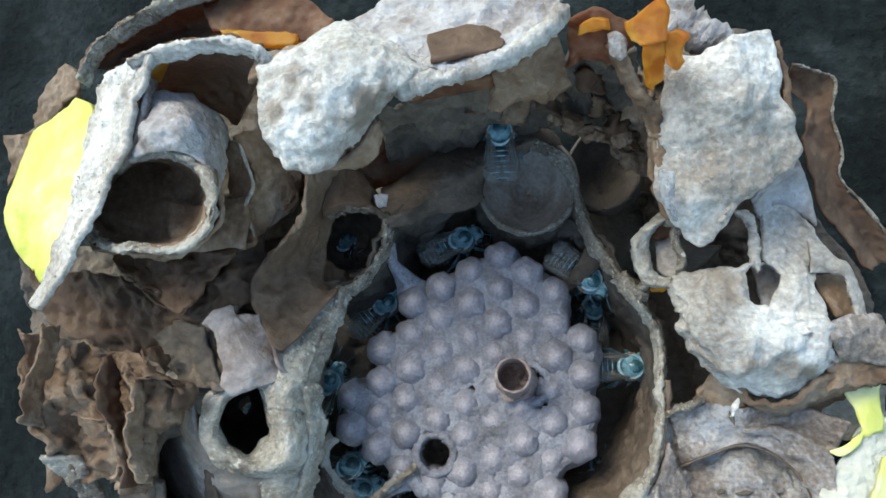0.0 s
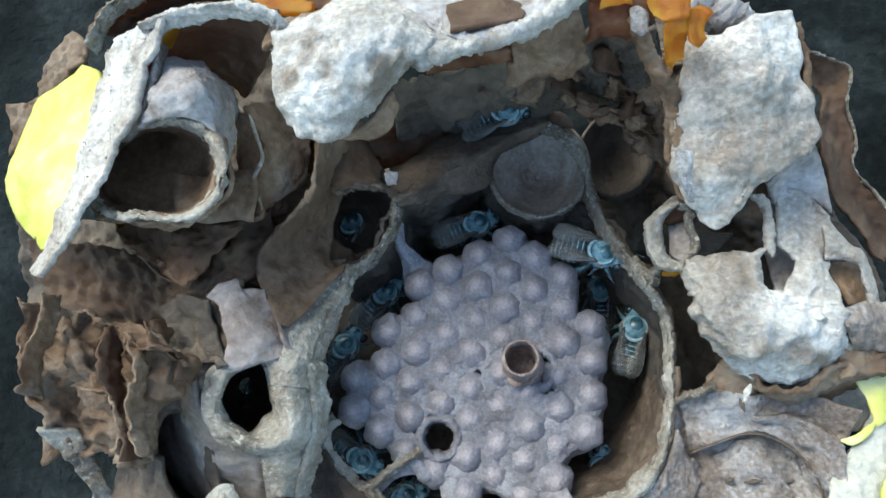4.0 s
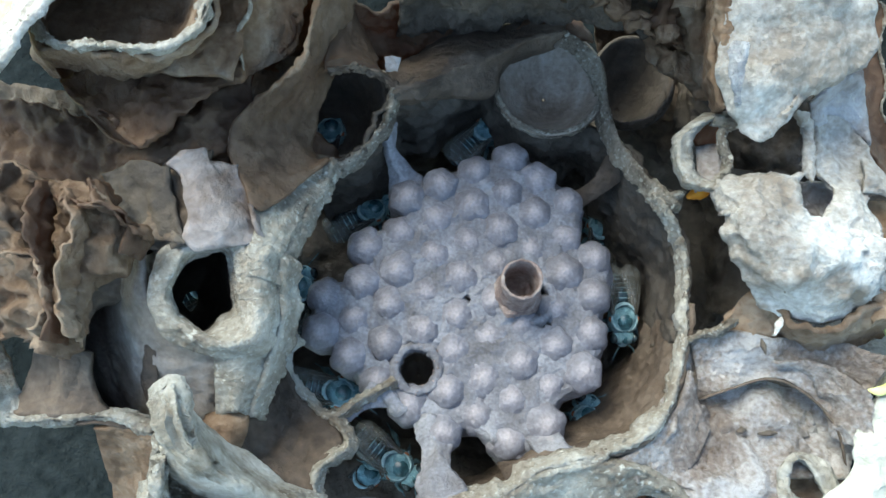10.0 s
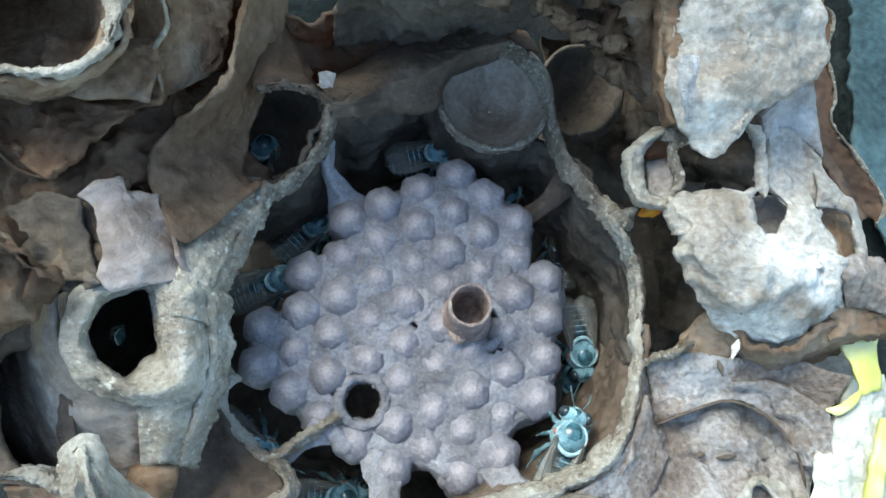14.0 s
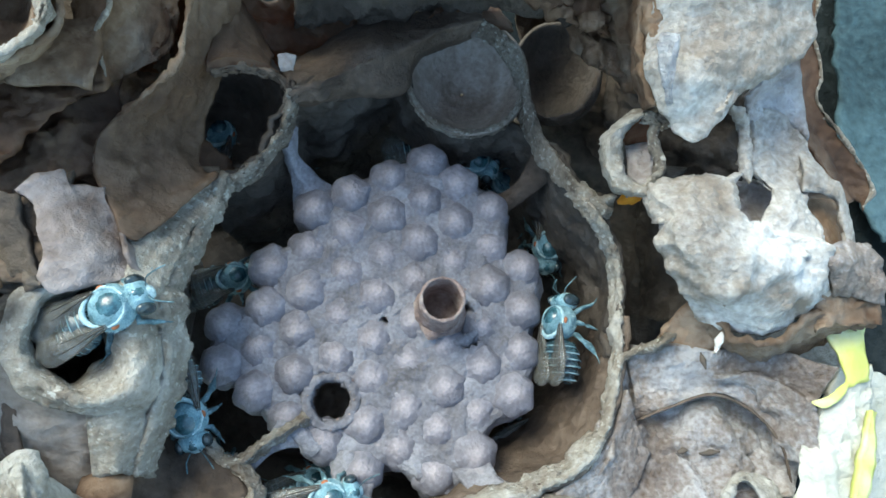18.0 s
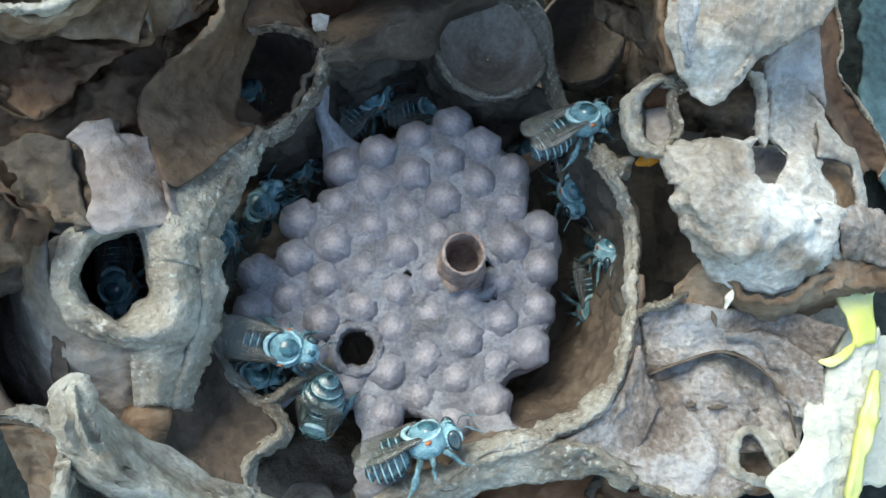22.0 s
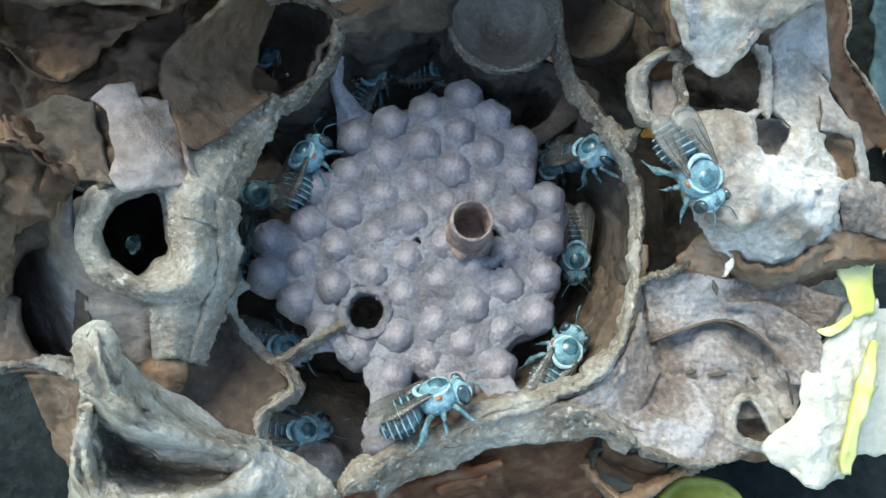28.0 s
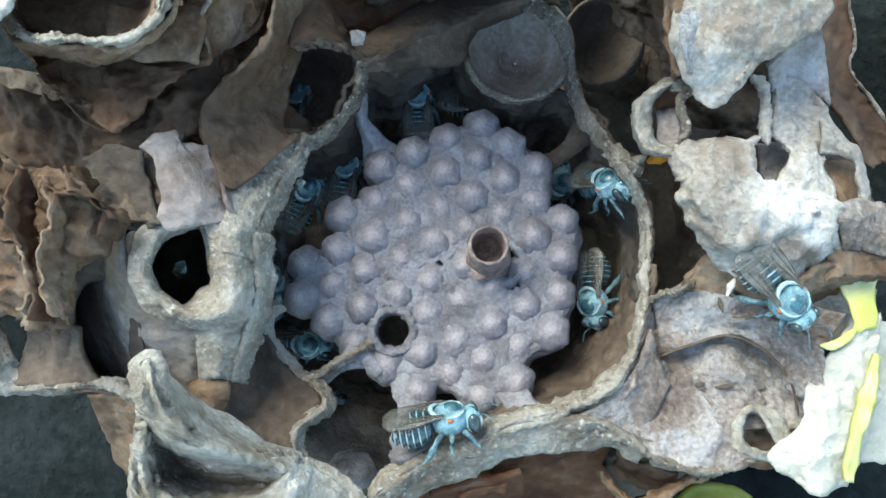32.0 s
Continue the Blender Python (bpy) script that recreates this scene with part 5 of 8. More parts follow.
# Brown wax here, and coloured darker still for the shade under the roof.
loft("saddle", [
    [(-19.3, 27.5, 3), (-16.4, 29.5, 2), (-14, 31.6, 2), (-12, 33.6, 1.5), (-9.2, 35.5, 1), (-6.5, 36.7, 1), (-3.2, 38, 1), (1.1, 38.7, 1)],
    [(-18, 22.3, 8.3), (-15.2, 23.2, 8), (-13, 25.2, 7.6), (-11.3, 27, 7), (-8.9, 28, 6.6), (-6.4, 29.2, 6), (-3.4, 31.3, 5.2), (0.7, 33.1, 4.4)],
    [(-17.4, 21.4, 7.8), (-14.9, 22.4, 7.6), (-12.4, 23.9, 7), (-10.6, 25.2, 6.4), (-8.5, 26.2, 5.6), (-6.7, 27.8, 5), (-3.9, 30.7, 4.6), (0.8, 32.6, 4)],
    [(-17.8, 21.8, 5), (-15.1, 22.4, 5), (-12.5, 23.2, 5), (-10.3, 23.7, 4.6), (-8.4, 24, 4.2), (-6.7, 25.7, 3.4), (-5.6, 29.2, 3.2), (-0.3, 31.9, 3)],
    [(-18.2, 24, 0), (-15.3, 24.5, 0), (-12.5, 25.3, 0), (-10.1, 25.6, 0), (-8.1, 25.6, 0), (-6.6, 26.3, 0.5), (-5.2, 29.8, 0.5), (-0, 32.5, 1)]], HOLLOW, envelope, rough=0.22, size=2.5, ragged=0.05, thick=0.5)
loft("saddle", [
    [(-4.4, 33.2, 4), (-1.8, 36.4, 4), (2.3, 35.1, 4)],
    [(-6.4, 30.9, 4), (-2.4, 32.6, 4), (3.8, 32.4, 3.5)]], BROWN, envelope, rough=0.4)
loft("slab", [
    [(14, 34.4, 21), (17, 34.4, 23), (20, 35.2, 24), (23.5, 36.1, 23)],
    [(13.2, 29.9, 20), (16.1, 29, 22.5), (20.2, 29.3, 23.5), (25, 29.9, 21.5)],
    [(12.8, 25.2, 18.4), (14.7, 25.3, 19.5), (18.2, 25.5, 20.5), (22.3, 26.1, 20.4), (26.2, 27.2, 19.6)],
    [(12.8, 22.2, 17.4), (14.8, 21.6, 18.8), (18.6, 21.9, 19.3), (23.7, 23.2, 18.8), (26.9, 24.2, 18)],
    [(14.1, 19.4, 16), (15.3, 18.5, 17.2), (18.8, 19.1, 17.5), (21.2, 20.1, 17.2), (23.8, 22.3, 17.2)],
    [(15.4, 18.3, 15), (16.3, 16.8, 15.4), (17.4, 16.1, 15.6), (19.2, 17.3, 15.8), (20.1, 19, 16)]], PALE, envelope, rough=0.8, size=5, thick=1.2, ragged=0.35)
loft("glaze", [
    [(12.5, 22.7, 21.2), (12.9, 22.6, 21.8), (13.5, 22.1, 22.2)],
    [(12.8, 20.8, 20.2), (13.3, 20.6, 20.8), (14.1, 20.4, 21)],
    [(13.4, 19.5, 19), (13.8, 19.2, 19.6), (14.3, 19.1, 19.8)],
    [(14.2, 18.2, 17.6), (14.5, 18.1, 18), (14.8, 18.2, 18.2)]], GLAZE, envelope, rough=0.3, size=1.2, ragged=0.4, thick=0.3)
loft("slab_side", [
    [(12.8, 33.3, 19), (12.9, 25.7, 17.6), (13, 22.6, 16.6), (14.3, 19.3, 15.4)],
    [(14.1, 38.5, 12), (14.4, 29.6, 11), (14.8, 26.1, 10), (16.1, 21.8, 9)]], TAN, envelope, rough=0.5, ragged=0.2)
loft("slab_side", [
    [(24.2, 35.2, 23), (25.7, 30.2, 21), (26.5, 25.1, 18)],
    [(26.4, 36.6, 12), (27.8, 31.6, 10), (28.5, 26.5, 8)]], TAN, envelope, rough=0.5)
loft("edge_flake", [
    [(30.8, 39.5, 8), (33.8, 39.1, 6.4), (36.5, 38.5, 5), (36.3, 34.2, 3.8), (37.3, 30.4, 3), (36.9, 27.1, 2.4), (39.2, 23.9, 2), (42.7, 18.3, 1.4), (41.9, 16, 1)],
    [(31.2, 38.6, 5.3), (33.7, 37.7, 4), (34.9, 36.3, 3.8), (34.6, 32.2, 3.3), (35.5, 27.9, 2.6), (35.7, 24.9, 2.1), (38.3, 21.8, 1.6), (41.3, 17.1, 0.9)],
    [(31.8, 37.5, 4), (33.6, 36, 3), (33, 33.6, 4.4), (32.5, 29.7, 4.6), (33.4, 24.8, 4.2), (34.3, 22.2, 3.8), (37.1, 19.2, 3), (39.5, 15.7, 2.2)]], BROWN, envelope, rough=0.4, size=3, ragged=0.5, thick=0.35)
ridge("flake_edge", [(30.8, 39.5, 8.1), (33.8, 39.1, 6.5), (36.5, 38.5, 5.1), (36.3, 34.2, 3.9), (37.3, 30.4, 3.1), (36.9, 27.1, 2.5), (39.2, 23.9, 2.1), (42.7, 18.3, 1.5), (41.9, 16, 1.1)], 0.34, 0.4, RIM, envelope, rough=0.8)
loft("web", [
    [(18.3, 0.5, 5), (18.7, 2.7, 6), (19.3, 3.8, 8), (20.6, 3.4, 9)],
    [(17.5, 0.2, 3.5), (20.3, -0.5, 5), (22.8, -0.2, 6)]], TAN, envelope, rough=0.3, ragged=0.2)
# Back of the right cavity, its deep shade given by a dark colour.
loft("backing", [
    [(14.3, 37.8, -2), (19.8, 33.2, 2), (24.4, 28.1, 5), (28.5, 26.1, 6)],
    [(16.6, 27.4, -6), (20.8, 23.2, 0), (25.5, 20.4, 3), (33.4, 21.2, 4)],
    [(20.2, 16, -8), (23.6, 13.3, -2), (29, 12.6, 2), (38.1, 13.9, 3)],
    [(20.5, 4.4, -8), (24.4, 3.7, -2), (29.5, 3.4, 2), (38.9, 4.6, 4)]], UMBER, envelope, rough=1, size=5)
loft("backing", [
    [(13.6, 47.5, 8), (21.5, 45.4, 8), (29.2, 44.5, 6)],
    [(14.7, 38.6, 6), (21.5, 35.9, 8), (30.3, 35.6, 6)],
    [(16.7, 27.5, 2), (22.3, 26, 4), (30.9, 27.8, 4)]], DARK, envelope, rough=1, size=5)
loft("lip", [
    [(15.3, 12.7, 10.2), (12.8, 13.1, 10.2), (11.7, 13.9, 10.2), (11, 15.7, 10.2), (10.9, 17.9, 10.2), (11.5, 19.1, 10.2), (13.1, 20.5, 10.2), (14.8, 21.4, 10.2), (16.7, 21.7, 10.2)],
    [(14.5, 12.6, 12), (12.3, 13, 12), (11.5, 14, 12), (11, 15.5, 12), (11, 17.2, 12), (11.6, 18.1, 12), (13, 19.3, 12), (14.5, 20.1, 12), (16, 20.4, 12)],
    [(15.1, 14, 11), (13.8, 14.1, 11), (13.1, 15, 11), (12.9, 16.4, 11), (12.9, 17.7, 11), (13.3, 18.7, 11), (14.2, 19.7, 11), (15.3, 20.2, 11), (16.5, 20.5, 11)]], COLLAR, envelope, rough=0.3, size=1.5, thick=0.35, ragged=0.25)
loft("lip_floor", [
    [(13.1, 18.3, 10.2), (13.6, 19, 10.8), (14.4, 19.8, 11.2), (15.5, 20, 11.6)],
    [(14.2, 18.4, 7.8), (15.2, 18.7, 8), (16.6, 18.6, 8.4)]], AMBERWAX, envelope, rough=0.3, ragged=0.1)
loft("lip_floor", [
    [(13.8, 18.4, 8.6), (15.2, 18.7, 8.6), (16.4, 18.8, 8.8)],
    [(13.7, 15.2, 10), (14.5, 14.2, 10.4), (15.4, 13.7, 10.8)]], GREY, envelope, rough=0.3, ragged=0.1)
loft("lip_side", [
    [(15.7, 13.3, 9.4), (13.4, 14.1, 9.4), (12.3, 15.6, 9.4), (12.2, 18, 9.4), (13.2, 19.7, 9.4)],
    [(22.9, 19.1, 1), (19.5, 19.5, 1), (17.8, 21, 1), (17.5, 23.5, 1), (18.5, 25.4, 1)]], UMBER, envelope, rough=0.3, ragged=0)
crest("lip", [(15.8, 19.5, 12.8), (15.6, 18.8, 12.2), (15.6, 17.6, 11.8), (16.1, 16.5, 11.6), (16.2, 15.2, 11.4), (15.3, 14, 11.4)], 0.35, COLLAR, envelope, depth=1.2, flare=0.2)
crest("lip", [(14.6, 20.1, 12.2), (15.7, 19.5, 13.2), (16.1, 18.2, 14.8)], 0.45, COLLAR, envelope, depth=1.2, flare=0.3)
loft("chunk", [
    [(14.8, 12.4, 11), (15.7, 13.7, 12), (18.3, 14.4, 12.6), (21.4, 14.8, 12.6), (23.3, 15.1, 12.4)],
    [(14.6, 11.5, 12), (15.4, 11.9, 14), (18.1, 12.7, 14), (20.8, 13.3, 13.6), (22.2, 13, 13)],
    [(15, 9.5, 12.6), (15.6, 9.7, 15), (18.3, 10, 15.4), (21.5, 10.7, 14.4), (23.4, 9.9, 13)],
    [(15, 7.6, 12.6), (15.8, 7.4, 15.4), (18.9, 7.5, 16), (22.3, 8.1, 15), (25.2, 8.3, 14), (29.5, 8.5, 13.6)],
    [(16.4, 5.3, 12), (17.3, 5.3, 14.6), (19.9, 5, 15.6), (23, 5.1, 15), (26.3, 5.8, 14.4), (30.2, 7.3, 13)],
    [(17.9, 3.7, 10.6), (19, 3.4, 12.6), (21.3, 2.7, 13.4), (24.2, 2.6, 13), (26.9, 3.7, 13), (30.5, 5.8, 12)],
    [(20.5, 2.6, 8), (21.8, 1.8, 9), (23.6, 1, 9.5), (26.2, 1.1, 9.5), (28.6, 2.7, 10), (31.9, 4.9, 10)]], PALE, envelope, rough=0.7, size=3.5, thick=0.9, ragged=0.2)
loft("chunk_corner", [
    [(14.6, 13.9, 10.6), (15.8, 14.2, 11.4), (17.4, 14, 12)],
    [(14.7, 12.4, 11), (15.3, 12, 12.8), (16.7, 12.1, 13.8)],
    [(15, 10.2, 11.6), (15.1, 9.7, 13.8), (16.2, 9.9, 14.6)]], PALE, envelope, rough=0.5, size=2, ragged=0.2, thick=0.5)
loft("ledge", [
    [(24.7, 21.4, 12), (26.9, 21.7, 11.3), (28.9, 20.7, 11), (30.5, 18.4, 10.5)],
    [(24.9, 18.3, 11.6), (27.6, 18.8, 10), (29.3, 17.8, 10.6), (31.6, 16.1, 10.6)],
    [(24.6, 15.6, 11.6), (26.8, 15.4, 11), (28.6, 14.6, 11.2), (30, 13.7, 11)],
    [(26.1, 13.3, 11.6), (26.7, 12.3, 12.4), (27.9, 11.7, 12.4), (29.9, 11.6, 11.4)],
    [(24.4, 10.2, 12.6), (25.7, 9.8, 13), (27.4, 9.6, 13), (30.1, 9.2, 12.2)],
    [(25, 7.3, 13.6), (26.1, 7, 14), (27.9, 7.3, 13.6), (30.5, 7.8, 12.6)]], PALE, envelope, rough=0.6, size=3, ragged=0.12, thick=0.5)
loft("lobe", [
    [(29.6, 8.5, 13.2), (33, 9.6, 11.4), (37.4, 9.8, 9)],
    [(30, 6.7, 13.2), (32.8, 7.2, 12.2), (36.9, 7.3, 10)],
    [(31.5, 4.7, 10.4), (33.7, 4.4, 10.4), (37.5, 4, 9)]], PINK, envelope, rough=0.6, size=3, ragged=0.2)
loft("pit", [
    [(24, 14.9, 9.5), (26.1, 15.3, 9), (27.8, 14.6, 9.5)],
    [(24.8, 13.2, 8), (27, 13.5, 7.5), (28.1, 13.1, 9)],
    [(24.7, 10.4, 9.5), (26.3, 10.2, 9.5), (27.3, 9.8, 10)]], GREY, envelope, rough=0.5, size=2, ragged=0)
loft("chunk_side", [
    [(16.2, 14.4, 9.6), (17.5, 10.9, 10), (18.6, 6.7, 10.6), (19.5, 4.2, 10), (21.9, 2.2, 9)],
    [(20.8, 16.9, 0), (22.2, 13.3, 0), (23.5, 9.2, 0), (24.5, 5.8, 0), (25.9, 3.5, 0)]], BROWN, envelope, rough=0.5, ragged=0)
loft("chunk_under", [
    [(20.9, 2, 9.5), (22.8, -0, 10.5), (25.8, 0.1, 10.5), (29.6, 2, 10.5), (36.5, 4.4, 9.5)],
    [(21.5, 1.1, 5), (25.5, -0.9, 5), (29.9, -0.7, 5), (33.3, 0.9, 6), (38.7, 2.7, 6)]], TAN, envelope, rough=0.6)
loft("panel", [
    [(23.2, 21.7, 13.4), (24.3, 22.6, 14), (26, 24, 14.2), (28.3, 25.9, 13.5)],
    [(24, 20.6, 12.4), (26.1, 22.5, 12), (28.2, 23.5, 11.6), (30.2, 23.3, 11)],
    [(24.6, 19.9, 11.4), (26.8, 21.1, 11), (28.7, 20.8, 10.8), (30.8, 19.2, 10.2)]], GREY, envelope, rough=0.4, ragged=0.1, size=3, thick=0.4)
loft("shelf", [
    [(29.9, 18.2, 10.8), (32.1, 16, 10.4), (33.8, 14.8, 10), (34.9, 12.7, 9), (35.5, 10, 8.8), (36, 7.6, 9.2)],
    [(29.4, 15.9, 11.4), (31.4, 14.7, 11), (32.9, 13.8, 10.6), (33.7, 11.9, 9.8), (34.2, 9.8, 9.6), (34.8, 7.4, 9.8)],
    [(29.4, 13.9, 11), (31.7, 13.9, 10.4), (33.1, 13.5, 9.8), (33.7, 11.8, 9), (33.9, 9.8, 9), (34.5, 7.6, 9)]], PALE, envelope, rough=0.25, ragged=0.1, size=2, thick=0.4)
ridge("strut", [(21.1, 20, 15), (22.9, 19.4, 13.2), (23.5, 17.6, 12.4), (23.4, 15.7, 12.4), (23.6, 14, 12.6)], 1.1, 1.4, PALE, envelope, rough=0.4)
loft("recess", [
    [(30.6, 14.2, 8.6), (32.9, 14.4, 8), (35.1, 14.4, 7.6)],
    [(32.1, 9.4, 9.6), (33.7, 9.5, 8.6), (35.6, 9.7, 7.6)]], TAN, envelope, rough=0.4, ragged=0.1)
ridge("spike", [(20.8, 0.8, 11.5), (20.2, -0.2, 12), (19.9, -1, 12)], 0.7, 0.8, PALE, envelope)
loft("sheet", [
    [(14.6, -0.9, 4.5), (18.8, 0.2, 5.5), (22.9, -0.3, 6), (27.5, 0.1, 6.5), (32.8, -1.6, 8.5)],
    [(15.6, -3.6, 3), (19.7, -2.6, 4.5), (24.6, -2.5, 5.5), (29, -3.9, 6), (31.6, -3.4, 8)],
    [(15.9, -6.7, 2.6), (19.2, -5.2, 4), (22.6, -4, 5), (26.2, -5.3, 5), (29.5, -8.9, 5)]], PINK, envelope, rough=0.6, ragged=0.25)
loft("slope", [
    [(14.5, 0.7, 4), (14.4, -0.8, 4.2), (13.8, -3.7, 4.2), (13, -6.6, 4.8), (11.5, -9.2, 5.8), (9.7, -11.1, 6.4)],
    [(15.5, 0.1, 3.4), (15.7, -1.3, 2.8), (15.7, -3.8, 2.2), (15.8, -6.3, 1.6), (15.8, -8.9, 0.4), (15.3, -11.4, 0.4)],
    [(16, -0.7, 4.2), (16.4, -2.1, 3.4), (16.8, -4.1, 2.8), (17.5, -6.2, 2.2), (18.4, -8.5, 1), (19, -11.3, 1)]], PINK, envelope, rough=0.5, ragged=0.2)
# Thin dark ridge drawn for the shadow line under the upper sheet's edge.
ridge("crease", [(15.8, -6.8, 3), (19, -5.3, 4.4), (22.4, -4.2, 5.4), (26, -5.5, 5.4), (28.6, -8.4, 5.4), (29.6, -11.8, 5)], 0.3, 0.35, HOLLOW, envelope)
loft("sheet", [
    [(16.8, -8, 1.5), (20.2, -6.1, 1.5), (23.9, -4.8, 2), (27.2, -6.3, 2), (29.7, -9.5, 2)],
    [(17.3, -10.3, 1.5), (19.8, -8.6, 3.5), (23.1, -8, 4.5), (26.5, -9.5, 4)],
    [(17.5, -12.8, 2), (20.4, -12.1, 3), (24.4, -12, 3.5), (28.4, -13, 3)]], PINK, envelope, rough=1.1, size=5)
loft("sheet", [
    [(22.9, -2.7, 6), (26.7, -2.5, 7), (30.9, -5.3, 8)],
    [(27.2, -5.4, 5), (28.6, -6.4, 6.5), (30.9, -8.3, 8)],
    [(28.1, -9.5, 5), (29.2, -10, 6.5), (30.7, -9.8, 7.5)]], PINK, envelope, rough=0.6)
loft("sheet", [
    [(13, -8.3, 5), (16.2, -7.3, 2.5), (20.6, -10.2, 3), (24.5, -10.9, 4)],
    [(10.7, -13.6, 5.5), (14.7, -13.3, 4.5), (19.3, -13.9, 5), (23.9, -15, 5.5)],
    [(9, -13.8, 6), (12.4, -15.5, 5.5), (16.6, -17.4, 5.5), (21.3, -17.8, 5.5), (25, -16.4, 5.5)]], PINK, envelope, rough=1.3, size=6)
crest("rim", [(9.6, -13.7, 6), (12.3, -15.5, 5.8), (16.5, -17.4, 5.8), (21.2, -17.8, 5.8), (24.8, -16.4, 5.8)], 0.5, RIM, envelope)
loft("sheet", [
    [(24.4, -12.5, 4), (25.5, -11.8, 4), (26.7, -12.7, 4), (27.6, -14.3, 4), (28, -15.4, 4), (26.3, -15.6, 4), (24.6, -15, 4), (24.2, -13.7, 4)],
    [(23.6, -12.4, 6.2), (24.6, -11.7, 6.2), (25.8, -12.6, 6.2), (26.7, -14.2, 6.2), (27.1, -15.2, 6.2), (25.4, -15.4, 6.2), (23.7, -14.9, 6.2), (23.4, -13.5, 6.2)],
    [(22.9, -12.5, 5.4), (24.7, -10.9, 5.4), (27.3, -11.4, 5.4), (28.7, -13.8, 5.4), (29.2, -15.9, 5.4), (25.7, -16.4, 5.4), (23.1, -15.8, 5.4), (22.6, -13.9, 5.4)]], CREAM, envelope, closed=True, rough=0.25, size=1.5, ragged=0.15, thick=0.3)
loft("sheet", [
    [(24.2, -9.8, 1), (27.7, -9, 1), (31.7, -9.2, 2)],
    [(24.9, -17.4, 0), (28.3, -17.7, 0), (32.3, -16.7, 1)]], TAN, envelope, rough=0.5)
loft("flap", [
    [(32.1, -5.2, 7), (34.3, -3.2, 7.2), (36.9, -1.1, 6.8)],
    [(30.8, -6.8, 7.2), (33.6, -6.3, 7.4), (37.1, -5.6, 6.8)],
    [(29.1, -9.3, 7.2), (32, -9.4, 8.2), (36.4, -9.2, 7)],
    [(28.6, -12.6, 7.2), (31.3, -12.9, 8.4), (35.3, -12.8, 7)],
    [(25.9, -15.8, 6.4), (29.8, -15.9, 8), (34.2, -16.1, 6.8)],
    [(27.7, -17.6, 6), (30.3, -18.9, 7.2), (33.8, -18.4, 6.4)]], WHITE, envelope, rough=0.5, size=3, ragged=0.35, thick=0.3)
loft("flap", [
    [(29.9, 2.4, 9.5), (31, 6.3, 10.5), (36.4, 6.2, 9.5)],
    [(30.4, 1.8, 10), (33, 1.9, 10), (36.9, 2.2, 9)]], TAN, envelope, rough=0.5)
loft("white_liner", [
    [(36.3, -0.9, 3.5), (41.2, -1.8, 3), (46.8, -0.5, 2)],
    [(32.7, -6.3, 4), (38.4, -6.1, 3), (46.1, -5.9, 2)],
    [(31.8, -11.4, 3), (39.7, -11.3, 2), (46.2, -11.3, 1)],
    [(33.6, -16, 2), (39.8, -16, 1), (46.3, -16.1, 0)]], WHITE, None, rough=0.25, size=9)
tagged(bpy.data.objects["white_liner"], "crumpled white liner beside the wax", "liner")
loft("yellow_strip", [
    [(32.8, 2.1, 7), (34.5, 2.2, 7.2), (36.7, 2.6, 7)],
    [(33.9, -0.4, 7), (35.1, -0.4, 7.4), (36.8, -0.3, 7)],
    [(34, -3.2, 7.4), (35, -3.1, 7.8), (36.8, -2.7, 7)]], YELLOW, None, rough=0.2)
ridge("curl", [(30.7, -4.7, 7.4), (31.7, -4.7, 7.8), (32.9, -4, 7.8), (34.2, -2.8, 7.6)], 1.0, 0.5, YELLOW, bpy.data.objects["yellow_strip"], rough=0.15)
tagged(bpy.data.objects["yellow_strip"], "yellow-green plastic strip beside the wax", "strip")
loft("yellow_strip", [
    [(36, -5.1, 7.8), (34.5, -8.4, 8.6), (33.4, -11.7, 8.8), (32.8, -14.9, 8.6), (32.9, -17.7, 7.8)],
    [(36.8, -5.3, 7.6), (35.7, -8.9, 8.2), (34.6, -12.2, 8.4), (33.8, -15.4, 8.2), (33.8, -17.9, 7.5)]], YELLOW, None, rough=0.2, ragged=0.3)
tagged(bpy.data.objects["yellow_strip.001"], "narrow yellow-green plastic strip on the liner", "strip")
dish = bowl("olive_disc", 25.7, -24.2, -7, 4.2, 3, -1.6, 0, OLIVE, None, 0.8)
tagged(dish, "small olive-green plastic disc under the nest", "disc")
loft("outer_wall", [
    [(9.8, -13.7, 4.8), (7.3, -13.6, 5.6), (3.3, -14.5, 5.8), (-0.1, -15.5, 5.8), (-2.9, -17.6, 5.8), (-7.2, -19, 5.8), (-10.8, -21.2, 5.8), (-13, -23.4, 5.4)],
    [(12.2, -16.3, -0.6), (8.9, -17.6, -0.6), (4.5, -18.4, -0.1), (0.8, -19, 0.4), (-2.3, -20, -0.1), (-5.8, -21.4, -0.6), (-9.3, -23.7, -0.6), (-12.2, -26.1, -1.6)],
    [(12.3, -20, -5), (8.2, -20.9, -5), (4.8, -21.7, -5), (1.9, -22.5, -5), (-2, -23.4, -5), (-5.3, -25.3, -5), (-10.6, -28.4, -5)],
    [(19.6, -28.6, -18), (11.5, -29.2, -18), (6.1, -29.6, -18), (0.8, -30.6, -18), (-4.3, -32.2, -18), (-10.6, -34.5, -18)]], AMBERWAX, envelope, rough=0.45)
loft("resin_patch", [
    [(-6.8, -22.3, 3), (-2.3, -20.9, 3.4), (2.2, -19.2, 3.4)],
    [(-5.3, -23.9, -0.5), (-1.8, -23.3, -0.5), (2.5, -22.2, -0.5)]], AMBERWAX, envelope, rough=0.4, ragged=0.4)
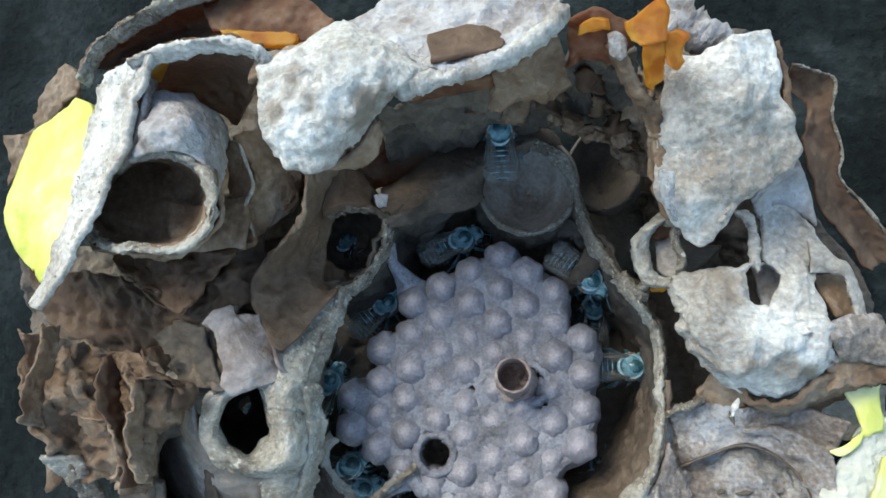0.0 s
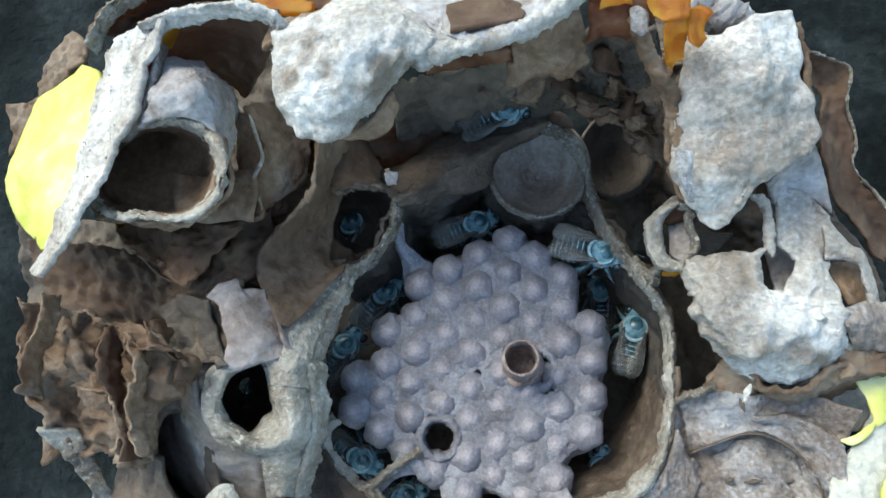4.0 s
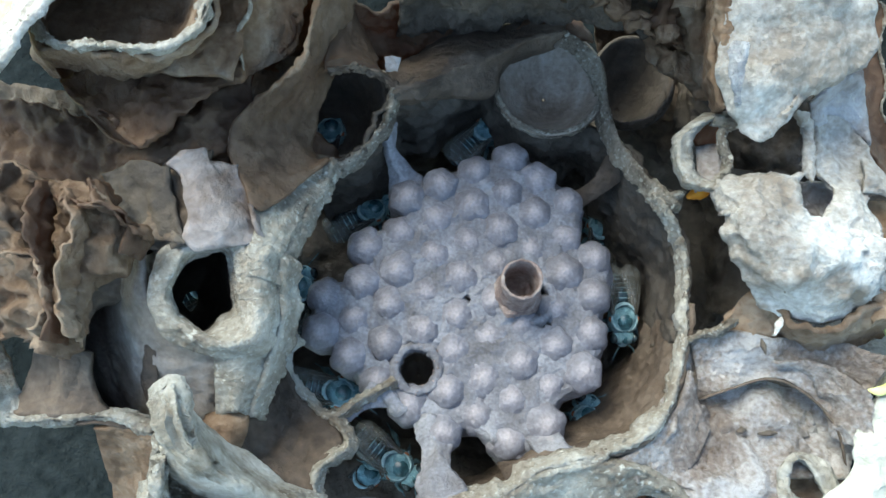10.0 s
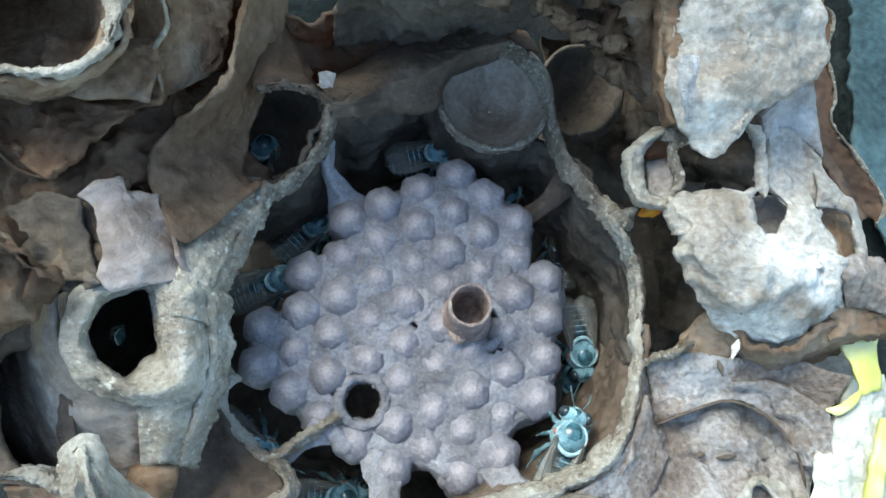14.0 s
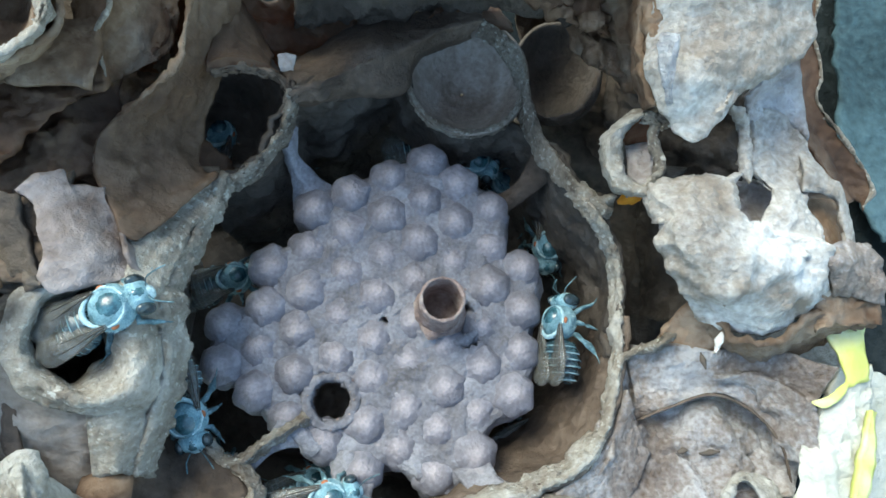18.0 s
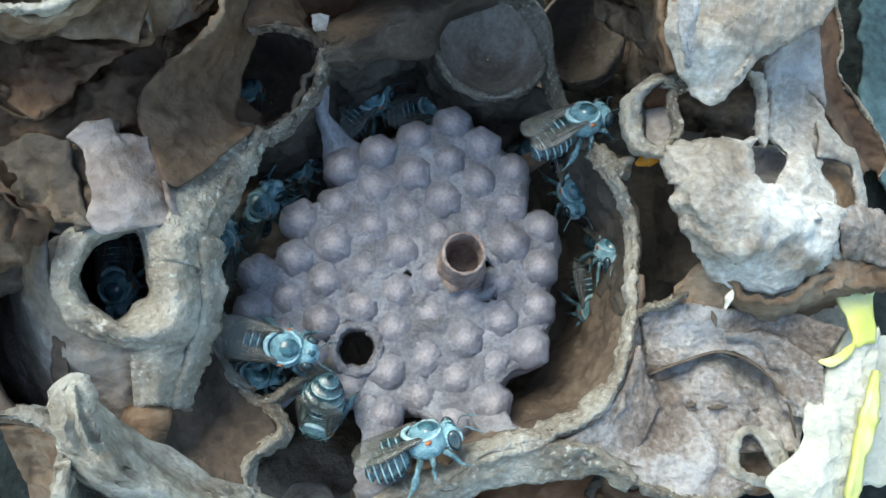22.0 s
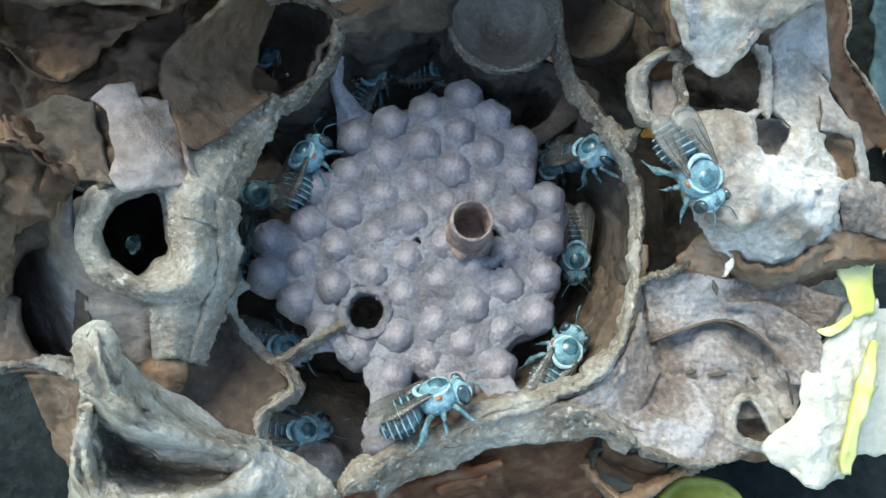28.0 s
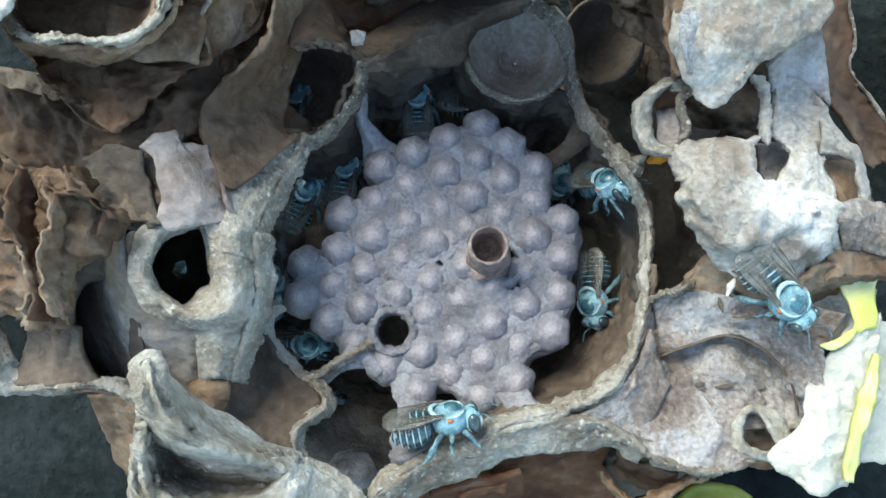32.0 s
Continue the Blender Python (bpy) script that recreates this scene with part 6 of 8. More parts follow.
loft("resin_patch", [
    [(-4.5, -22.4, 2.4), (-1.7, -21.5, 2.6), (0.6, -20.8, 2.6)],
    [(-3.6, -23, 1.6), (-1.5, -22.4, 1.6), (0.5, -21.8, 1.6)]], AMBERWAX, envelope, rough=0.3, ragged=0.3)
loft("outer_wall", [
    [(11.9, -16.5, 2), (14.3, -17.8, 3), (18.1, -18.7, 3)],
    [(12.9, -19.9, -4), (16.2, -21.3, -4), (19.6, -21.3, -2)]], BROWN, envelope, rough=0.5)
crest("rim", [(10.9, -19.1, 0), (12.7, -21.1, 0), (15.2, -22.3, 1), (19.2, -19.4, 3), (20.9, -18.4, 4)], 0.6, TAN, envelope)
loft("lump", [
    [(-30.2, -10.3, 22), (-30.5, -11.7, 17), (-29, -13.6, 13.5), (-26, -15.8, 11), (-23, -17.4, 9.6), (-19.8, -18.9, 8.6)],
    [(-30, -10.5, 23), (-28.6, -12.1, 24.4), (-27.5, -14.4, 23.4), (-25.6, -16.2, 21.5), (-23.3, -17.9, 18), (-21.8, -18.6, 15.2), (-19.4, -19.4, 12.6)],
    [(-30.4, -11.4, 23), (-29.3, -13.5, 23.6), (-28.8, -15.8, 21.6), (-26.8, -17.6, 19.6), (-24.4, -19, 16.8), (-22.4, -19.5, 14.8), (-19.8, -20.2, 12.8)],
    [(-31, -11.8, 22), (-30.5, -14.5, 21.4), (-30.3, -17, 18.6), (-28, -18.8, 16.8), (-25.3, -20.1, 14.6), (-22.7, -20.6, 13.4), (-20.1, -20.8, 12.6)]], CREAM, envelope, rough=0.4, size=5, thick=0.9, ragged=0)
ridge("lump_tip", [(-31.3, -10.4, 20.6), (-30.3, -11.5, 21.8), (-29.5, -13.1, 22), (-29, -14.9, 21)], 3, 2.4, CREAM, envelope, rough=0.15, taper=0.4)
loft("hollow", [
    [(-31.2, -12.1, 21.4), (-30.7, -14.6, 20.8), (-30.5, -17, 18), (-28.2, -18.8, 16.2), (-25.5, -20.2, 14), (-22.9, -20.6, 12.8)],
    [(-31.3, -17, 18.4), (-31.4, -19.9, 12.6), (-28.9, -21.6, 10.8), (-25.5, -21.9, 10.4), (-22.1, -21.2, 11.6)],
    [(-30.4, -18.2, 20), (-29.6, -21.1, 18), (-27.2, -22.4, 17), (-23.6, -22.2, 16), (-20.1, -20.8, 14)]], COLLAR, envelope, rough=0.35, ragged=0.1)
loft("lump", [
    [(-30.4, -15.7, 20.4), (-30.2, -18.1, 20.2), (-29.4, -21, 18.4), (-27, -22.3, 17.4), (-23.5, -22.1, 16.4), (-20.1, -20.7, 14.4), (-19.5, -18.9, 13.2)],
    [(-31.1, -16.9, 20), (-31, -19.7, 19.4), (-29.7, -22.9, 18.6), (-26.6, -23.5, 18), (-22.9, -23.2, 16.4), (-18.6, -21.9, 13), (-17.5, -19.7, 10.6)],
    [(-36, -18.9, 10), (-35.9, -25.2, 8), (-32.5, -28.9, 8), (-28.4, -29.3, 7), (-24.5, -30.1, 4), (-17.1, -27.7, 4), (-13.4, -23.1, 7.6)]], CREAM, envelope, rough=0.6, size=5, thick=1.2, ragged=0.2)
loft("lump", [
    [(-22.7, -18.2, 14.6), (-21.7, -17.8, 9), (-19, -18.9, 8), (-15.6, -20.5, 7.6)],
    [(-20.4, -19, 13.8), (-18.6, -20.1, 12), (-16.1, -21.4, 10), (-12.7, -22.6, 8)],
    [(-19.2, -22.7, 12.4), (-17.1, -23.3, 10.8), (-14, -24.2, 9), (-12, -25.2, 6.6)]], COLLAR, envelope, rough=0.5, ragged=0.2, thick=1.2)
loft("resin_patch", [
    [(-23.4, -19.4, 14.2), (-22, -19.2, 14.6), (-20.4, -19.4, 13.8)],
    [(-22.6, -20.7, 12), (-21.3, -20.8, 12.4), (-20.2, -20.3, 13.4)]], AMBERWAX, envelope, rough=0.25, ragged=0.2)
loft("knob", [
    [(-31.1, -12.3, 9.4), (-29.1, -11.7, 10.2), (-27.2, -12.1, 9.4)],
    [(-31.1, -13.8, 9.8), (-28.8, -13.5, 10.6), (-26.9, -13.5, 9.8)],
    [(-30.5, -15, 9.4), (-28.5, -14.9, 10.2), (-27.2, -14.6, 9.4)],
    [(-29.7, -15.8, 8.8), (-28.6, -15.9, 9.2), (-27.8, -15.4, 8.8)]], TAN, envelope, rough=0.25, ragged=0.15, thick=0.5)
loft("slate_sheet", [
    [(57.5, 61.1, -22), (55.9, 44.3, -22), (56.1, 28.8, -22), (60, 18.3, -22)],
    [(63.6, 62.3, -23), (61.9, 45.2, -23), (61.9, 29.4, -23), (65.7, 18.8, -23)],
    [(89.5, 69.1, -24), (86.2, 47.4, -24), (83.6, 31, -24), (81, 14, -24)]], SLATE, None, rough=0.6, size=14, ragged=1, step=1)
tagged(bpy.data.objects["slate_sheet"], "slate-blue cloth lying beside the nest on the board", "cloth")

# Base and floor take the recess wax, with the chamber's shade in its colour.
mass = []
for f, z in ((0.56, -17), (0.66, -12), (0.82, -11), (0.96, -15), (1.06, -26)):
    mass.append([(-7 + 50 * f * math.cos(a * math.pi / 12), 5 + 33 * f * math.sin(a * math.pi / 12), z) for a in range(24)])
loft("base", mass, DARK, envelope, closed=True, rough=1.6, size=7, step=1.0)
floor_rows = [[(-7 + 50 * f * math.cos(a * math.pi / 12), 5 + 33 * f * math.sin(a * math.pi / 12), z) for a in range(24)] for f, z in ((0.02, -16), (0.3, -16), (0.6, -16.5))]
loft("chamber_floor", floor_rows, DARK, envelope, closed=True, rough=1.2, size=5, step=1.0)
bm = bmesh.new()
bmesh.ops.create_grid(bm, x_segments=60, y_segments=60, size=0.6)
for v in bm.verts:
    v.co.z = -0.0262 + 0.0006 * noise.noise(Vector((v.co.x * 30, v.co.y * 6, 0)))
me = bpy.data.meshes.new("ground")
bm.to_mesh(me)
bm.free()
me.materials.append(WOOD)
tagged(new("ground", me), "weathered dark wooden board", "board", kind="structure")

loft("chip", [
    [(-18.6, 24.3, 10.6), (-17.8, 24.5, 10.8), (-16.8, 24.3, 10.8)],
    [(-18.4, 23, 9.6), (-17.5, 22.9, 10), (-16.8, 22.8, 9.8)]], GREY, envelope, rough=0.15, thick=0.3, ragged=0.3, label='small pale wax chip')
# Notches drawn as dark ridges; the colour stands in for their shade.
ridge("nick", [(-34.1, 2.6, 17.4), (-33.5, 1.9, 17.4), (-32.8, 1.6, 17.4)], 0.8, 0.5, DARK, envelope)
ridge("nick", [(19.7, -9.5, 3.4), (20.6, -9.2, 3.6)], 0.6, 0.4, DARK, envelope)
ridge("nick", [(21.6, -9.5, 3.8), (23.5, -9.3, 4)], 0.6, 0.4, DARK, envelope)
ridge("nick", [(21.4, -2, 6.6), (20.9, -0.5, 6.8)], 0.4, 0.4, DARK, envelope)
loft("backing", [
    [(32, 1.7, 1), (35.9, 2.4, 1), (39.7, 2, 1)],
    [(32.2, -3.3, 1), (35.3, -3.7, 1), (39.2, -3.1, 1)]], CREAM, envelope, rough=0.3)
scatter_grit(envelope, (RIM, COLLAR, PALE), 0.06, COLLAR)

# ---- brood comb ----
comb = thing("brood_comb", "lilac-grey wax brood comb of domed capped cells", "comb")
OUTLINE = [(-15.6, 14.4), (-13.2, 16.3), (-10.8, 17.5), (-7.7, 18.8), (-3.9, 20.2), (-0.6, 18.8), (2.1, 16.6), (4.4, 14.8), (4.8, 11.6), (4.3, 9.6), (8.0, 8.0), (8.1, 4.2),
           (7.3, 1.0), (7.7, -1.4), (6.9, -4.5), (6.9, -6.2), (3.2, -8.3), (2.7, -10.6), (3.3, -11.7), (1.1, -14.2), (-2.9, -15.3), (-4.2, -13.5), (-6.6, -12.3), (-8.3, -12.7),
           (-11.9, -11.9), (-15.0, -10.4), (-18.1, -8.4), (-20.8, -6.3), (-22.3, -4.0), (-24.8, -3.0), (-24.7, 1.3), (-22.5, 3.0), (-20.2, 4.2), (-21.2, 7.3), (-19.5, 9.4), (-16.5, 10.3)]
PITCH, TURNED, FIRST = 4.1, 27.0, (-4.6, 14.6)
OPEN = [(-12.6, -5.7), (-0.95, 2.7)]          # two empty open cells


def inside(x, y):
    hit = False
    for (ax, ay), (bx, by) in zip(OUTLINE, OUTLINE[1:] + OUTLINE[:1]):
        if (ay > y) != (by > y) and x < (bx - ax) * (y - ay) / (by - ay) + ax:
            hit = not hit
    return hit


def cell_mesh(k, deep=7.0):
    """One capped cell: a six-sided waxy barrel with a domed, slightly pitted cap."""
    verts, faces, n = [], [], 32
    prof = [(2.12, -deep), (2.2, -2.2), (2.2, -1.1), (2.12, -0.5), (1.93, -0.06), (1.62, 0.25), (1.26, 0.49), (0.9, 0.71), (0.52, 0.88), (0.2, 0.95)]
    prof = [tuple(q) for q in glide([(r, z, 0) for r, z in prof], 18)[:, :2]]
    for r, z in prof:
        for a in range(n):
            t = 2 * math.pi * a / n
            hexed = 1 + 0.05 * math.cos(6 * t) * (1 if z < 0.2 else 0.3)
            q = Vector((math.cos(t) * r, math.sin(t) * r, z))
            w = 0.15 * wobble(q, 1.6, k * 11 + 2) + 0.05 * wobble(q, 0.5, k * 5 + 40)
            verts.append(((q.x * (hexed + w * 0.5)) * MM, (q.y * (hexed + w * 0.5)) * MM, (z + w) * MM))
    verts.append((0, 0, 0.96 * MM))
    for j in range(len(prof) - 1):
        for a in range(n):
            b = (a + 1) % n
            faces.append((j * n + a, j * n + b, (j + 1) * n + b, (j + 1) * n + a))
    top = (len(prof) - 1) * n
    faces += [(top + a, top + (a + 1) % n, len(verts) - 1) for a in range(n)]
    me = bpy.data.meshes.new("cell")
    me.from_pydata(verts, [], faces)
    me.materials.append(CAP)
    me.polygons.foreach_set("use_smooth", [True] * len(me.polygons))
    return me


CELLS = [cell_mesh(k) for k in range(8)]
luck = random.Random(5)
for i in range(-9, 10):
    for j in range(-9, 10):
        a, b = radians(TURNED), radians(TURNED + 60)
        x = FIRST[0] + PITCH * (i * math.cos(a) + j * math.cos(b))
        y = FIRST[1] + PITCH * (i * math.sin(a) + j * math.sin(b))
        if not inside(x + (CX - x) * -0.03, y + (CY - y) * -0.03) or any(math.dist((x, y), o) < 2.6 for o in OPEN):
            continue
        x, y = x + luck.uniform(-0.22, 0.22), y + luck.uniform(-0.22, 0.22)
        worn = max(0.0, 1 - math.hypot((x + 6) / 8, (y + 3) / 7))      # caps in the middle are flat and smeared with wax
        c = new("cell", luck.choice(CELLS))
        c.parent = comb
        s = luck.uniform(0.95, 1.04)
        c.matrix_basis = pose(x * MM, y * MM, (luck.uniform(-0.4, 0.35) + 0.1 * worn) * MM, luck.uniform(-6, 6), luck.uniform(-6, 6), TURNED + luck.choice((0, 60, 120, 180, 240, 300))) @ Matrix.Diagonal((s, s, 1 - 0.25 * worn, 1))


def shrunk(f, z):
    return [(CX - 1 + (x - CX + 1) * f, CY - 1 + (y - CY + 1) * f, z) for x, y in OUTLINE]


loft("web", [shrunk(0.99, -2.6), shrunk(0.95, -0.8), shrunk(0.9, -0.15), shrunk(0.8, 0.1), shrunk(0.6, 0.22), shrunk(0.4, 0.36), shrunk(0.2, 0.42), shrunk(0.03, 0.42)], CELL, comb, closed=True, rough=0.34, size=1.5, step=0.26, ragged=0.0,
     holes=[(x, y, 0, 2.3) for x, y in OPEN], label="crumbly wax smeared between the cells")


def rings(x, y, profile):
    return [[(x + r * math.cos(a * math.pi / 8), y + r * math.sin(a * math.pi / 8), h) for a in range(16)] for r, h in profile]


for x, y in OPEN:
    cell = loft("open_cell", rings(x, y, ((1.84, -1.8), (1.86, 0.05), (1.98, 0.5), (2.3, 0.62), (2.75, 0.5), (3.0, -0.3))), CELL, comb, closed=True, rough=0.22, size=0.9, ragged=0, thick=0.05, step=0.22, label="dark open empty cell")
    # Dark shaft inside a lilac cell: its colour carries the shade of depth.
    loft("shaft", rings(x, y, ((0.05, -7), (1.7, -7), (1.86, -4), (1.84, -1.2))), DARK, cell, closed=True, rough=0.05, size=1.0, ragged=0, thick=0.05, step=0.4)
tube = [[(-2.68 + r * math.cos(a * math.pi / 8), 3.1 + 0.08 * h + r * math.sin(a * math.pi / 8), h) for a in range(16)]
        for r, h in ((0.05, 0.8), (1.5, 0.9), (1.72, 2.4), (1.8, 5.7), (1.92, 6.05), (2.12, 5.95), (2.12, 5.2), (2.08, 3.2), (2.2, 1.3), (2.6, 0.4), (2.9, -0.6))]
loft("open_tube", tube, TUBE, comb, closed=True, rough=0.14, size=1.2, ragged=0.05, thick=0.15, step=0.3, label="upright open wax tube with a pale rim")
ridge("foot", [(-4.3, 1.6, 0.9), (-3.2, 0.9, 1.2), (-2.0, 1.1, 0.9)], 1.1, 1.4, TUBE, comb)
ridge("pillar", [(-17.5, -8.2, 0.0), (-15.6, -8.6, 0.0), (-13.5, -10.2, -0.4)], 2.0, 2.0, CELL, comb, rough=0.3, taper=0.8)
scatter_grit(comb, (CELL,), 0.05, TUBE)

# ---- bees ----
SHELL = material("dark_teal_shell", [(0.008, 0.02, 0.027), (0.02, 0.05, 0.062), (0.045, 0.1, 0.12)], 0.002, 0.26, 0.2, 0.0003, 0.6, coat=0.4)
FUZZ = material("pale_blue_hair", [(0.18, 0.3, 0.34), (0.33, 0.48, 0.52), (0.52, 0.67, 0.7)], 0.0007, 0.7, 0.6, 0.00012)
PILE = material("blue_grey_pile", [(0.07, 0.15, 0.18), (0.16, 0.3, 0.35), (0.32, 0.49, 0.54)], 0.0011, 0.6, 0.7, 0.00014)
BACK = material("teal_thorax", [(0.015, 0.05, 0.065), (0.035, 0.105, 0.13), (0.08, 0.2, 0.235)], 0.0014, 0.22, 0.2, 0.0002, 0.6, coat=0.6)
BAND = material("grey_blue_band", [(0.09, 0.17, 0.2), (0.22, 0.35, 0.39), (0.42, 0.56, 0.59)], 0.0008, 0.7, 0.7, 0.00012)
LEG = material("bluish_leg", [(0.025, 0.055, 0.066), (0.075, 0.145, 0.17), (0.2, 0.32, 0.355)], 0.001, 0.4, 0.5, 0.0002)
VEIN = material("brown_vein", [(0.02, 0.017, 0.014), (0.04, 0.034, 0.028), (0.08, 0.07, 0.06)], 0.001, 0.4, 0.1, 0.0002)
RUST = material("rust_tegula", [(0.2, 0.06, 0.02), (0.34, 0.11, 0.04), (0.42, 0.16, 0.07)], 0.0005, 0.35, 0.1, 0.0001)
EYE_SHELL = material("black_eye", [(0.012, 0.02, 0.026), (0.025, 0.042, 0.05), (0.04, 0.065, 0.075)], 0.001, 0.2, 0.1, 0.0002, 0.7)
WING = material("smoky_wing", [(0.07, 0.068, 0.056), (0.13, 0.128, 0.112), (0.24, 0.245, 0.235)], 0.0016, 0.2, 0.25, 0.0003, 0.8)
wt = WING.node_tree
clear = wt.nodes.new("ShaderNodeBsdfTransparent")
veil = wt.nodes.new("ShaderNodeMixShader")
veil.inputs[0].default_value = 0.34
wt.links.new(clear.outputs[0], veil.inputs[1])
wt.links.new(wt.nodes["Principled BSDF"].outputs[0], veil.inputs[2])
wt.links.new(veil.outputs[0], wt.nodes["Material Output"].inputs[0])


def lathe(name, rings, mats, parent, bands=(), n=18, squash=1.0, bend=0.0, lump=0.05, seed=1, tip=True):
    """A body part along x from rings of (x, radius), with raised hair bands at the ring numbers in bands (mm)."""
    verts, faces, slot = [], [], []
    for x, r in rings:
        for a in range(n):
            t = 2 * math.pi * a / n
            q = Vector((x, math.cos(t) * r, math.sin(t) * r * squash))
            k = 1 + lump * wobble(q, 0.7, seed)
            verts.append((x * MM, q.y * k * MM, (q.z * k + bend * x * x) * MM))
    for j in range(len(rings) - 1):
        for a in range(n):
            b = (a + 1) % n
            faces.append((j * n + a, j * n + b, (j + 1) * n + b, (j + 1) * n + a))
            slot.append(1 if j in bands else 0)
    faces += [tuple(range(n)), tuple((len(rings) - 1) * n + a for a in reversed(range(n)))]
    slot += [0, 0]
    ob = finish(name, verts, faces, mats[0], parent)
    for m in mats[1:]:
        ob.data.materials.append(m)
    ob.data.polygons.foreach_set("material_index", slot)
    return ob


def limb(name, path, radii, mat, parent, n=7):
    """A jointed thin tube (mm)."""
    p = [Vector(q) for q in path]
    verts, faces = [], []
    for i, q in enumerate(p):
        t = (p[min(i + 1, len(p) - 1)] - p[max(i - 1, 0)]).normalized()
        s = t.cross(Vector((0.13, 0.31, 0.94))).normalized()
        u = s.cross(t)
        for a in range(n):
            c = 2 * math.pi * a / n
            verts.append((q + (s * math.cos(c) + u * math.sin(c)) * radii[i]) * MM)
    for i in range(len(p) - 1):
        for a in range(n):
            b = (a + 1) % n
            faces.append((i * n + a, i * n + b, (i + 1) * n + b, (i + 1) * n + a))
    faces += [tuple(range(n)), tuple((len(p) - 1) * n + a for a in reversed(range(n)))]
    return finish(name, verts, faces, mat, parent)


def egg(name, c, r, mat, parent, n=14, lump=0.04, seed=3):
    verts, faces = [], []
    m = n // 2
    for j in range(m + 1):
        th = math.pi * (j + 0.02) / (m + 0.04)
        for a in range(n):
            t = 2 * math.pi * a / n
            q = Vector((math.cos(th), math.sin(th) * math.cos(t), math.sin(th) * math.sin(t)))
            k = 1 + lump * wobble(q * 2, 1.0, seed)
            verts.append(((c[0] + q.x * r[0] * k) * MM, (c[1] + q.y * r[1] * k) * MM, (c[2] + q.z * r[2] * k) * MM))
    for j in range(m):
        for a in range(n):
            b = (a + 1) % n
            faces.append((j * n + a, j * n + b, (j + 1) * n + b, (j + 1) * n + a))
    faces += [tuple(range(n)), tuple(m * n + a for a in reversed(range(n)))]
    return finish(name, verts, faces, mat, parent)


def fleece(c, r, count, length, mat, parent, seed, keep):
    """A short soft pile on an egg-shaped body; keep: a test on the outward direction (mm)."""
    luck = random.Random(seed)
    verts, faces = [], []
    while len(faces) < 3 * count:
        d = Vector((luck.gauss(0, 1), luck.gauss(0, 1), luck.gauss(0, 1))).normalized()
        if not keep(d):
            continue
        q = Vector((c[0] + d.x * r[0], c[1] + d.y * r[1], c[2] + d.z * r[2]))
        lean = (d + Vector((-0.9, luck.uniform(-0.5, 0.5), luck.uniform(-0.4, 0.2)))).normalized()
        side = lean.orthogonal().normalized() * 0.022
        other = side.cross(lean)
        k = len(verts)
        q -= d * 0.04
        verts += [(q + side) * MM, (q - side * 0.5 + other * 0.87) * MM, (q - side * 0.5 - other * 0.87) * MM, (q + lean * length * luck.uniform(0.6, 1.3)) * MM]
        faces += [(k, k + 1, k + 3), (k + 1, k + 2, k + 3), (k + 2, k, k + 3)]
    return finish("fur", verts, faces, mat, parent, False)


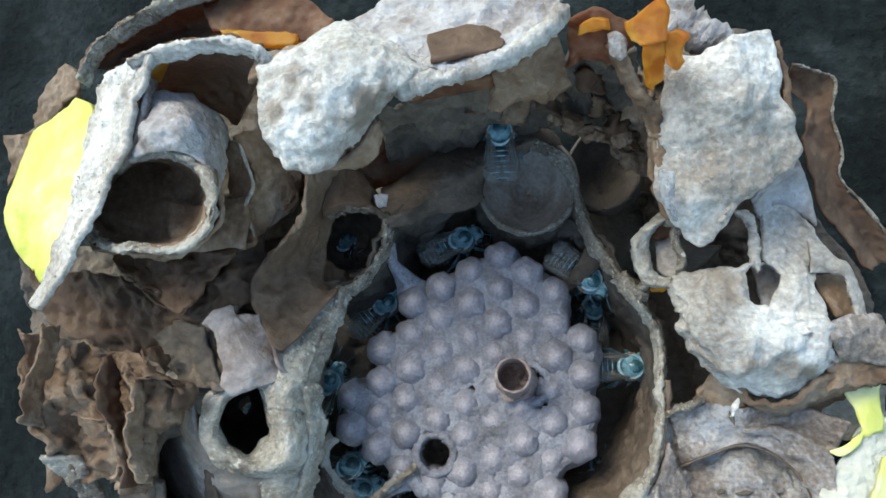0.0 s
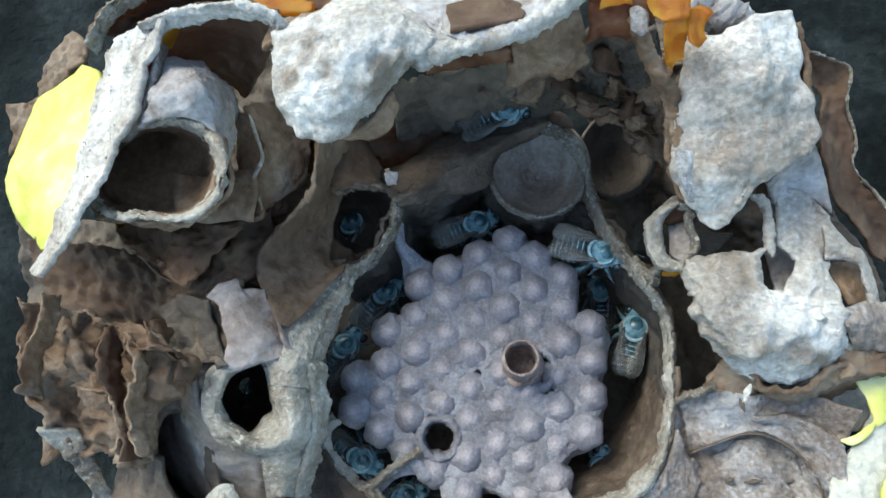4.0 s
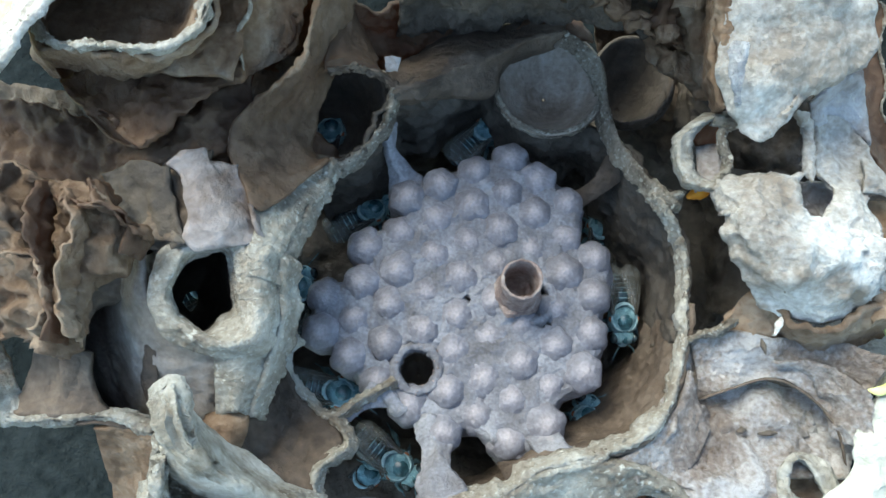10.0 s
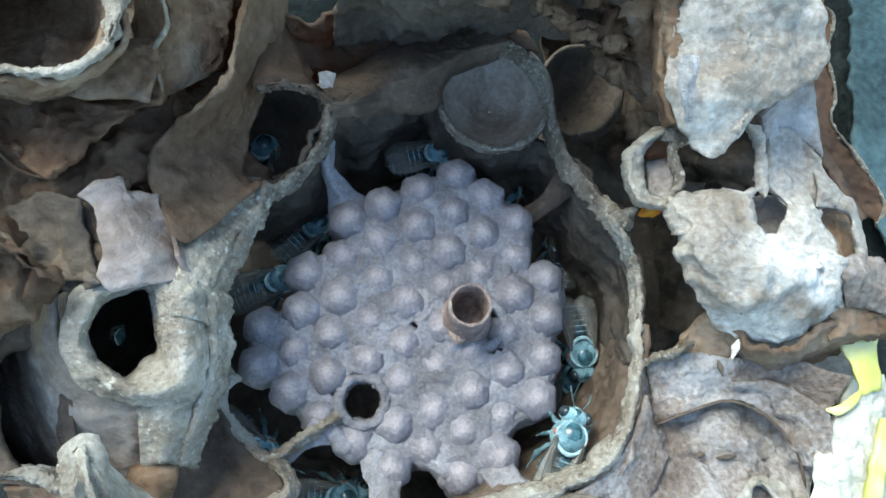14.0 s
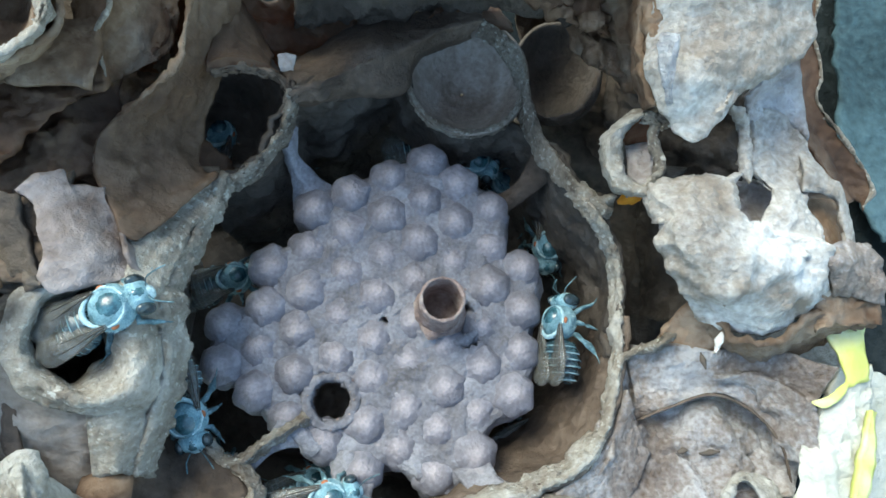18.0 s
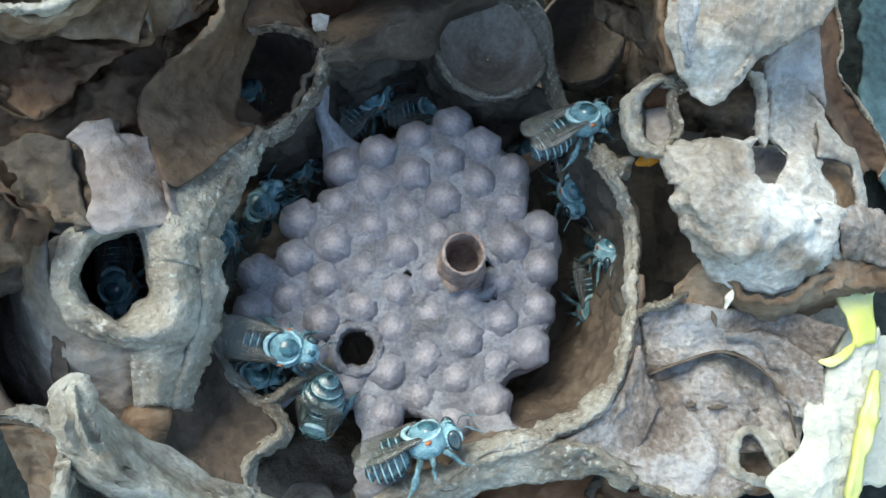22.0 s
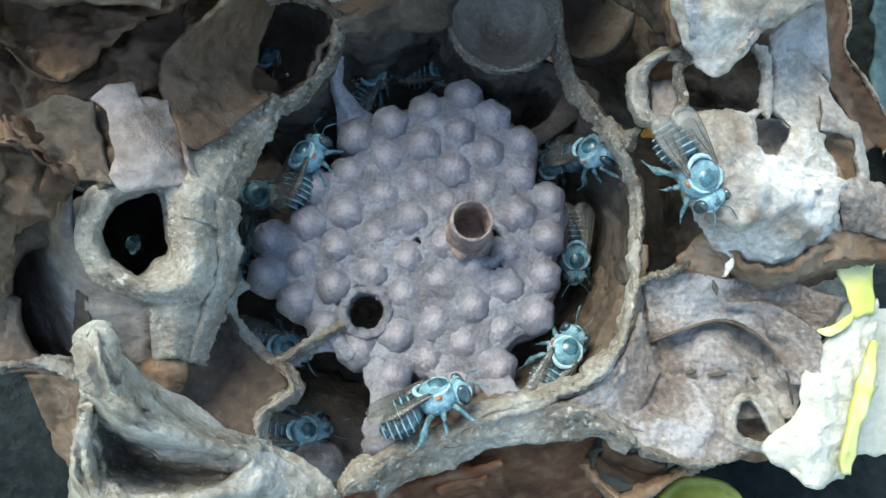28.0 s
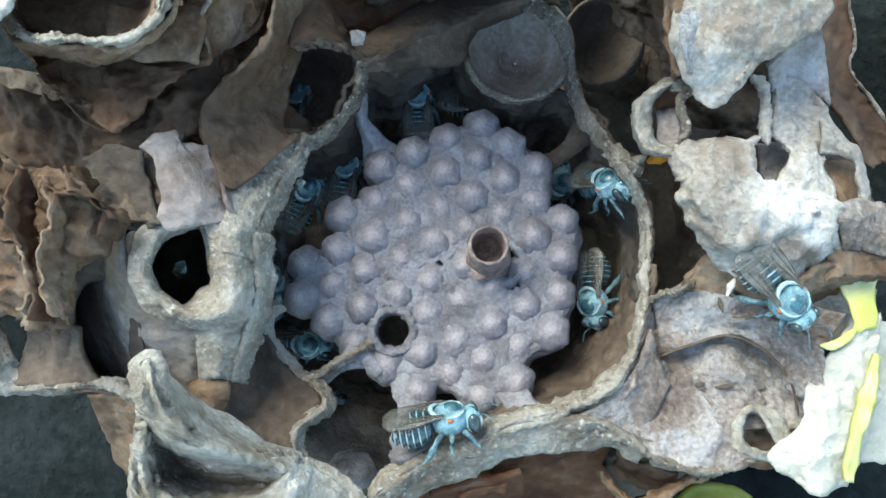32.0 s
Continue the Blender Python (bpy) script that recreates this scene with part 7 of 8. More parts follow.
def make_bee(spread=0.0, curl=-0.035):
    """A small banded bee, head towards +x, feet at about z = -2 mm."""
    bee = thing("bee", "small dark teal bee with pale-banded abdomen", "bee", group="bees in the nest")
    rings, bands = [(-0.45, 0.5), (-0.65, 1.0)], []
    for k in range(6):
        x0 = -0.7 - 0.56 * k
        r = (1.5, 1.76, 1.8, 1.66, 1.32, 0.85)[k]
        rings += [(x0 - 0.07, r * 0.96), (x0 - 0.34, r), (x0 - 0.41, r * 1.015), (x0 - 0.53, r * 1.0), (x0 - 0.55, r * 0.95)]
        bands += [len(rings) - 3]
    rings += [(-4.15, 0.5), (-4.28, 0.15)]
    lathe("abdomen", rings, (SHELL, BAND), bee, bands, n=24, squash=0.82, bend=curl, lump=0.03)
    th = egg("thorax", (1.0, 0, 0.2), (1.62, 1.62, 1.42), PILE, bee, 20, 0.04)
    egg("back_shield", (1.2, 0, 0.55), (1.2, 1.16, 1.14), BACK, th, 20, 0.01)
    limb("scutellum", [(0.45, -1.2, 1.08), (-0.1, -0.85, 1.3), (-0.42, -0.4, 1.38), (-0.5, 0, 1.4), (-0.42, 0.4, 1.38), (-0.1, 0.85, 1.3), (0.45, 1.2, 1.08)], (0.06, 0.15, 0.2, 0.22, 0.2, 0.15, 0.06), FUZZ, th, 9)
    for s in (-1, 1):
        limb("collar_hair", [(2.35, 0.3 * s, 0.95), (2.0, 0.95 * s, 1.0), (1.3, 1.32 * s, 1.02), (0.6, 1.28 * s, 1.08)], (0.06, 0.12, 0.13, 0.06), FUZZ, th, 8)
        egg("tegula", (1.05, 1.42 * s, 0.85), (0.3, 0.2, 0.17), RUST, th, 10, 0.0)
    fleece((1.0, 0, 0.2), (1.62, 1.62, 1.42), 650, 0.2, FUZZ, th, 3, lambda d: -0.5 < d.z < 0.62)
    hd = egg("head", (2.85, 0, -0.2), (0.78, 1.36, 1.15), PILE, bee, 18, 0.04, 9)
    egg("brow", (2.95, 0, 0.3), (0.6, 0.62, 0.66), BACK, hd, 14, 0.02, 4)
    egg("face", (3.4, 0, -0.5), (0.4, 0.55, 0.66), FUZZ, hd, 14, 0.06, 4)
    fleece((2.85, 0, -0.2), (0.78, 1.36, 1.15), 240, 0.17, FUZZ, hd, 5, lambda d: d.z > -0.3)
    for s in (-1, 1):
        egg("eye", (3.0, 1.04 * s, -0.1), (0.56, 0.44, 0.95), EYE_SHELL, hd, 14, 0.0)
        limb("antenna", [(3.6, 0.35 * s, 0.1), (4.0, 0.7 * s, 0.45), (4.2, 0.85 * s, 0.45), (4.75, 1.1 * s, 0.1), (5.2, 1.25 * s, -0.3)], (0.05, 0.045, 0.06, 0.06, 0.045), LEG, hd, 7)
        # folded wings: a long fore wing over a shorter hind wing
        for name, root, end, wide, n in (("wing", (0.75, 1.2 * s, 1.15), (-4.7, (0.5 + spread) * s, 1.2), 1.0, 18), ("hind_wing", (0.3, 1.2 * s, 1.0), (-3.5, (0.85 + spread) * s, 0.95), 0.6, 12)):
            w0, w1 = Vector(root), Vector(end)
            chord = lambda u: 0.12 + wide * math.sin(math.pi * min(1, u * 0.56 + 0.04)) ** 1.5 * (1 if u < 0.8 else math.sqrt(max(0.01, 1 - ((u - 0.8) / 0.205) ** 2)))
            sag = lambda u, v: 0.22 * (1 - v * v) + 0.04 * math.sin(9 * u) - 0.12 * u * u
            sheet = [[tuple(w0.lerp(w1, u) + Vector((0, v * chord(u), sag(u, v)))) for v in np.linspace(-1, 1, 9)] for u in np.linspace(0, 1, n)]
            wg = skin(name, np.array(sheet), WING, bee, thick=0.025, rough=0.03, ragged=0, size=1)
            for v, reach in ((0.96, 0.8), (0.45, 0.72), (-0.15, 0.62)) if name == "wing" else ((0.9, 0.7),):
                limb("vein", [tuple(w0.lerp(w1, u) + Vector((0, s * v * chord(u), sag(u, v) + 0.02))) for u in np.linspace(0.03, reach, 6)], (0.05, 0.045, 0.04, 0.035, 0.03, 0.02), VEIN, wg, 5)
        for k, (x, reach, back) in enumerate(((1.9, 1.0, 0.9), (1.0, 1.25, -0.35), (0.1, 1.4, -1.5))):
            leg = limb("leg", [(x, 0.9 * s, -0.7), (x + 0.2 * back, 1.55 * s, -0.45), (x + 0.5 * back, (1.0 + reach * 0.62) * s, -0.85), (x + 0.72 * back, (1.0 + reach * 0.75) * s, -1.3), (x + 0.95 * back, (1.0 + reach * 0.8) * s, -1.75), (x + 1.3 * back, (1.05 + reach * 0.9) * s, -2.05)],
                       (0.17, 0.26, 0.2, 0.2 if k < 2 else 0.34, 0.15 if k < 2 else 0.26, 0.06), LEG, bee, 9)
            limb("foot", [(x + 1.28 * back, (1.05 + reach * 0.88) * s, -2.04), (x + 1.5 * back, (1.05 + reach * 1.0) * s, -2.1), (x + 1.75 * back, (1.05 + reach * 1.1) * s, -2.1)], (0.06, 0.06, 0.03), LEG, leg, 6)
    for part in bee.children_recursive:
        part.data.transform(Matrix.Scale(1.12, 4))
    return bee


def swing(part, pivot, amounts, phase, rate):
    """Turns a limb to and fro about its root; amounts: degrees about x, y and z."""
    p = Vector(pivot) * MM
    rows = []
    for k in range(41):
        t = 0.8 * k
        a = math.sin(rate * t + phase) + 0.5 * math.sin(2.3 * rate * t + 2 * phase)
        rows.append((t, Matrix.Translation(p) @ pose(0, 0, 0, *(a * d for d in amounts)) @ Matrix.Translation(-p)))
    walk(part, rows)


def motions():
    """Where each bee walks: seconds, place in mm, heading, roll and pitch in degrees."""
    models = [make_bee(), make_bee(0.35, -0.075)]
    swarm = models + [copy_thing(models[k % 2], Matrix.Identity(4)) for k in range(len(BEES) - 2)]
    luck = random.Random(8)
    for b, rows in zip(swarm, BEES):
        walk(b, [(t, pose(x * MM, y * MM, z * MM, roll, -pitch, turn)) for t, x, y, z, turn, roll, pitch in rows])
        for part in b.children_recursive:
            near = sum((v.co for v in part.data.vertices[:6]), Vector()) / 6 / MM
            if part.name.startswith("antenna"):
                swing(part, near, (0, 9, 11), luck.uniform(0, 6), luck.uniform(0.8, 1.5))
            elif part.name.startswith("leg"):
                swing(part, near, (3, 0, 6), luck.uniform(0, 6), luck.uniform(0.5, 1.0))
BEES = [
    [(0, -25.3, -11.6, -12, 20, 0, 0), (5, -18, -14.3, -11, 14, 0, 0), (9, -15.4, -14.6, -8, -23, 0, 0), (10, -14.9, -15.3, -8, -34, 0, 0), (11, -14.5, -13.8, -9, -44, 0, 0), (12, -13.4, -16.4, -10, -16, 0, 0), (14, -15.4, -15.6, -10, 2, 0, 0), (17, -13.4, -15.3, -7, 11, 0, 0), (18, -13.2, -14.7, 2, 16, 0, 0), (19, -12, -14.1, 7, 16, 0, 0), (20, -8.1, -14, 8, 21, -20, 0), (21, -8.2, -14.9, 8.5, 20, -40, 0), (22, -6.3, -14.3, 9, 25, -60, 0), (23, -7.1, -14.4, 9, 31, -60, 0), (24, -6.4, -14.7, 9, 25, -60, 0), (25, -6.8, -15, 9, 21, -60, 0), (27.5, -5.3, -14.1, 9, 26, -60, 0), (28, -5.8, -14.2, 9, 29, -60, 0), (29, -4.9, -13.6, 9, 27, -60, 0), (30, -4.3, -14.4, 9, 20, -60, 0), (31, -6.2, -14.8, 9, 17, -60, 0), (32, -6.6, -14.7, 9, 15, -60, 0)],
    [(0, 7, -10.5, -9, 58, 0, 0), (2, 6.6, -11.3, -9, 68, 0, 0), (4.5, 7.3, -10.4, -8, 79, 0, 0), (5, 6.3, -12.3, -8, 81, 0, 0), (7, 6.8, -9.9, -10, 79, 0, 0), (8, 6.7, -9.8, -9, 80, 0, 0), (9, 6.6, -9.4, -9, 63, 0, 0), (10, 6.5, -10.2, -8, 72, 0, 0), (11, 7.2, -11.3, -7, 82, 0, 0), (12, 6.7, -10.3, -5, 86, 0, 0), (13, 6.9, -10.4, 2, 69, 0, 0), (14, 7.4, -9.3, 2, 72, 0, 0), (14.5, 8.3, -8.3, 2, 80, 0, 0), (16.5, 9.8, -3.3, 0, 92, 0, 0), (17, 9.9, -2.6, 0, 92, 0, 30), (18, 9.6, 1.5, 0, 86, -60, 0), (19, 8.8, 7.2, 1, 92, -60, 0), (20, 7.8, 9.8, 1.5, 104, -50, 0), (20.5, 6.8, 14.7, 2, 104, -20, 0), (21, 3, 16.9, 3, 134, 0, 0), (21.5, 4.6, 19.7, 4, 92, 0, 0), (22, 7.5, 17.1, 6, 30, -25, 0), (22.5, 8.3, 16.2, 7, -9, 0, 20), (23, 9.8, 12.2, 8, -42, 0, 30), (24, 10.1, 11.5, 8, -78, 0, 30), (25, 11.2, 12.1, 8, -69, 0, 30), (25.5, 11.1, 12.2, 9, -65, 0, 20), (27.5, 15.5, 10, 15, -38, 0, 0), (28, 15.7, 7.9, 15, -58, 0, 0), (29, 15, 7.6, 14.5, -100, 30, 0), (30, 16.8, 2.8, 14, -83, 40, 0), (31, 19, -0.6, 13.5, -67, 30, 0), (32, 24.4, -0.4, 13, -48, 0, 0)],
    [(0, -30.9, -11.6, -12, 1, 0, 0), (5, -29.4, -16.7, -12, 5, 0, 0), (10, -29.5, -13.2, -12, -14, 0, 0), (14, -32, -11.6, -11, -35, 0, 0), (16.5, -27.5, -7.9, -5, -55, 0, 0), (17, -27.2, -8.1, 0, -60, 0, 0), (18, -25.1, -6.6, 4, -71, 0, 0), (19, -23.5, -5.1, 2, -25, 0, 0), (20, -21.9, -6.6, 3, -34, 0, 0), (21, -19.5, -9.8, 4, -32, 0, 0), (22, -19.9, -6.1, 4.5, -9, 0, 0), (23, -18.2, -6.8, 4, -8, 0, 0), (24, -17.2, -6.6, 4, -7, 0, 0), (25, -18.5, -6.8, 3, 6, 0, 0), (25.5, -18.6, -6.4, 3, 7, 0, 0), (27.5, -20.1, 7.5, 1, 74, -35, 0), (28, -20.5, 9.1, 0, 72, -35, 0), (29, -21.4, 13.5, -6, 71, 0, 0), (30, -21, 13.4, -7, 66, 0, 0), (31, -20.7, 14.5, -7, 80, 0, 0), (32, -20.6, 13.6, -7, 85, 0, 0)],
    [(0, -39.4, -1.9, -7, 40, 0, 0), (5, -38.4, 0, -7, 46, 0, 0), (10, -39.2, 1.6, -8, 37, 0, 0), (16.5, -38.4, -0.8, -6, 13, 0, 0), (17.5, -31.7, 0.4, 11, 23, 0, 15), (18, -29.1, -0.1, 15, 28, 0, 15), (18.5, -24.8, 2.5, 16, 43, 0, 0), (19, -23.8, 5.1, 17, 44, 0, 0), (19.5, -23.8, 9, 14.5, 39, 0, 0), (20, -21.2, 10.6, 9, 5, 0, 0), (20.5, -21, 12.5, 2, 9, 0, 0), (21, -21, 14.4, -5, 12, 0, 0), (22, -24.6, 9.2, -6, 51, 0, 45), (22.5, -25.1, 8.5, -5.5, -1, 0, 45), (23, -25.5, 7.9, -5, -54, 0, 45), (24, -25.6, 9, -5, -64, 0, 45), (25, -25.2, 8.9, -6, -54, 0, 45), (27.5, -29.8, 4.2, -9, -73, 0, 0), (28, -29.2, 1.9, -9, -81, 0, 0), (29, -28.8, 0.9, -8, -82, 0, 0), (30, -28.5, 1.6, -8, -84, 0, 0), (31, -29.3, 2.3, -9, -82, 0, 0), (32, -28.9, 1.1, -9, -79, 0, 0)],
    [(0, -42.4, -3.3, -15, 0, 0, 0), (20, -42.6, 3.6, -13, -18, 0, 0), (21, -40.6, 1.9, -9, -27, 0, 0), (22, -35.5, -0.4, 3, -82, 0, 0), (22.5, -35.7, -4.5, 2, -70, 0, 0), (23.5, -41.7, 4, -11, -34, 0, 0), (25.5, -42.7, 3.6, -13, 6, 0, 0), (28, -41.4, 0.9, -9, 26, 0, 0), (29, -41.3, 2.2, -8, 14, 0, 0), (30, -40.9, 1.6, -9, 4, 0, 0), (31, -42, 1.5, -11, 3, 0, 0), (32, -41.3, 1.3, -9, 45, 0, 0)],
    [(0, -3.7, 32.4, 5, 91, 0, 10), (1, -3.7, 30.8, 5, 91, 0, 10), (2, -2.4, 30.3, 5, 84, 0, 10), (3.25, -4.1, 32.4, 4.5, 48, 0, 5), (4.5, -5.9, 34.5, 4, 11, 0, 0), (5, -4.7, 36, 2, 3, 0, 0), (6, -1.8, 39.4, -5, -18, 0, 0), (8, -1.6, 35, -11, 40, 0, 0), (14, -2.5, 31, -15, 60, 0, 0), (32, -3.2, 29.6, -16, 80, 0, 0)],
    [(0, -10.7, 21.9, -6, 24, 0, 0), (1, -9.6, 22.6, -6, 24, 0, 0), (2, -7.4, 21.6, -6, 9, 0, 0), (4.5, -10.3, 22, -6, 22, 0, 0), (5, -10.6, 21.4, -6, -17, 0, 0), (6, -8.7, 22.1, -6, 24, 0, 0), (7, -7.5, 22.3, -6, 14, 0, 0), (8, -10, 24.1, -10, 15, 0, 0), (9, -12.2, 27.1, -12, 6, 0, 0), (10, -7.6, 24.3, -8, 47, 0, 0), (11, -7.7, 24.2, -8, 85, 0, 0), (12, -8.5, 24.1, -9, 65, 0, 0), (12.5, -9.3, 22.9, -7, 3, 0, 0), (13, -10.1, 21.7, -5, -58, 0, 0), (13.5, -8.6, 22.5, -6, -22, 0, 0), (14, -7, 23.3, -7, 15, 0, 0), (17, 1.6, 21.8, -8, -39, 0, 0), (18, 0.6, 22.4, -8, -28, 0, 0), (20, -10.7, 22.3, -8, 14, 0, 0), (22, -14.2, 22.4, -7, 51, 0, 0), (23.5, -14.7, 22.5, -8, 28, 0, 0), (25, -14.8, 22.4, -9, 17, 0, 0), (27.5, -14.2, 22.6, -7, 69, 0, 0), (28, -15.3, 21.9, -7, 67, 0, 0), (30, -16.1, 21.4, -8, 51, 0, 0), (31, -13.4, 23.3, -8, 82, 0, 0), (32, -12.3, 23.2, -7, 96, 0, 0)],
    [(0, 6.3, 16.8, -4, -37, 0, 0), (1, 6.1, 16.5, -4, -40, 0, 0), (2, 5.9, 15.7, 0, -44, 0, 0), (4.5, 6.1, 17.2, 2, 1, 0, 0), (5, 5.2, 16.2, 3, 24, 0, 70), (6, 4.2, 17.3, 3, 61, 0, 74), (7, 3.1, 17.9, 3, 76, 0, 70), (7.5, 3.6, 17.8, 1.5, 16, 0, 35), (8, 4.1, 17.7, 0, -44, 0, 0), (8.5, 7.2, 15.6, -6, -69, 0, 0), (9, 10.3, 8.1, -8, -86, 0, 0), (10, 10.7, 3.9, -8, -84, 0, 0), (11, 10.9, 2.1, -9, -58, 0, 0), (12, 11.3, 5.9, -8, -80, 0, 0), (13, 12.8, 4.5, -7, -86, 0, 0), (14, 11, 2.1, -7, -80, 0, 0), (17, 13.5, 9.1, -11, -91, 0, 0), (18, 10.4, 13.5, -9, -95, 0, 0), (19, 14, 7.5, -11, -95, 0, 0), (20, 14.5, 4.6, -9, -96, 0, 0), (21, 14.1, 3.5, -8, -59, 0, 0), (22, 14.4, 7.6, -6, -79, 0, 48), (23, 13.8, 6, -9, -76, 0, 48), (24, 13.9, -0.9, -9, -77, 0, 48), (25, 13, 2.7, -7, -77, 0, 48), (27.5, 10.3, 6.3, -9, -82, 0, 0), (28, 10.3, 4.3, -8, -85, 0, 0), (29, 9.9, 1.9, -5, -86, 50, 0), (30, 10.1, 0.2, -5, -83, 50, 0), (31, 10, 0.2, -5, -83, 45, 0), (32, 10.3, 0.5, -5, -86, 40, 0)],
    [(0, 11, 5, -6, 0, 0, 0), (1, 10.9, 5.6, -6, 10, 0, 0), (2, 11.1, 5.4, -6, 20, 0, 0), (4.5, 11.5, 7.8, -6, 87, 0, 0), (5, 9.7, 8.8, -7, 95, 0, 0), (6, 9.4, 14.2, -10, 109, 0, 0), (7, 7.4, 13.8, -9, 115, 0, 0), (9, 4.7, -0.9, -14, 103, 0, 0), (14, 11.1, -2.6, -13, 80, 0, 0), (17, 9, -9.4, -12, 40, 0, 0), (18, 8.8, -8.2, -10, 30, 0, 0), (19, 7.6, -9.4, -10, 30, 0, 0), (20, 7.3, -9.7, -10, 30, 0, 0), (21, 12.3, -5.5, -13, -17, 0, 0), (22, 13.8, 2, -11, -79, 0, 0), (25, 10.7, -1.8, -12, -77, 0, 0), (25.25, 11, -3, -12, -41, 0, 0), (25.5, 11.3, -4.3, -12, -5, 0, 0), (27.5, 8, -7.9, 0, 65, 0, 0), (28, 7.5, -9.2, 1, 63, 0, 0), (28.5, 5.7, -11.5, 1, 23, 0, 0), (29, 3.1, -13.6, 0, 4, 0, 0), (30, 3.8, -14.2, -9, -6, 0, 0), (32, 7, -12.4, -9, 33, 0, 0)],
    [(0, -28.4, 2.2, -7, 62, 0, 0), (1, -28.9, 1.4, -7, 66, 0, 0), (2, -28.6, 1.4, -7, 61, 0, 0), (4.5, -26.7, 5.2, -7, 53, 0, 0), (5, -27.1, 2.2, -7, 66, 0, 0), (6, -26.8, 4.4, -7, 44, 0, 0), (7, -26.2, 4.9, -6, 26, 0, 0), (8, -26.6, 4.1, -7, 19, 0, 0), (9, -27.2, 2.2, -7, 48, 0, 0), (10, -27.3, 1.7, -7, 88, 0, 0), (11, -28, 2, -7, 77, 0, 0), (12, -28, 2.6, -8, 66, 0, 0), (13, -23.6, 6.9, -6, 35, 0, 0), (14, -23.5, 6.7, -6, 24, 0, 0), (17, -26.5, 6, -9, 23, 0, 0), (18, -25.6, 7, -10, 23, 0, 0), (20, -29, 3.8, -11, 45, 0, 0), (21, -29.3, 3.5, -9, 66, 0, 0), (22, -28.6, 4.1, -7, 87, 0, 0), (24, -28, 0.9, -7, 78, 0, 0), (25, -27.6, 1.1, -7, 78, 0, 0), (27.5, -29.5, 1.2, -10, 68, 0, 0), (30, -28.7, -1.7, -11, 66, 0, 0), (32, -30.1, -4.3, -12, 65, 0, 0)],
    [(0, -26.5, -8.4, -10, 29, 0, 0), (1, -26.1, -8.5, -8, 20, 0, 0), (2, -24.5, -8.2, -6, -18, 0, 0), (4.5, -23.9, -8.3, -6, -31, 0, 0), (5, -23.2, -8.8, -6, -34, 0, 0), (6, -24.6, -7.8, -7, -37, 0, 0), (7, -25.1, -7.5, -7, -18, 0, 0), (8, -24.8, -8.2, -7, -27, 0, 0), (9, -22.2, -9.3, -6, -14, 0, 0), (10, -22.2, -8.5, -6, -5, 0, 0), (11, -22.6, -8.8, -7, -25, 0, 0), (12, -23.9, -9.3, -6, -40, 0, 0), (13, -25, -8.5, -7, -40, 0, 0), (14, -23.8, -10.6, -6, -35, 0, 0), (16.5, -25.6, -13.5, -12, -27, 0, 0), (20, -25.5, -10.2, -13, -18, 0, 0), (25.5, -25.1, -7.3, -13, 5, 0, 0), (27.5, -23.3, -9.6, -8, -25, 0, 0), (28, -22.8, -9.4, -8, -15, 0, 0), (29, -24.6, -9.4, -7, -25, 0, 0), (30, -24.5, -8, -7, -11, 0, 0), (32, -25.4, -7.6, -12, 4, 0, 0)],
    [(0, -20.1, -10.9, -14, 39, 0, 0), (10, -18.3, -18.1, -13, 44, 0, 0), (17, -15.1, -15.3, -13, 41, 0, 0), (20, -17.4, -13.8, -9, -27, 0, 0), (21, -15.9, -14.6, -4, -46, 0, 0), (22, -15.4, -12.3, 1.5, -105, 0, -60), (23, -14.9, -13.5, 1.5, -88, 0, -60), (24, -14.1, -13.5, 1.5, -84, 0, -60), (25, -14.9, -13.4, 1.5, -69, 0, -60), (25.5, -15.3, -13.3, 1.5, -54, 0, -60), (27.5, -16.5, -14.1, -5, 4, 0, -10), (28, -20, -18.7, -10, 4, 0, 0), (32, -22.9, -15.2, -14, 4, 0, 0)],
    [(0, 8.3, 12.6, -14, 88, 0, 0), (10, 9, 14.5, -14, 92, 0, 0), (18, 10.8, 14.8, -14, 90, 0, 0), (19.5, 10.3, 15.3, -10, 26, 0, 0), (21, 9.7, 15.8, -6, -39, 0, 0), (22, 9.8, 14.7, -5, -79, 0, 0), (23, 12.3, 11.9, -6, -56, 0, 0), (24, 14.3, 10.4, -7, -36, 0, 0), (25, 12.5, 12.9, -6, -57, 0, 0), (27.5, 9.3, 14.3, 1, -5, 0, 58), (28, 9.7, 13.4, 0, -16, 0, 58), (29, 10, 12.6, 0, -38, 0, 58), (30, 9.7, 13.4, 0, -43, 0, 58), (31, 9.2, 15, 1, -28, 0, 58), (32, 10.2, 12.3, 1, -33, 0, 58)],
    [(0, 4.6, 23.2, -13, 59, 0, 0), (9, 0.5, 21.2, -14, 66, 0, 0), (20, 5.8, 20.6, -14, 43, 0, 0), (25.5, 5.9, 18.7, -12, 46, 0, 0), (27.5, 7.3, 14.3, -9, 64, 0, 0), (28, 7.1, 14, -9, 64, 0, 40), (29, 7.1, 13.8, -8, 54, 0, 40), (30, 7, 13.3, -9, 54, 0, 40), (31, 7.1, 13.6, -9, 53, 0, 40), (32, 6.5, 14.6, -10, 54, 0, 40)],
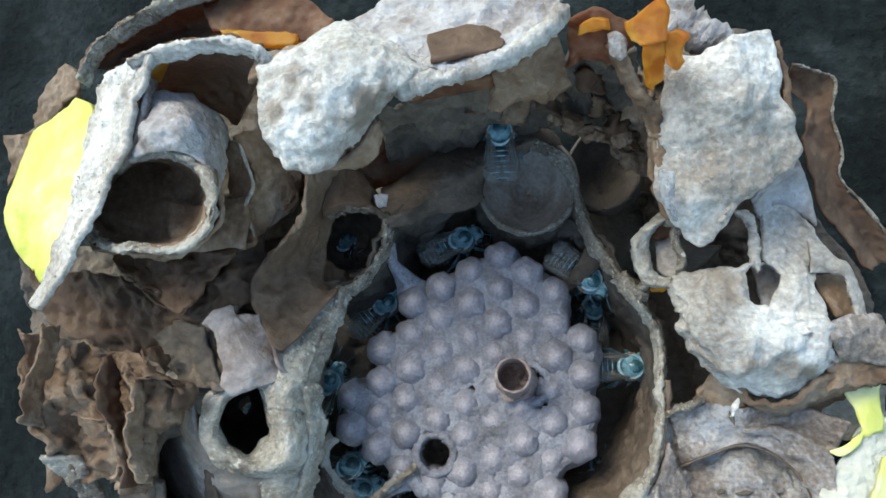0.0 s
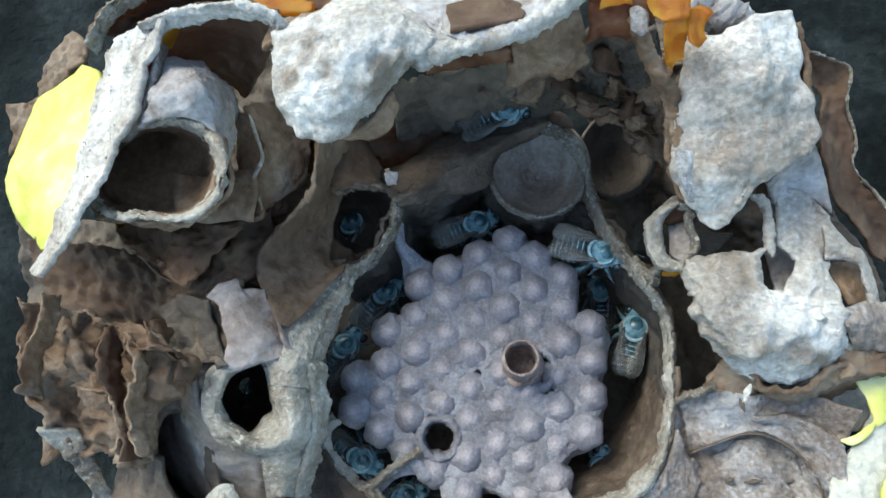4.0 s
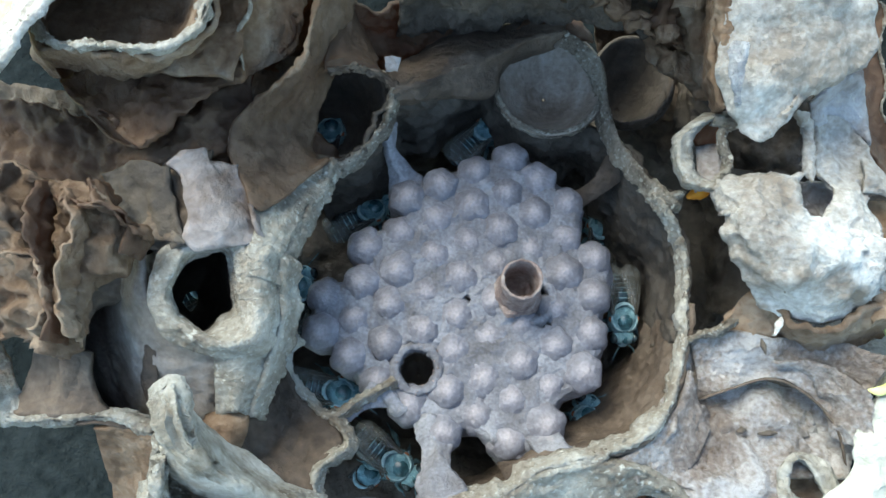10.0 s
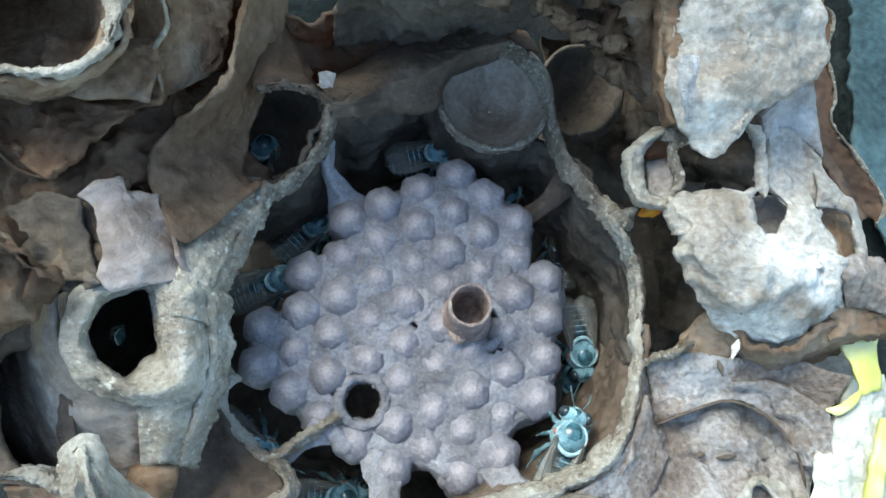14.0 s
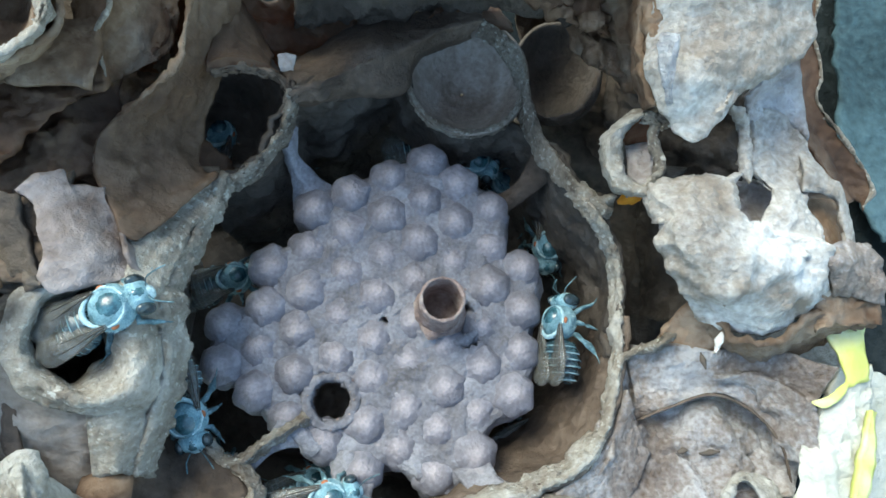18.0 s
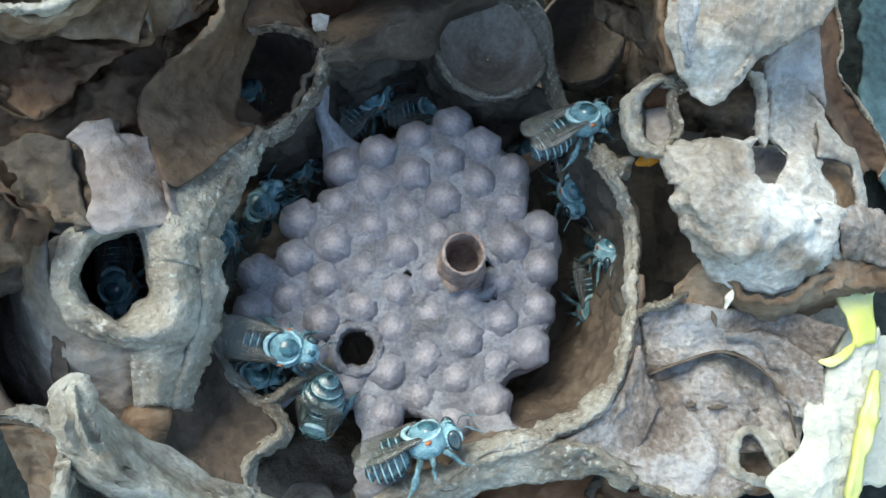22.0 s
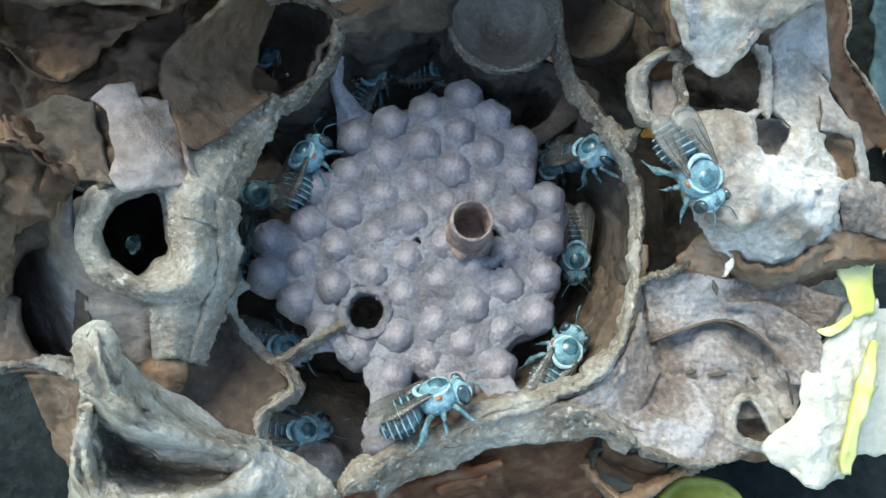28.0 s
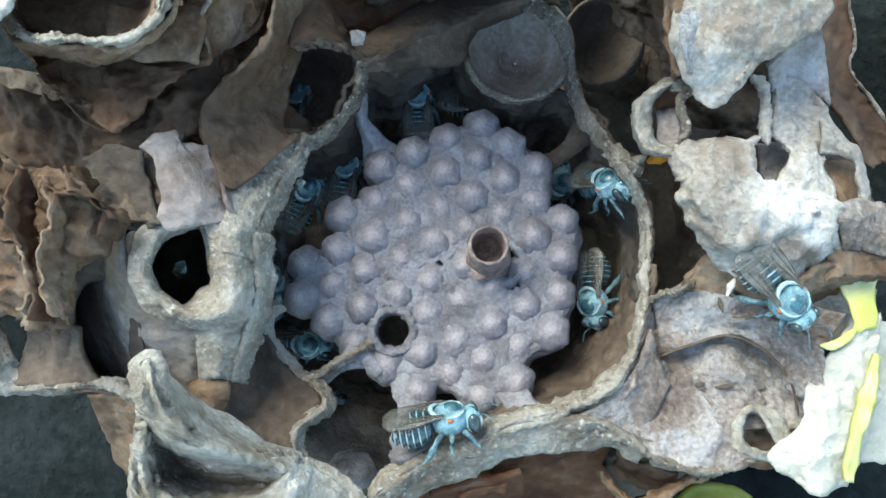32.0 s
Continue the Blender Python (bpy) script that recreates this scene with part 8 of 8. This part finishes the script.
    [(0, -21.1, 13.1, -7, 40, 0, 0), (1, -20.5, 12.5, -7, 40, 0, 0), (2, -20.3, 12.6, -7, 50, 0, 0), (5, -22.5, 12.2, -9, 45, 0, 0), (6, -22, 12, -9, 34, 0, 0), (7, -22.4, 11.9, -7, 35, 0, 0), (8, -24.5, 12.8, -11, 35, 0, 0), (11, -19.9, 13.3, -9, 36, 0, 0), (14, -20.5, 14, -10, 46, 0, 0), (18, -21.3, 18, -11, 45, 0, 0), (20, -21.4, 17.5, -11, 35, 0, 0), (21, -22, 15.3, -7, 16, 0, 0), (22, -21.8, 14.7, -9, 36, 0, 40), (22.75, -21.8, 14.8, -8.5, -9, 0, 40), (23.5, -21.8, 14.9, -8, -55, 0, 40), (24, -21.2, 15.3, -8, -55, 0, 40), (25, -21.7, 13, -6, -45, 0, 40), (25.5, -22.4, 12.6, -7, -25, 0, 40), (27.5, -22.2, 14.3, -11, 5, 0, 0), (28, -28.5, 7.6, -10, 15, 0, 0), (29, -26.5, 7.3, -7, 14, 0, 0), (30, -26.5, 8, -7, 23, 0, 0), (31, -25.6, 9, -7, 24, 0, 0), (32, -25.4, 10.3, -7, 66, 0, 0)],
    [(0, -26.5, 21.9, -7, 71, 0, 0), (11, -26.2, 21.3, -6, 78, 0, 0), (14, -26.3, 21.4, -6, 82, 0, 0), (20, -27.2, 21.5, -6, 86, 0, 0), (27.5, -27.5, 22.5, -6, 83, 0, 0), (32, -27.5, 22.4, -6, 78, 0, 0)],
    [(0, -3.5, 24, -12, -2, 0, 0), (2, -3.3, 23.6, -11, -1, 0, 0), (5, -1.4, 23.4, -9, 4, 0, 0), (6, 0.5, 21.9, -7, 33, 0, 0), (8, -0.6, 24.9, -12, 4, 0, 0), (22, -7.3, 23.9, -10, 15, 0, 0), (22.75, -8.3, 25.7, -9, -30, 0, 0), (23.5, -9.3, 27.4, -8, -75, 0, 0), (24, -9.6, 27.6, -7, -75, 0, 0), (25, -10.3, 26.5, -7, -66, 0, 0), (25.5, -10.9, 25.7, -9, -56, 0, 0), (28, -7.6, 25.8, -11, 5, 0, 0), (30, 0.6, 23.4, -9, -17, 0, 0), (31, -4.5, 25.7, -9, -18, 0, 0), (32, -4.8, 25.4, -10, 3, 0, 0)],
]

motions()
